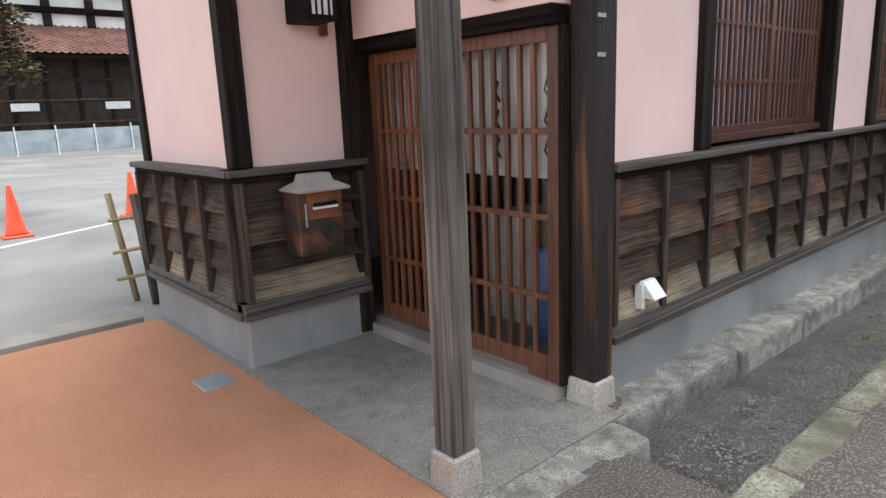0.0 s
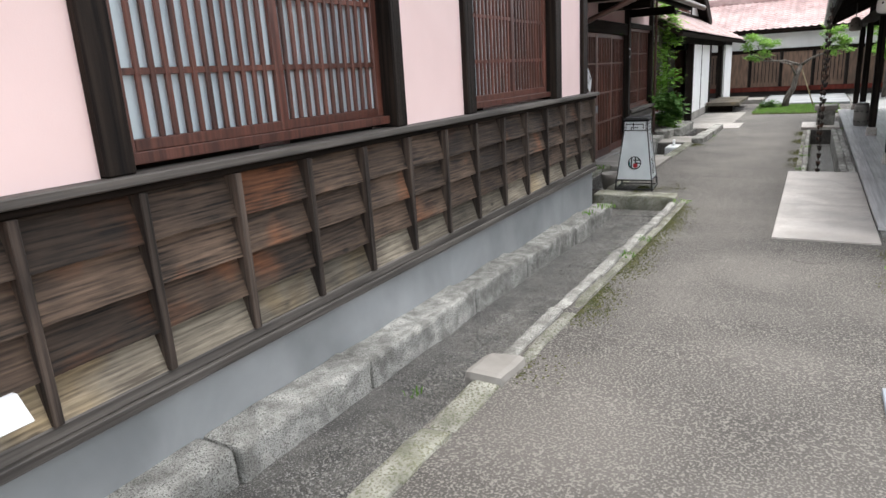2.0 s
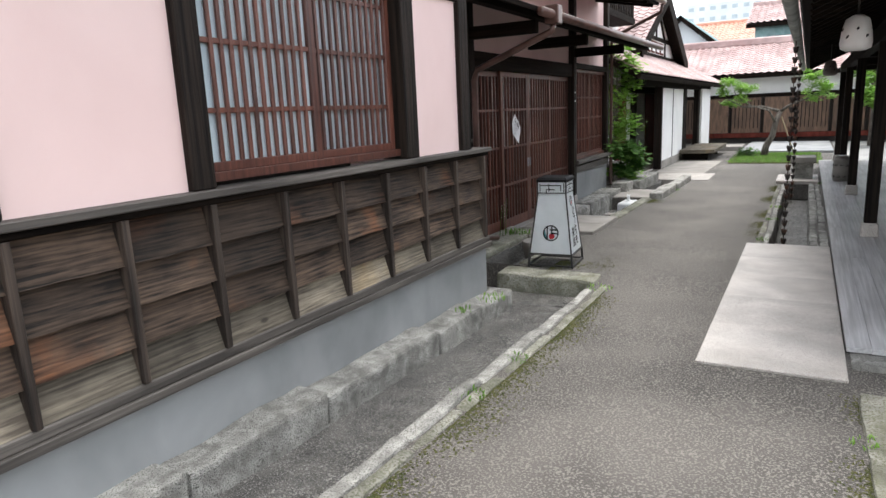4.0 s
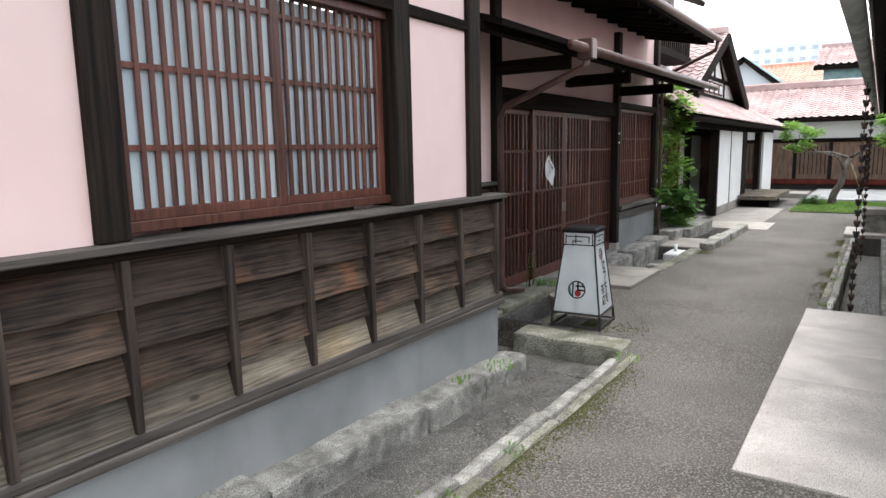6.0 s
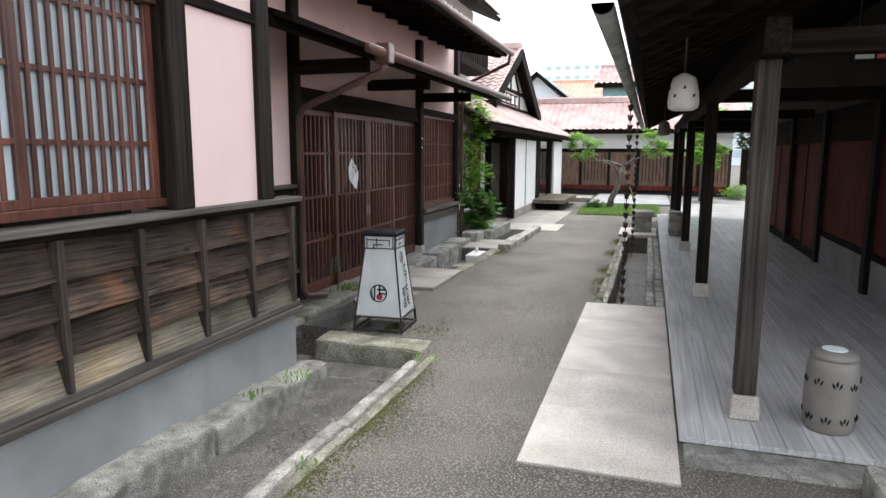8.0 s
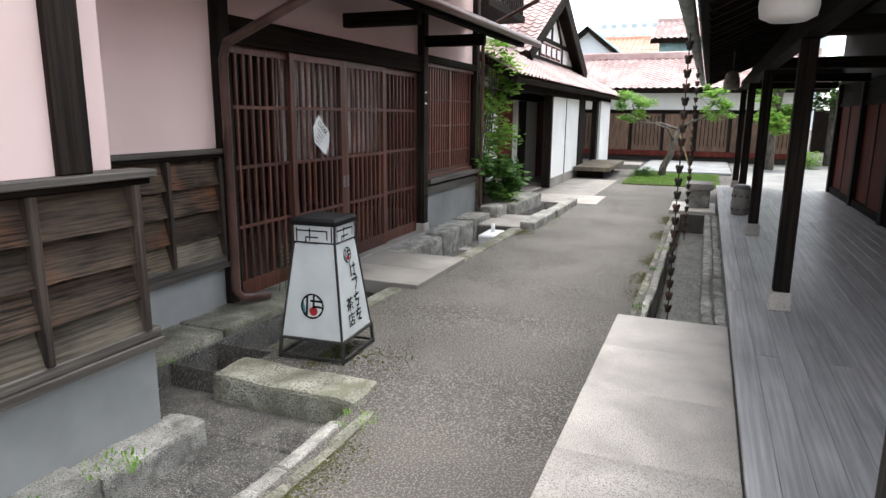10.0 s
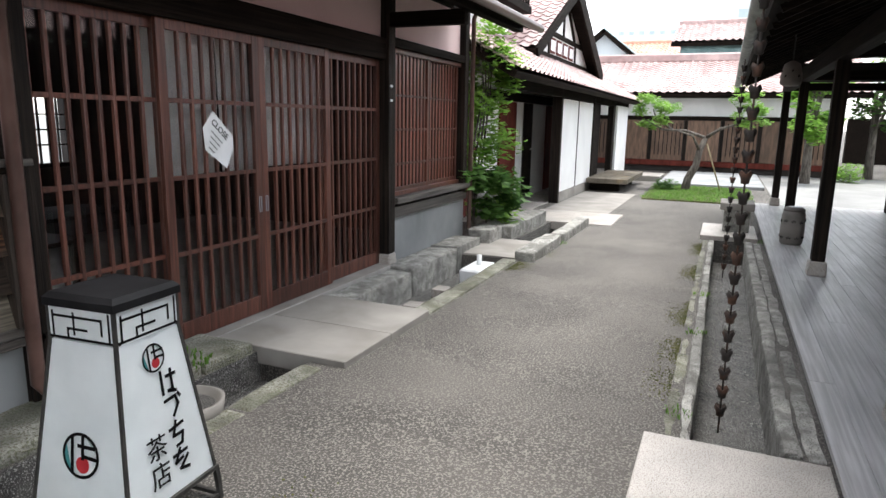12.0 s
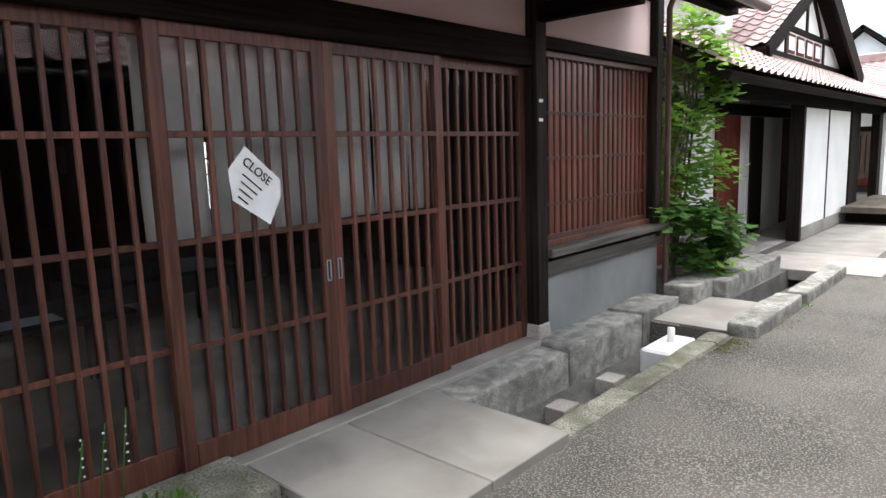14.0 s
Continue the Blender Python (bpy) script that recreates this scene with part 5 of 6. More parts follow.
# ---- skyline ----
def far_house(x0, x1, y0, y1, base, eave, ridge, mat, wallm, label, ridge_along="y"):
    h = thing("town_house", ((x0 + x1) / 2, (y0 + y1) / 2, base), label, "house")
    part("wall", block(x0 + 0.5, x1 - 0.5, y0 + 0.5, y1 - 0.5, base, eave + 0.02, 0.003), wallm, h)
    if ridge_along == "y":
        m = (x0 + x1) / 2
        sides = (((x0, y0, eave), (0, y1 - y0, 0), (m - x0, 0, ridge - eave)), ((x1, y0, eave), (0, y1 - y0, 0), (m - x1, 0, ridge - eave)))
    else:
        m = (y0 + y1) / 2
        sides = (((x0, y0, eave), (x1 - x0, 0, 0), (0, m - y0, ridge - eave)), ((x0, y1, eave), (x1 - x0, 0, 0), (0, m - y1, ridge - eave)))
    for p0, u, v in sides:
        bm = bmesh.new()
        slope_board(bm, p0, u, v, 0.2)
        rf = part("roof", bm, M_DARKX, h)
        if mat is M_COPPER:
            tiled_slope("roof_seams", Vector(p0) + Vector((0, 0, 0.05)), u, v, int(Vector(u).length / 0.9), 1, mat, rf, 0.05, 0.0)
        else:
            tiled_slope("roof_tiles", Vector(p0) + Vector((0, 0, 0.08)), u, v, int(Vector(u).length / 0.36), 9, mat, rf, 0.06, 0.04)
    if ridge_along == "x":
        for x in (x0 + 0.5, x1 - 0.62):
            bm = bmesh.new()
            ring = [[bm.verts.new(q) for q in ((x + d, y0 + 0.5, eave), (x + d, y1 - 0.5, eave), (x + d, m, ridge - 0.3))] for d in (0, 0.12)]
            bm.faces.new(ring[0])
            bm.faces.new(ring[1][::-1])
            for k in range(3):
                bm.faces.new((ring[0][k], ring[1][k], ring[1][(k + 1) % 3], ring[0][(k + 1) % 3]))
            bmesh.ops.recalc_face_normals(bm, faces=bm.faces)
            part("gable", bm, wallm, h)
    if ridge_along == "y":
        part("ridge", block(m - 0.2, m + 0.2, y0, y1, ridge, ridge + 0.3, 0.04), mat, h)
    return h


far_house(50, 60, -4.5, 2.9, -0.4, 6.0, 7.6, M_TILE, M_COPPER, "red tiled roof behind the long house")
far_house(62, 74, 0, 9.0, -0.4, 6.0, 8.0, M_TILE2, M_WHITE, "orange tiled roof behind the long house")
far_house(52, 62, 4.6, 9.6, -0.4, 5.2, 7.2, M_COPPER, M_CITY, "house with a pale blue metal roof", "x")


def city_block(x0, x1, y0, y1, top, floors, bays, label):
    h = thing("city_building", ((x0 + x1) / 2, (y0 + y1) / 2, -0.4), label, "building")
    part("wall", block(x0, x1, y0, y1, -0.4, top, 0.01), M_CITY, h)
    me = finish("window", block(-0.06, 0.0, -0.5 * (y1 - y0) / bays * 0.5, 0.5 * (y1 - y0) / bays * 0.5, 0, top / floors * 0.36, 0.01), M_PANEW)
    for f in range(floors):
        for q in range(bays):
            piece("window", me, h, (x0, y0 + (y1 - y0) * (q + 0.5) / bays, top * (f + 0.3) / floors))
    return h


city_block(250, 262, 14, 38, 34, 10, 7, "distant pale office block with rows of windows")
city_block(120, 132, -16, 0.5, 36, 11, 4, "tall white apartment block with small windows")
tu = thing("roof_turret", (43, 11.4, 4), "turret with a green copper roof", "turret")
part("turret_wall", block(41.6, 44.4, 10.0, 12.8, -0.4, 10.6, 0.02), M_CITY, tu)
bm = bmesh.new()
lathe(bm, 43, 11.4, [(3.1, 10.5), (3.0, 10.75), (1.2, 11.9), (0.3, 12.4), (0.15, 13.2)], 4)
bmesh.ops.rotate(bm, verts=bm.verts, cent=(43, 11.4, 0), matrix=Matrix.Rotation(radians(45), 3, "Z"))
part("turret_roof", bm, M_COPPER, tu)
for yy in (10.4, 11.1, 11.8):
    part("arch_opening", block(41.56, 41.6, yy, yy + 0.5, 8.7, 9.9, 0.003), M_DARKZ, tu)

# ---- temple, fence and street on the north side ----
tp = thing("temple_hall", (9, 52, 0), "large dark timber temple hall with tiled roofs", "temple")
part("wall", block(-16, 30, 50, 62, 0, 5.9, 0.01), M_STILE, tp)
for q in range(24):
    part("wall_post", block(-15.9 + q * 1.95, -15.65 + q * 1.95, 49.85, 50.0, 0, 5.9, 0.01), M_DARKZ, tp)
for z in (1.5, 3.0, 4.3):
    part("wall_rail", block(-16, 30, 49.8, 49.85, z, z + 0.16, 0.01), M_OLDX, tp)
for a, m in ((7.4, M_ALU), (13.0, M_ALU)):
    part("shutter", block(a, a + 1.6, 49.78, 49.84, 2.4, 2.9, 0.01), m, tp)
bm = bmesh.new()
slope_board(bm, (-18, 47.4, 5.75), (50, 0, 0), (0, 5, 2.3), 0.2)
rf = part("roof", bm, M_DARKX, tp)
tiled_slope("roof_tiles", (-18, 47.4, 5.85), (50, 0, 0), (0, 5, 2.3), 110, 12, M_TEMPLE, rf, 0.07, 0.05)
part("upper_wall", block(2, 24, 52.3, 60, 7.6, 11.5, 0.01), M_WHITE, tp)
for q in range(8):
    part("bracket", block(2.4 + q * 2.7, 2.9 + q * 2.7, 51.9, 52.3, 8.0, 9.9, 0.05), M_DARKZ, tp)
part("bracket_beam", block(1, 25, 51.8, 52.28, 8.9, 9.3, 0.02), M_DARKX, tp)
part("bracket_beam", block(1, 25, 51.7, 52.28, 10.2, 10.6, 0.02), M_DARKX, tp)
bm = bmesh.new()
slope_board(bm, (-3.0, 50.6, 7.6), (0, 10, 0), (15, 0, 7.0), 0.3)
rf = part("roof", bm, M_DARKX, tp)
tiled_slope("roof_tiles", (-3.0, 50.6, 7.7), (0, 10, 0), (15, 0, 7.0), 26, 40, M_TILED, rf, 0.07, 0.05)
fen = thing("site_fence", (5, 38, 0), "low blue-grey mesh site fence", "fence")
for q in range(26):
    part("fence_panel", block(-16 + q * 1.8, -14.25 + q * 1.8, 38.0, 38.05, 0.1, 1.25, 0.01), M_BLUEW, fen)
    part("fence_post", block(-16.03 + q * 1.8, -15.97 + q * 1.8, 37.9, 37.98, 0, 1.45, 0.005), M_ALU, fen)
ln = thing("road_line", (2.5, 10.3, 0), "white painted road edge line", "road marking", kind="structure")
bm = bmesh.new()
q = [(-6.0, 5.9), (-5.95, 6.02), (12.0, 16.13), (12.0, 16.0)]
vs = [bm.verts.new((a, b, -0.026)) for a, b in q]
bm.faces.new(vs)
for f in bm.faces:
    f.normal_flip() if f.normal.z < 0 else None
part("paint", bm, M_LINE, ln)


# ---- standing sign lantern ----
def glyphs(text, size, material, parent, place, right, up, label="", name="lettering"):
    """Lettering with the built-in font on the plane spanned by right and up."""
    cu = bpy.data.curves.new(name, "FONT")
    cu.body, cu.size, cu.extrude, cu.align_x = text, size, 0.001, "CENTER"
    tmp = bpy.data.objects.new(name, cu)
    me = bpy.data.meshes.new_from_object(tmp)
    bpy.data.objects.remove(tmp)
    me.materials.clear()
    me.materials.append(material)
    r, u = Vector(right).normalized(), Vector(up).normalized()
    n = r.cross(u)
    m = Matrix((r, u, n)).transposed().to_4x4()
    m.translation = Vector(place) - root_place(parent)
    me.transform(m)
    ob = new(name, me)
    ob.parent = parent
    return tagged(ob, label)


def strokes(lines, material, parent, place, right, up, width, name="brush_stroke"):
    """Painted strokes on a plane; each line is a list of (a, b) in metres along right and up."""
    r, u = Vector(right).normalized(), Vector(up).normalized()
    n = r.cross(u)
    for ln_ in lines:
        bm = bmesh.new()
        pts = [Vector(place) + r * a + u * b + n * 0.0015 for a, b in ln_]
        for p, q in zip(pts, pts[1:]):
            d = (q - p).normalized()
            s = d.cross(n) * width / 2
            e = d * width * 0.4
            f = bm.faces.new([bm.verts.new(w) for w in (p - s - e, q - s + e, q + s + e, p + s - e)])
        bmesh.ops.solidify(bm, geom=bm.faces[:], thickness=0.0012)
        part(name, bm, material, parent)


def emblem(parent, c, right, up, rad):
    """Round stained-glass style mark: quartered disc with a red dot."""
    r, u = Vector(right).normalized(), Vector(up).normalized()
    n = r.cross(u)
    c = Vector(c)

    def disc(x, y, ra, off, mat, nm, a0=0.0, a1=2 * math.pi, inner=0.0):
        bm = bmesh.new()
        k = 28
        outer = [c + r * (x + ra * math.cos(a0 + (a1 - a0) * i / k)) + u * (y + ra * math.sin(a0 + (a1 - a0) * i / k)) + n * off for i in range(k + (a1 - a0 < 6.2))]
        if inner:
            inn = [c + r * (x + inner * math.cos(a0 + (a1 - a0) * i / k)) + u * (y + inner * math.sin(a0 + (a1 - a0) * i / k)) + n * off for i in range(k)]
            vo, vi = [bm.verts.new(p) for p in outer], [bm.verts.new(p) for p in inn]
            for i in range(k):
                bm.faces.new((vo[i], vo[(i + 1) % k], vi[(i + 1) % k], vi[i]))
        else:
            bm.faces.new([bm.verts.new(p) for p in outer])
        bmesh.ops.solidify(bm, geom=bm.faces[:], thickness=0.0008)
        part(nm, bm, mat, parent)

    disc(0, 0, rad * 0.98, 0.0012, M_SAGE, "emblem_field", 0.05, 1.45)
    disc(0, 0, rad * 0.98, 0.0012, M_ROSE, "emblem_field", 1.5, 2.5)
    disc(0, 0, rad * 0.98, 0.0012, M_TEAL, "emblem_field", 2.55, 4.2)
    disc(0, 0, rad * 0.98, 0.0012, M_PANEL, "emblem_field", 4.25, 6.25)
    disc(0, 0, rad, 0.0024, M_BLACK, "emblem_ring", inner=rad * 0.86)
    disc(rad * 0.12, -rad * 0.38, rad * 0.36, 0.0030, M_RED, "emblem_dot")
    strokes([[(-0.45 * rad, 0.75 * rad), (-0.45 * rad, -0.75 * rad)], [(-0.1 * rad, 0.42 * rad), (0.85 * rad, 0.42 * rad)], [(0.12 * rad, 0.9 * rad), (0.12 * rad, -0.1 * rad)], [(0.12 * rad, 0.0), (0.9 * rad, -0.05 * rad)]], M_BLACK, parent, c + n * 0.002, right, up, rad * 0.17, "emblem_bar")


def sign_lantern():
    cx, cy, z0 = 11.27, 1.62, -0.19
    a = radians(4)
    ex, ey = Vector((math.cos(a), math.sin(a), 0)), Vector((-math.sin(a), math.cos(a), 0))
    c = Vector((cx, cy, z0))
    root = thing("sign_lantern", (cx, cy, z0), "white tapered sign lantern on a black iron stand", "sign")

    def P(x, y, z):
        return c + ex * x + ey * y + Vector((0, 0, z))

    zb, zt, hb, ht, zl = 0.155, 0.80, 0.232, 0.155, 0.93
    for sx in (-1, 1):
        for sy in (-1, 1):
            bm = bmesh.new()
            tube(bm, [P(sx * 0.245, sy * 0.245, 0), P(sx * 0.235, sy * 0.235, zb)], 0.014, 4)
            part("leg", bm, M_IRON, root)
            bm = bmesh.new()
            tube(bm, [P(sx * hb, sy * hb, zb), P(sx * ht, sy * ht, zt), P(sx * ht, sy * ht, zl)], 0.009, 4)
            part("corner_bar", bm, M_IRON, root)
    for zz, h in ((0.02, 0.243), (0.145, 0.236)):
        for p, q in (((-1, -1), (1, -1)), ((1, -1), (1, 1)), ((1, 1), (-1, 1)), ((-1, 1), (-1, -1))):
            bm = bmesh.new()
            tube(bm, [P(p[0] * h, p[1] * h, zz), P(q[0] * h, q[1] * h, zz)], 0.012, 4)
            part("stand_rail", bm, M_IRON, root)
    faces = (((-1, -1), (1, -1)), ((1, -1), (1, 1)), ((1, 1), (-1, 1)), ((-1, 1), (-1, -1)))
    for p, q in faces:
        bm = bmesh.new()
        quad = [P(p[0] * hb, p[1] * hb, zb), P(q[0] * hb, q[1] * hb, zb), P(q[0] * ht, q[1] * ht, zt), P(p[0] * ht, p[1] * ht, zt)]
        bm.faces.new([bm.verts.new(v) for v in quad])
        bmesh.ops.solidify(bm, geom=bm.faces[:], thickness=0.006)
        part("side_panel", bm, M_PANEL, root)
        bm = bmesh.new()
        h = ht + 0.004
        quad = [P(p[0] * h, p[1] * h, zt + 0.01), P(q[0] * h, q[1] * h, zt + 0.01), P(q[0] * h, q[1] * h, zl), P(p[0] * h, p[1] * h, zl)]
        bm.faces.new([bm.verts.new(v) for v in quad])
        bmesh.ops.solidify(bm, geom=bm.faces[:], thickness=0.006)
        part("collar_panel", bm, M_PANEL, root)
        d = (P(q[0], q[1], 0) - P(p[0], p[1], 0)).normalized()
        mid = (P(p[0] * h, p[1] * h, zt + 0.01) + P(q[0] * h, q[1] * h, zt + 0.01)) / 2
        strokes([[(-0.15, 0.003), (0.15, 0.003)], [(-0.13, 0.10), (-0.13, 0.01)], [(-0.13, 0.085), (0.10, 0.085)], [(0.10, 0.085), (0.10, 0.03)], [(-0.03, 0.10), (-0.03, 0.02)], [(-0.06, 0.04), (0.03, 0.04)], [(-0.06, 0.04), (-0.06, 0.01)], [(0.135, 0.11), (0.135, 0.01)]], M_BLACK, root, mid, d, (0, 0, 1), 0.010, "collar_line")
    bm = bmesh.new()
    v = [bm.verts.new(P(sx * 0.168, sy * 0.168, z)) for z in (zl, zl + 0.03) for sx, sy in ((-1, -1), (1, -1), (1, 1), (-1, 1))]
    top = [bm.verts.new(P(sx * 0.15, sy * 0.15, zl + 0.05)) for sx, sy in ((-1, -1), (1, -1), (1, 1), (-1, 1))]
    bm.faces.new(v[:4][::-1])
    for k in range(4):
        bm.faces.new((v[k], v[(k + 1) % 4], v[4 + (k + 1) % 4], v[4 + k]))
        bm.faces.new((v[4 + k], v[4 + (k + 1) % 4], top[(k + 1) % 4], top[k]))
    bm.faces.new(top)
    part("lid", bm, M_BLACK, root, "black flat lid")
    # west face and south face carry the marks
    lean = Vector((0, 0, zt - zb))
    west_c, west_up = P(-(hb + ht) / 2, 0, (zb + zt) / 2), (ex * (hb - ht) + lean).normalized()
    emblem(root, west_c + west_up * -0.10 - ex * 0.002, -ey, west_up, 0.088)
    south_c, south_up = P(0, -(hb + ht) / 2, (zb + zt) / 2), (ey * (hb - ht) + lean).normalized()
    emblem(root, south_c + south_up * 0.235 - ey * 0.002, ex, south_up, 0.056)
    s0 = south_c - ey * 0.003
    x, k = 0.055, 0.036
    strokes([[(x - k, 0.17), (x - k, 0.08)], [(x - 0.01, 0.145), (x + k, 0.145)], [(x + 0.015, 0.165), (x + 0.015, 0.085), (x - 0.008, 0.085), (x + 0.03, 0.075)],
             [(x - k, 0.05), (x + 0.02, 0.055), (x + 0.03, 0.02), (x + 0.0, -0.02)], [(x + k, 0.06), (x + k + 0.008, 0.048)],
             [(x - k, -0.07), (x + k, -0.06)], [(x, -0.045), (x - 0.02, -0.10), (x + 0.03, -0.10), (x + 0.02, -0.14), (x - 0.01, -0.145)],
             [(x - k, -0.18), (x + k, -0.175)], [(x, -0.16), (x - 0.03, -0.21), (x + 0.01, -0.20)], [(x + k, -0.20), (x - 0.01, -0.24), (x + k, -0.25)]],
            M_BLACK, root, s0, ex, south_up, 0.014)
    glyphs("茶", 0.105, M_BLACK, root, s0 + ex * -0.055 + south_up * -0.145 - ey * 0.002, ex, south_up, "black painted lettering")
    glyphs("店", 0.105, M_BLACK, root, s0 + ex * -0.055 + south_up * -0.255 - ey * 0.002, ex, south_up, "black painted lettering")


sign_lantern()

# ---- notice on the shop door ----
nt = thing("door_notice", (13.33, DY - 0.004, 1.25), "white six-sided closing notice on the glass door", "notice")
nx, nz, ny = 13.315, 1.265, DY - 0.004
hexa = [(-0.05, 0.205), (0.15, 0.02), (0.145, -0.07), (0.07, -0.215), (-0.14, -0.07), (-0.155, 0.085)]
bm = bmesh.new()
bm.faces.new([bm.verts.new((nx + a, ny, nz + b)) for a, b in hexa])
ext = bmesh.ops.extrude_face_region(bm, geom=bm.faces[:])
bmesh.ops.translate(bm, verts=[q for q in ext["geom"] if isinstance(q, bmesh.types.BMVert)], vec=(0, -0.003, 0))
bmesh.ops.recalc_face_normals(bm, faces=bm.faces)
part("sheet", bm, M_ALU, nt)
nr, nu = Vector((1, 0, -0.86)).normalized(), Vector((0.86, 0, 1)).normalized()
glyphs("CLOSE", 0.066, M_BLACK, nt, Vector((nx - 0.002, ny - 0.006, nz + 0.055)), nr, nu, "thin black capital letters")
for k in range(4):
    o = Vector((nx - 0.018 - 0.020 * k, ny - 0.006, nz + 0.012 - 0.030 * k))
    strokes([[(-0.075 + 0.012 * k, 0), (0.06 - 0.012 * k, 0)]], M_IRON, nt, o, nr, nu, 0.007, "text_line")

# ---- porch details ----
mb = thing("mailbox", (2.0, 3.5, 0.66), "rusty dark sheet-metal mailbox with a slot and a grey hood", "mailbox")
part("body", block(1.84, 2.15, 3.39, 3.575, 0.66, 1.05, 0.008), M_RUST, mb)
part("front_panel", block(1.90, 2.145, 3.384, 3.391, 0.88, 1.045, 0.002), M_RUSTO, mb, "orange rusted upper front")
bm = bmesh.new()
for z0, z1, w0, w1, d0, d1 in ((1.05, 1.062, 0.17, 0.175, 0.14, 0.145), (1.062, 1.10, 0.175, 0.11, 0.145, 0.085), (1.10, 1.15, 0.10, 0.085, 0.075, 0.06)):
    low = [bm.verts.new((1.995 + a * w0, 3.46 + b * d0, z0)) for a, b in ((-1, -1), (1, -1), (1, 0.75), (-1, 0.75))]
    top = [bm.verts.new((1.995 + a * w1, 3.46 + b * d1, z1)) for a, b in ((-1, -1), (1, -1), (1, 0.75), (-1, 0.75))]
    bm.faces.new(top)
    bm.faces.new(low[::-1])
    for k in range(4):
        bm.faces.new((low[k], low[(k + 1) % 4], top[(k + 1) % 4], top[k]))
part("hood", bm, M_CERAM, mb, "grey weathered metal hood")
part("slot", block(1.94, 2.10, 3.376, 3.385, 0.955, 0.978, 0), M_BLACK, mb)
part("slot_lip", block(1.935, 2.105, 3.370, 3.385, 0.940, 0.954, 0.002), M_ALU, mb)
bm = bmesh.new()
tube(bm, [(2.06, 3.378, 0.79), (2.06, 3.39, 0.79)], 0.06, 20)
part("disc_emblem", bm, M_IRON, mb)
bm = bmesh.new()
tube(bm, [(2.06 + 0.055 * math.cos(k * 0.449), 3.376, 0.79 + 0.055 * math.sin(k * 0.449)) for k in range(15)], 0.006, 5)
part("disc_rim", bm, M_RUST, mb)
part("hinge", block(1.885, 1.893, 3.382, 3.391, 0.84, 0.98, 0.001), M_STEEL, mb)

wlm = thing("wall_lantern", (2.12, 3.55, 2.02), "black framed wall lantern with white paper panes", "lamp")
part("frame", block(2.02, 2.05, 3.40, 3.665, 2.03, 2.45), M_BLACK, wlm)
part("frame", block(2.20, 2.22, 3.40, 3.665, 2.03, 2.45), M_BLACK, wlm)
part("frame", block(2.05, 2.20, 3.40, 3.665, 2.03, 2.06), M_BLACK, wlm)
part("frame", block(2.05, 2.20, 3.40, 3.665, 2.42, 2.45), M_BLACK, wlm)
part("paper", block(2.05, 2.20, 3.42, 3.43, 2.06, 2.42, 0), M_PANEL, wlm, "white paper")
for a in (2.08, 2.12, 2.165):
    part("muntin", block(a, a + 0.012, 3.408, 3.419, 2.06, 2.42, 0.002), M_BLACK, wlm)
for a in (2.18, 2.28):
    part("muntin", block(2.05, 2.20, 3.409, 3.418, a, a + 0.008, 0.001), M_BLACK, wlm)
pipe("bracket", M_OLATT, wlm, [(2.25, 3.62, 1.97), (2.25, 3.62, 2.40)], 0.028, 8, "short wooden bracket")
bm = bmesh.new()
lathe(bm, 2.40, 2.30, [(0.02, 2.0), (0.04, 2.02), (0.04, 2.06), (0.015, 2.10)], 12)
tagged(part("porch_bulb_cover", bm, M_CERAM, None, "", True), "small grey round fitting over the porch door", "fitting")
fx = thing("wall_spout", (3.02, 1.80, 0.42), "small white metal hood on the wainscot", "fixture")
part("back_plate", block(2.97, 3.0, 1.80, 1.85, 0.40, 0.54, 0.003), M_ALU, fx)
bm = block(2.98, 3.10, 1.73, 1.85, 0.46, 0.55, 0.004)
for v in bm.verts:
    if v.co.z > 0.52 and v.co.y < 1.79:
        v.co.y += 0.07
part("hood", bm, M_ALU, fx)
for z in (1.70, 1.87):
    lump("post_tag", M_STEEL, 2.545, 2.60, 1.794, 1.80, z, z + 0.018, "thin metal strip on the corner post", "metal strip", 0)
for x, z in ((15.86, 1.77), (15.86, 1.62)):
    lump("post_tag", M_ALU, x, x + 0.05, DY - 0.075, DY - 0.07, z, z + 0.025, "small white label on the door post", "label", 0)
hp = thing("access_hatch", (1.31, 3.6, -0.022), "dull blue-grey steel access cover in the orange paving", "hatch")
part("plate", block(1.21, 1.40, 3.49, 3.70, -0.035, -0.016, 0.003), M_STEEL, hp)
hp = thing("access_hatch", (5.4, -1.0, -0.07), "pale metal access cover at the lane edge", "hatch")
part("plate", block(5.10, 5.52, -1.12, -0.86, -0.10, -0.052, 0.004), M_STEEL, hp)
part("key_hole", block(5.42, 5.45, -0.92, -0.90, -0.0525, -0.051, 0), M_BLACK, hp)
bm = bmesh.new()
lathe(bm, 8.05, -0.55, [(0.15, level(8.05) - 0.02), (0.15, level(8.05) + 0.006), (0.13, level(8.05) + 0.010)], 24)
tagged(part("manhole_cover", bm, M_ASPH), "small round iron cover in the lane", "cover")


def cone(x, y):
    root = thing("traffic_cone", (x, y, -0.03), "bright orange plastic traffic cone", "cone", "traffic cones")
    part("base", block(x - 0.19, x + 0.19, y - 0.19, y + 0.19, -0.03, 0.003, 0.01), M_CONE, root)
    bm = bmesh.new()
    lathe(bm, x, y, [(0.15, 0.0), (0.135, 0.04), (0.03, 0.68), (0.018, 0.70)], 20)
    part("body", bm, M_CONE, root, "", True)


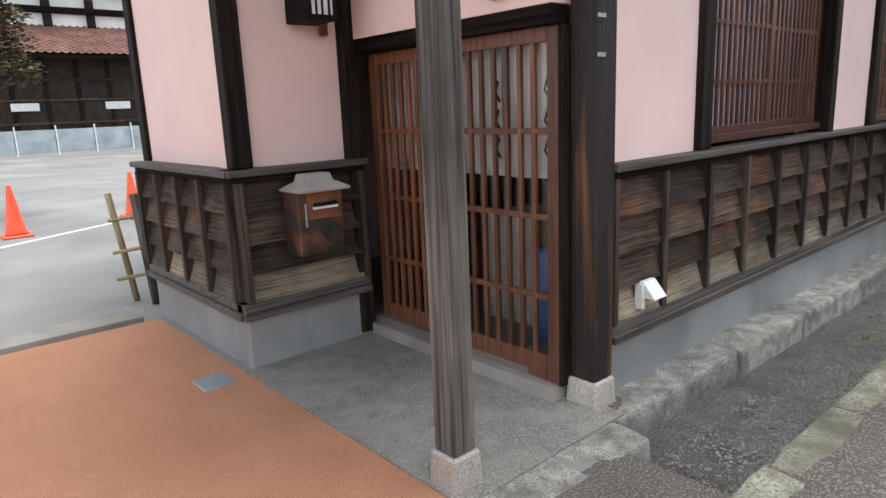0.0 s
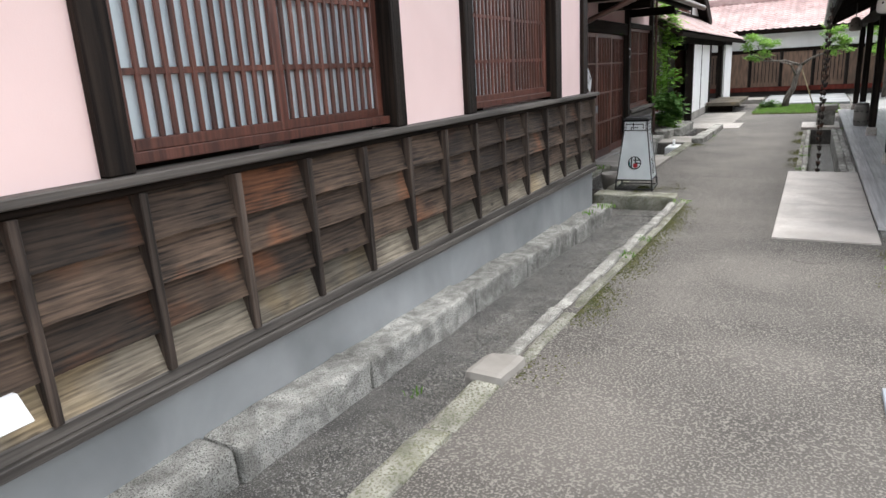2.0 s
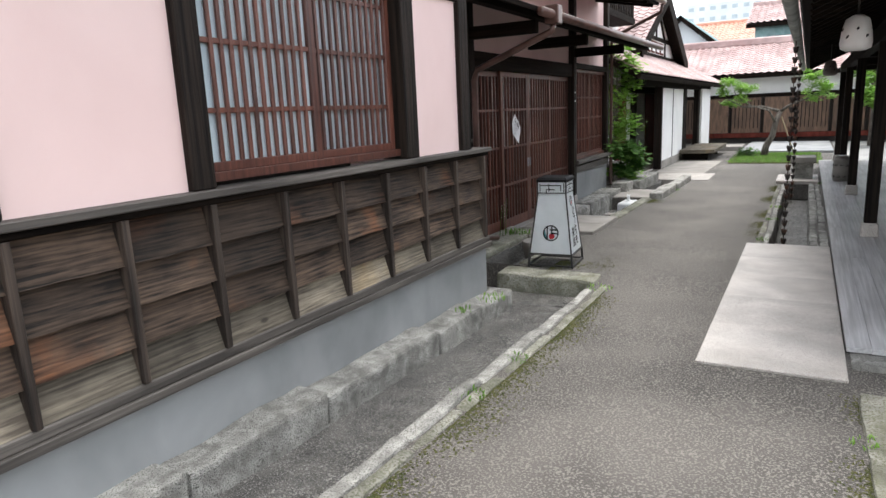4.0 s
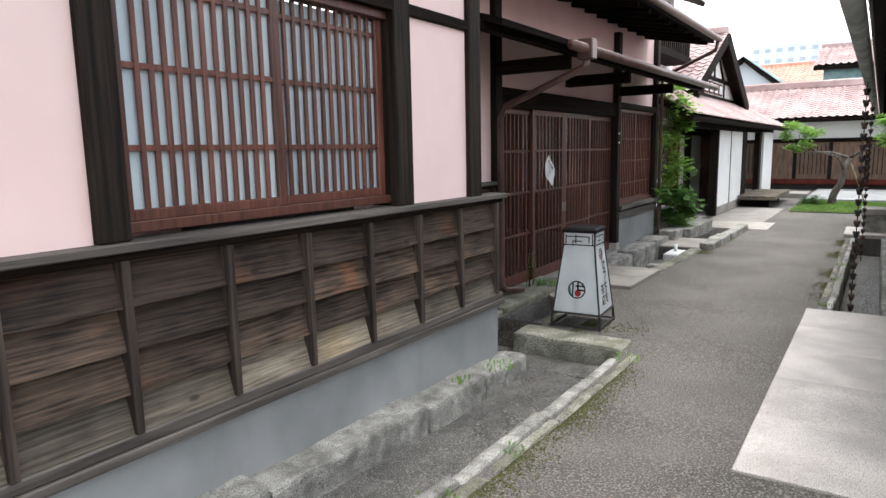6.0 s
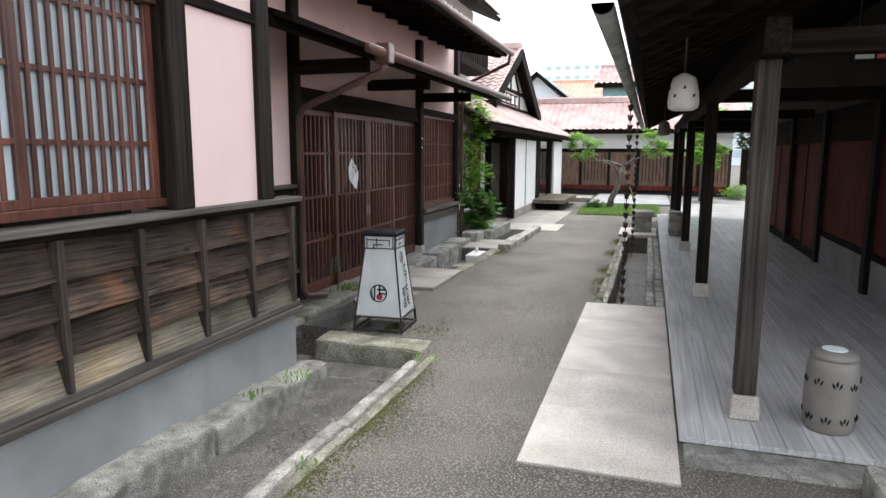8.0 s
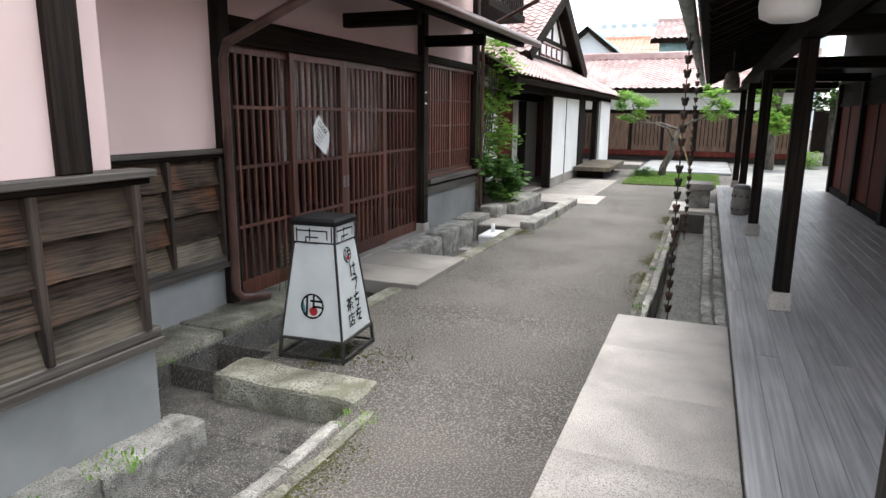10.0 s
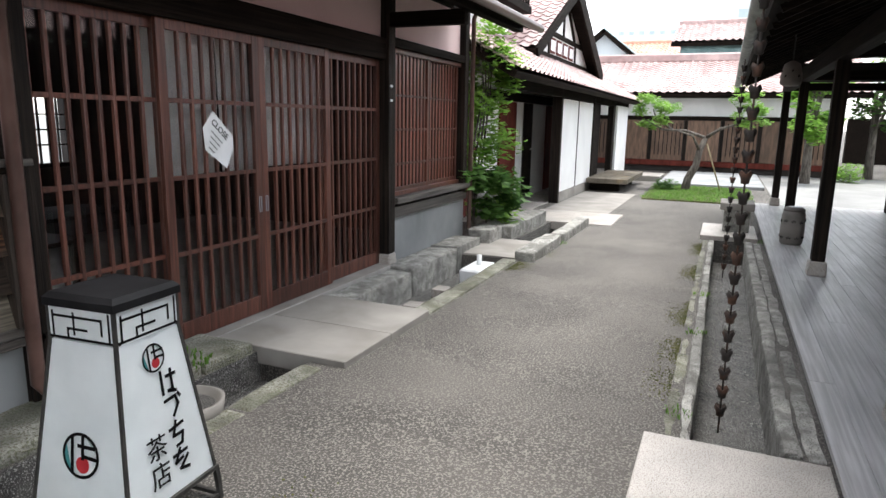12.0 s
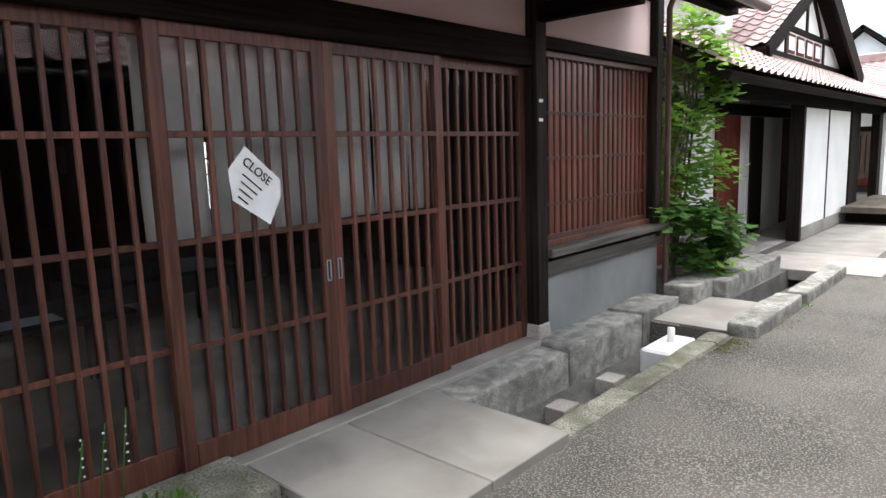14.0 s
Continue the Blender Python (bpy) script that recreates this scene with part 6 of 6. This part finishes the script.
cone(1.40, 10.75)
cone(3.15, 11.3)
bf = thing("bamboo_fence", (1.55, 5.75, 0), "short fence of old bamboo poles", "fence")
pipe("pole", M_BAMBOO, bf, [(1.55, 5.85, -0.02), (1.45, 5.90, 0.92)], 0.028, 8)
pipe("pole", M_POST, bf, [(1.64, 5.62, -0.02), (1.57, 5.60, 0.92)], 0.038, 8, "dark weathered stake")
for z in (0.22, 0.45, 0.72):
    pipe("cross_rail", M_BAMBOO, bf, [(1.40, 5.80, z - 0.02), (1.90, 5.62, z + 0.03)], 0.016, 8)
lump("road_kerb", M_CONC, -8, 1.4, 5.18, 5.50, -0.1, 0.012, "worn grey concrete strip at the street edge", "kerb", 0.006, kind="structure")

# ---- drain details ----
for x in (14.55, 15.05, 15.75):
    lump("small_block", M_SLAB, x, x + 0.20, 2.14, 2.30, -0.49, -0.36, "pale square stone block standing in the drain", "stone block", 0.012)
tapb = thing("drain_tap", (16.6, 2.05, -0.46), "white basin and standpipe in the drain", "tap")
part("basin", block(16.3, 16.85, 1.94, 2.2, -0.46, -0.24, 0.02), M_ALU, tapb)
pipe("standpipe", M_ALU, tapb, [(16.62, 2.07, -0.24), (16.62, 2.07, -0.12)], 0.03, 10)
bw = thing("planter_bowl", (12.12, 2.16, -0.43), "pale grey round ceramic bowl with soil", "bowl")
bm = bmesh.new()
lathe(bm, 12.12, 2.16, [(0.12, -0.42), (0.17, -0.36), (0.195, -0.20), (0.205, -0.13), (0.180, -0.13), (0.168, -0.17)], 28)
part("bowl", bm, M_STOOLC, bw, "", True)
bm = bmesh.new()
lathe(bm, 12.12, 2.16, [(0.165, -0.18), (0.150, -0.164)], 20)
part("soil", bm, M_BED, bw)
for a, b_, c0, c1, m in ((17.25, 18.5, 1.78, 2.75, M_CONC), (20.8, 22.3, 1.35, 2.82, M_SLAB)):
    lump("crossing_slab", m, a, b_, c0 - 0.15, c1, level(a) - 0.13, level(a) + 0.015, "flat stone slab bridging the drain", "slab", 0.01)
lump("edge_block", M_STONE, 18.55, 20.6, 2.28, 2.85, -0.55, -0.08, "long raised granite edging block", "stone", 0.03, 0.015)
lump("edge_block", M_STONE, 18.8, 20.7, 1.55, 1.76, -0.5, -0.16, "low granite edging block", "stone", 0.03, 0.012)
lump("standing_stone", M_STONE, 19.6, 20.2, 2.95, 3.4, -0.4, 0.22, "squared granite block beside the shrub", "stone", 0.04, 0.02)
lump("planter_wall", M_STONE, 18.0, 18.55, 2.42, 2.75, -0.5, -0.06, "rough stone under the shrub", "stone", 0.03, 0.015)


# ---- plants ----
def leaf_cloud(name, clumps, count, size, material, parent, seed, flat=0.6, droop=0.3):
    """Many small bent leaves round clump centres (x, y, z, radius)."""
    rnd = random.Random(seed)
    base = root_place(parent)
    vs, fs = [], []
    weights = [c[3] ** 2 for c in clumps]
    for cx, cy, cz, r in rnd.choices(clumps, weights, k=count):
        d = Vector((rnd.gauss(0, 1), rnd.gauss(0, 1), rnd.gauss(0, 1))).normalized() * r * rnd.random() ** 0.45
        p = Vector((cx + d.x, cy + d.y, cz + d.z * flat)) - base
        a = rnd.uniform(0, 6.283)
        l = size * rnd.uniform(0.6, 1.3)
        f = Vector((math.cos(a), math.sin(a), rnd.uniform(-droop - 0.3, 0.3))).normalized()
        s = f.cross(Vector((rnd.uniform(-0.4, 0.4), rnd.uniform(-0.4, 0.4), 1))).normalized() * l * 0.32
        n = f.cross(s).normalized() * l * 0.10
        i = len(vs)
        vs += [tuple(p), tuple(p + f * l * 0.45 + s + n), tuple(p + f * l), tuple(p + f * l * 0.45 - s + n)]
        fs += [(i, i + 1, i + 2), (i, i + 2, i + 3)]
    me = bpy.data.meshes.new(name)
    me.from_pydata(vs, [], fs)
    me.materials.append(material)
    ob = new(name, me)
    ob.parent = parent
    ob["kind"] = "stuff"
    return ob


def plant(name, x, y, z, label, category, stems, clumps, count, size, mat, seed, flat=0.6, group=""):
    root = thing(name, (x, y, z), label, category, group)
    for pts, r0, r1 in stems:
        n = len(pts)
        pipe("stem" if r0 < 0.04 else "trunk", M_BARK, root, pts, [r0 + (r1 - r0) * i / (n - 1) for i in range(n)], 8)
    leaf_cloud("foliage", clumps, count, size, mat, root, seed, flat)
    return root


rnd = random.Random(3)
sx, sy = 18.75, 2.95
stems = [([(sx + 0.1 * k, sy + 0.05 * k, -0.1), (sx + 0.16 * k, sy, 0.9), (sx + 0.1 * k + 0.1, sy - 0.1, 1.9), (sx + 0.2 * k, sy - 0.1, 2.6)], 0.022, 0.006) for k in range(-1, 3)]
clumps = [(sx + rnd.uniform(-0.35, 0.65), sy + rnd.uniform(-0.4, 0.3), rnd.uniform(0.0, 2.75), rnd.uniform(0.16, 0.36)) for _ in range(34)]
plant("tall_shrub", sx, sy, -0.1, "tall fresh-green leafy shrub at the shop corner", "shrub", stems, clumps, 3000, 0.12, M_LEAF, 5, 0.9)
clumps = [(sx - 0.05 + rnd.uniform(-0.4, 0.7), sy - 0.25 + rnd.uniform(-0.25, 0.25), rnd.uniform(-0.05, 0.75), rnd.uniform(0.15, 0.28)) for _ in range(16)]
plant("low_shrub", sx, sy - 0.25, -0.1, "broad-leaved low green shrub by the kerb", "shrub", [([(sx, sy - 0.2, -0.1), (sx, sy - 0.2, 0.5)], 0.015, 0.006)], clumps, 1300, 0.15, M_LEAF2, 6, 0.8)

tx, ty, tz = 28.4, 0.42, -0.34
trunk = [([(tx, ty, tz), (tx + 0.02, ty - 0.05, 0.0), (tx + 0.1, ty - 0.22, 0.35), (tx + 0.05, ty - 0.28, 0.75), (tx + 0.1, ty - 0.40, 1.1)], 0.115, 0.07),
         ([(tx + 0.1, ty - 0.40, 1.1), (tx, ty + 0.1, 1.28), (tx - 0.1, ty + 0.7, 1.30), (tx - 0.1, ty + 1.15, 1.55)], 0.05, 0.012),
         ([(tx + 0.1, ty - 0.40, 1.1), (tx, ty - 0.75, 1.35), (tx + 0.1, ty - 1.2, 1.5), (tx, ty - 1.6, 1.75)], 0.05, 0.012),
         ([(tx + 0.05, ty - 0.28, 0.75), (tx - 0.3, ty - 0.1, 1.15), (tx - 0.5, ty + 0.35, 1.3)], 0.045, 0.012),
         ([(tx, ty + 0.4, 1.28), (tx + 0.1, ty + 0.9, 1.6), (tx, ty + 1.0, 1.85)], 0.03, 0.01)]
clumps = [(tx + rnd.uniform(-0.5, 0.4), ty + 0.75 + rnd.uniform(-0.25, 0.65), 1.75 + rnd.uniform(-0.35, 0.45), rnd.uniform(0.14, 0.26)) for _ in range(13)]
clumps += [(tx + rnd.uniform(-0.4, 0.4), ty - 1.35 + rnd.uniform(-0.5, 0.35), 1.85 + rnd.uniform(-0.4, 0.6), rnd.uniform(0.14, 0.26)) for _ in range(14)]
plant("pruned_tree", tx, ty, tz, "old pruned garden tree with a bent grey trunk", "tree", trunk, clumps, 2600, 0.11, M_LEAF, 11, 0.6)
pipe("prop_pole", M_BAMBOO, plant("round_bush", tx - 0.3, ty + 0.5, tz, "small round green bush on the lawn", "bush", [([(tx - 0.3, ty + 0.5, tz), (tx - 0.3, ty + 0.5, 0.0)], 0.02, 0.01)], [(tx - 0.3, ty + 0.38, -0.2, 0.28), (tx - 0.2, ty + 0.62, -0.2, 0.24)], 700, 0.08, M_LEAF2, 12, 0.8), [(tx + 0.2, ty - 0.9, -0.34), (tx + 0.08, ty - 0.45, 0.95)], 0.02, 6)


def big_tree(x, y, h, r, seed, mat, n=2400):
    rr = random.Random(seed)
    st = [([(x, y, -0.4), (x + 0.1, y, h * 0.3), (x - 0.1, y + 0.1, h * 0.6), (x, y, h * 0.9)], 0.16, 0.03)]
    cl = []
    for _ in range(9):
        a, t = rr.uniform(0, 6.28), rr.uniform(0.3, 1.0)
        q = (x + r * t * math.cos(a), y + r * t * math.sin(a), h * rr.uniform(0.45, 0.98))
        st.append(([(x, y, h * rr.uniform(0.3, 0.6)), ((x + q[0]) / 2, (y + q[1]) / 2, q[2] - 0.3), q], 0.06, 0.012))
        cl.append((*q, r * rr.uniform(0.3, 0.5)))
        cl.append((q[0] + rr.uniform(-0.5, 0.5), q[1] + rr.uniform(-0.5, 0.5), q[2] + rr.uniform(-0.6, 0.2), r * rr.uniform(0.2, 0.4)))
    return plant("garden_tree", x, y, -0.4, "leafy green garden tree beyond the verandah", "tree", st, cl, n, 0.22, mat, seed, 0.7, "garden trees")


for i, (x, y, h, r) in enumerate(((33.0, -2.9, 3.2, 1.0), (36.5, -5.2, 4.2, 1.4), (41, -7.5, 5.2, 1.9), (34, -7.2, 4.0, 1.3), (45, -11, 6, 2.4), (39, -11.5, 5, 2.0))):
    big_tree(x, y, h, r, 40 + i, M_LEAF2 if i % 2 else M_LEAF)
for i, (x, y) in enumerate(((35.2, -6.4), (37.5, -8.8), (34.2, -4.3))):
    plant("round_bush", x, y, -0.35, "low green garden bush", "bush", [([(x, y, -0.36), (x, y, 0.1)], 0.02, 0.01)], [(x, y, 0.0, 0.45), (x + 0.4, y + 0.3, -0.1, 0.35)], 700, 0.12, M_LEAF if i else M_GRASS, 60 + i, 0.8)
lump("garden_wall", M_DARKX, 47.5, 47.9, -30, -6, -0.45, 1.9, "dark board wall behind the garden trees", "wall", 0.01, kind="structure")
flat_patch("yard_gravel", M_STREET, 24.6, 36, -14, -1.7, 0.006, "pale gravel yard beyond the verandah", "ground")
plant("street_maple", -0.6, 13.4, 0, "dark russet maple branches over the street", "tree", [([(-0.6, 13.4, 0), (-0.5, 13.3, 1.6), (0.3, 13.2, 2.5), (1.4, 13.2, 2.9), (2.2, 13.2, 2.7)], 0.12, 0.015)],
      [(1.15 + rnd.uniform(-1.3, 1.25), 13.2 + rnd.uniform(-0.5, 0.5), 2.75 + rnd.uniform(-0.45, 0.85), rnd.uniform(0.18, 0.4)) for _ in range(26)], 4200, 0.11, M_MAPLE, 21, 0.7)


def tufts(name, spots, per, height, mat, label, seed, category="grass"):
    """Grass blades round the given spots (x, y, z, radius)."""
    rr = random.Random(seed)
    vs, fs = [], []
    for x, y, z, r in spots:
        for _ in range(per):
            a, q = rr.uniform(0, 6.28), r * math.sqrt(rr.random())
            p = Vector((x + q * math.cos(a), y + q * math.sin(a), z - 0.005))
            h = height * rr.uniform(0.5, 1.2)
            b = rr.uniform(0, 6.28)
            o = Vector((math.cos(b), math.sin(b), 0)) * h * rr.uniform(0.2, 0.8)
            w = Vector((-math.sin(b), math.cos(b), 0)) * h * 0.09
            i = len(vs)
            up = Vector((0, 0, h))
            vs += [tuple(p - w), tuple(p + w), tuple(p + o * 0.4 + up * 0.6 + w * 1.4), tuple(p + o * 0.4 + up * 0.6 - w * 1.4), tuple(p + o + up * 0.85)]
            fs += [(i, i + 1, i + 2, i + 3), (i + 3, i + 2, i + 4)]
    me = bpy.data.meshes.new(name)
    me.from_pydata(vs, [], fs)
    me.materials.append(mat)
    return tagged(new(name, me), label, category, "", "stuff")


lawn = flat_patch("lawn", M_MOSS, 25.6, 29.5, -1.2, 1.25, 0.03, "small bright green lawn under the pruned tree", "lawn")
tufts("lawn_grass", [(25.75 + 0.25 * i, -1.0 + 0.26 * j, level(27) + 0.03, 0.24) for i in range(15) for j in range(9)], 55, 0.055, M_GRASS, "short bright green grass blades of the lawn", 1)
for k, (x, y, r, n) in enumerate(((10.35, 0.87, 0.13, 36), (8.3, 0.88, 0.10, 40), (7.6, 0.90, 0.12, 50), (9.35, 1.55, 0.14, 60), (8.95, 1.60, 0.08, 30), (12.55, 2.62, 0.18, 70), (10.6, 2.5, 0.12, 30), (18.65, 1.62, 0.14, 50), (20.3, -1.2, 0.2, 60), (7.9, -1.12, 0.07, 30), (6.9, -1.14, 0.08, 40), (6.2, -1.16, 0.06, 30), (1.68, 5.45, 0.2, 90), (13.3, -0.38, 0.08, 25), (15.0, -0.40, 0.08, 25), (16.4, -0.40, 0.08, 25), (4.6, 1.2, 0.05, 16))):
    z = level(x) if not (y > 1.5 and x < 10) else -0.08
    if 12 < x < 13:
        z = -0.14
    tufts("weed_tuft", [(x, y, z + 0.01, r)], n, 0.04 if n < 65 else 0.06, M_GRASS if k % 3 else M_LEAF, "green weeds growing at the stone edge", 100 + k, "weed")
fl = thing("flower_stalk", (12.3, 2.75, -0.14), "thin stalks with small pale flowers by the door", "plant")
for k in range(3):
    x = 12.25 + 0.09 * k
    pipe("stalk", M_LEAF2, fl, [(x, 2.75, -0.14), (x + 0.02, 2.74, 0.1), (x + 0.05, 2.73, 0.28 + 0.04 * k)], 0.004, 5)
    for q in range(5):
        bm = bmesh.new()
        bmesh.ops.create_icosphere(bm, subdivisions=1, radius=0.006, matrix=Matrix.Translation((x + 0.04, 2.73 + 0.006 * (q % 2), 0.12 + 0.04 * q)))
        part("blossom", bm, M_CERAMW, fl)


def moss_patch(x0, x1, y0, y1, seed, lift=0.006):
    """Irregular low moss cushions."""
    rr = random.Random(seed)
    vs, fs = [], []
    for _ in range(int((x1 - x0) * abs(y1 - y0) * 9000) + 10):
        f = rr.random() ** 2.0
        cx, cy = rr.uniform(x0, x1), y0 + (y1 - y0) * f
        keep = (0.30 + noise.noise(Vector((cx * 1.7, cy * 1.7, seed)))) * (1.0 - f) * min(1.0, (cx - x0) * 2, (x1 - cx) * 2)
        if rr.random() > keep * 1.2:
            continue
        r = rr.uniform(0.003, 0.009)
        z = level(cx) + lift * 0.2
        i = len(vs)
        k = 7
        vs += [(cx + r * rr.uniform(0.7, 1.2) * math.cos(6.283 * q / k), cy + r * rr.uniform(0.7, 1.2) * math.sin(6.283 * q / k), z) for q in range(k)]
        vs.append((cx, cy, z + lift * rr.uniform(0.6, 1.3)))
        fs += [(i + q, i + (q + 1) % k, i + k) for q in range(k)]
    me = bpy.data.meshes.new("moss")
    me.from_pydata(vs, [], fs)
    me.materials.append(M_MOSS)
    return tagged(new("moss", me), "yellow-green moss along the lane edge", "moss", "", "stuff")


moss_patch(4.9, 10.3, 0.80, 0.52, 1)
moss_patch(10.85, 11.9, 1.6, 0.9, 2, 0.010)
moss_patch(13.0, 20.0, -0.30, -0.10, 3)
moss_patch(16.4, 18.6, 1.72, 1.35, 4)
moss_patch(5.0, 8.6, -1.12, -0.95, 5)


# loose pebbles in the drains
def pebbles(x0, x1, y0, y1, z, n, seed, mat):
    rr = random.Random(seed)
    vs, fs = [], []
    for _ in range(n):
        x, y = rr.uniform(x0, x1), rr.uniform(y0, y1)
        r = rr.uniform(0.004, 0.012)
        c = Vector((x, y, z(x) + r * 0.25))
        i = len(vs)
        for d in ((1, 0, 0), (0, 1, 0), (-1, 0, 0), (0, -1, 0), (0, 0, 0.7), (0, 0, -0.5)):
            vs.append(tuple(c + Vector(d) * r * rr.uniform(0.7, 1.3)))
        for q in range(4):
            fs += [(i + q, i + (q + 1) % 4, i + 4), (i + (q + 1) % 4, i + q, i + 5)]
    me = bpy.data.meshes.new("pebbles")
    me.from_pydata(vs, [], fs)
    me.materials.append(mat)
    return tagged(new("pebbles", me), "pale loose pebbles in the drain bed", "pebbles", "", "stuff")


pebbles(2.4, 10.1, 1.0, 1.46, lambda x: level(x) - 0.16, 5200, 1, M_STONE)
pebbles(13.1, 20, -0.92, -0.48, lambda x: level(x) - 0.34, 1500, 2, M_STONE)
pebbles(10.0, 13.0, 2.03, 2.43, lambda x: level(x) - 0.2, 700, 3, M_STONE)
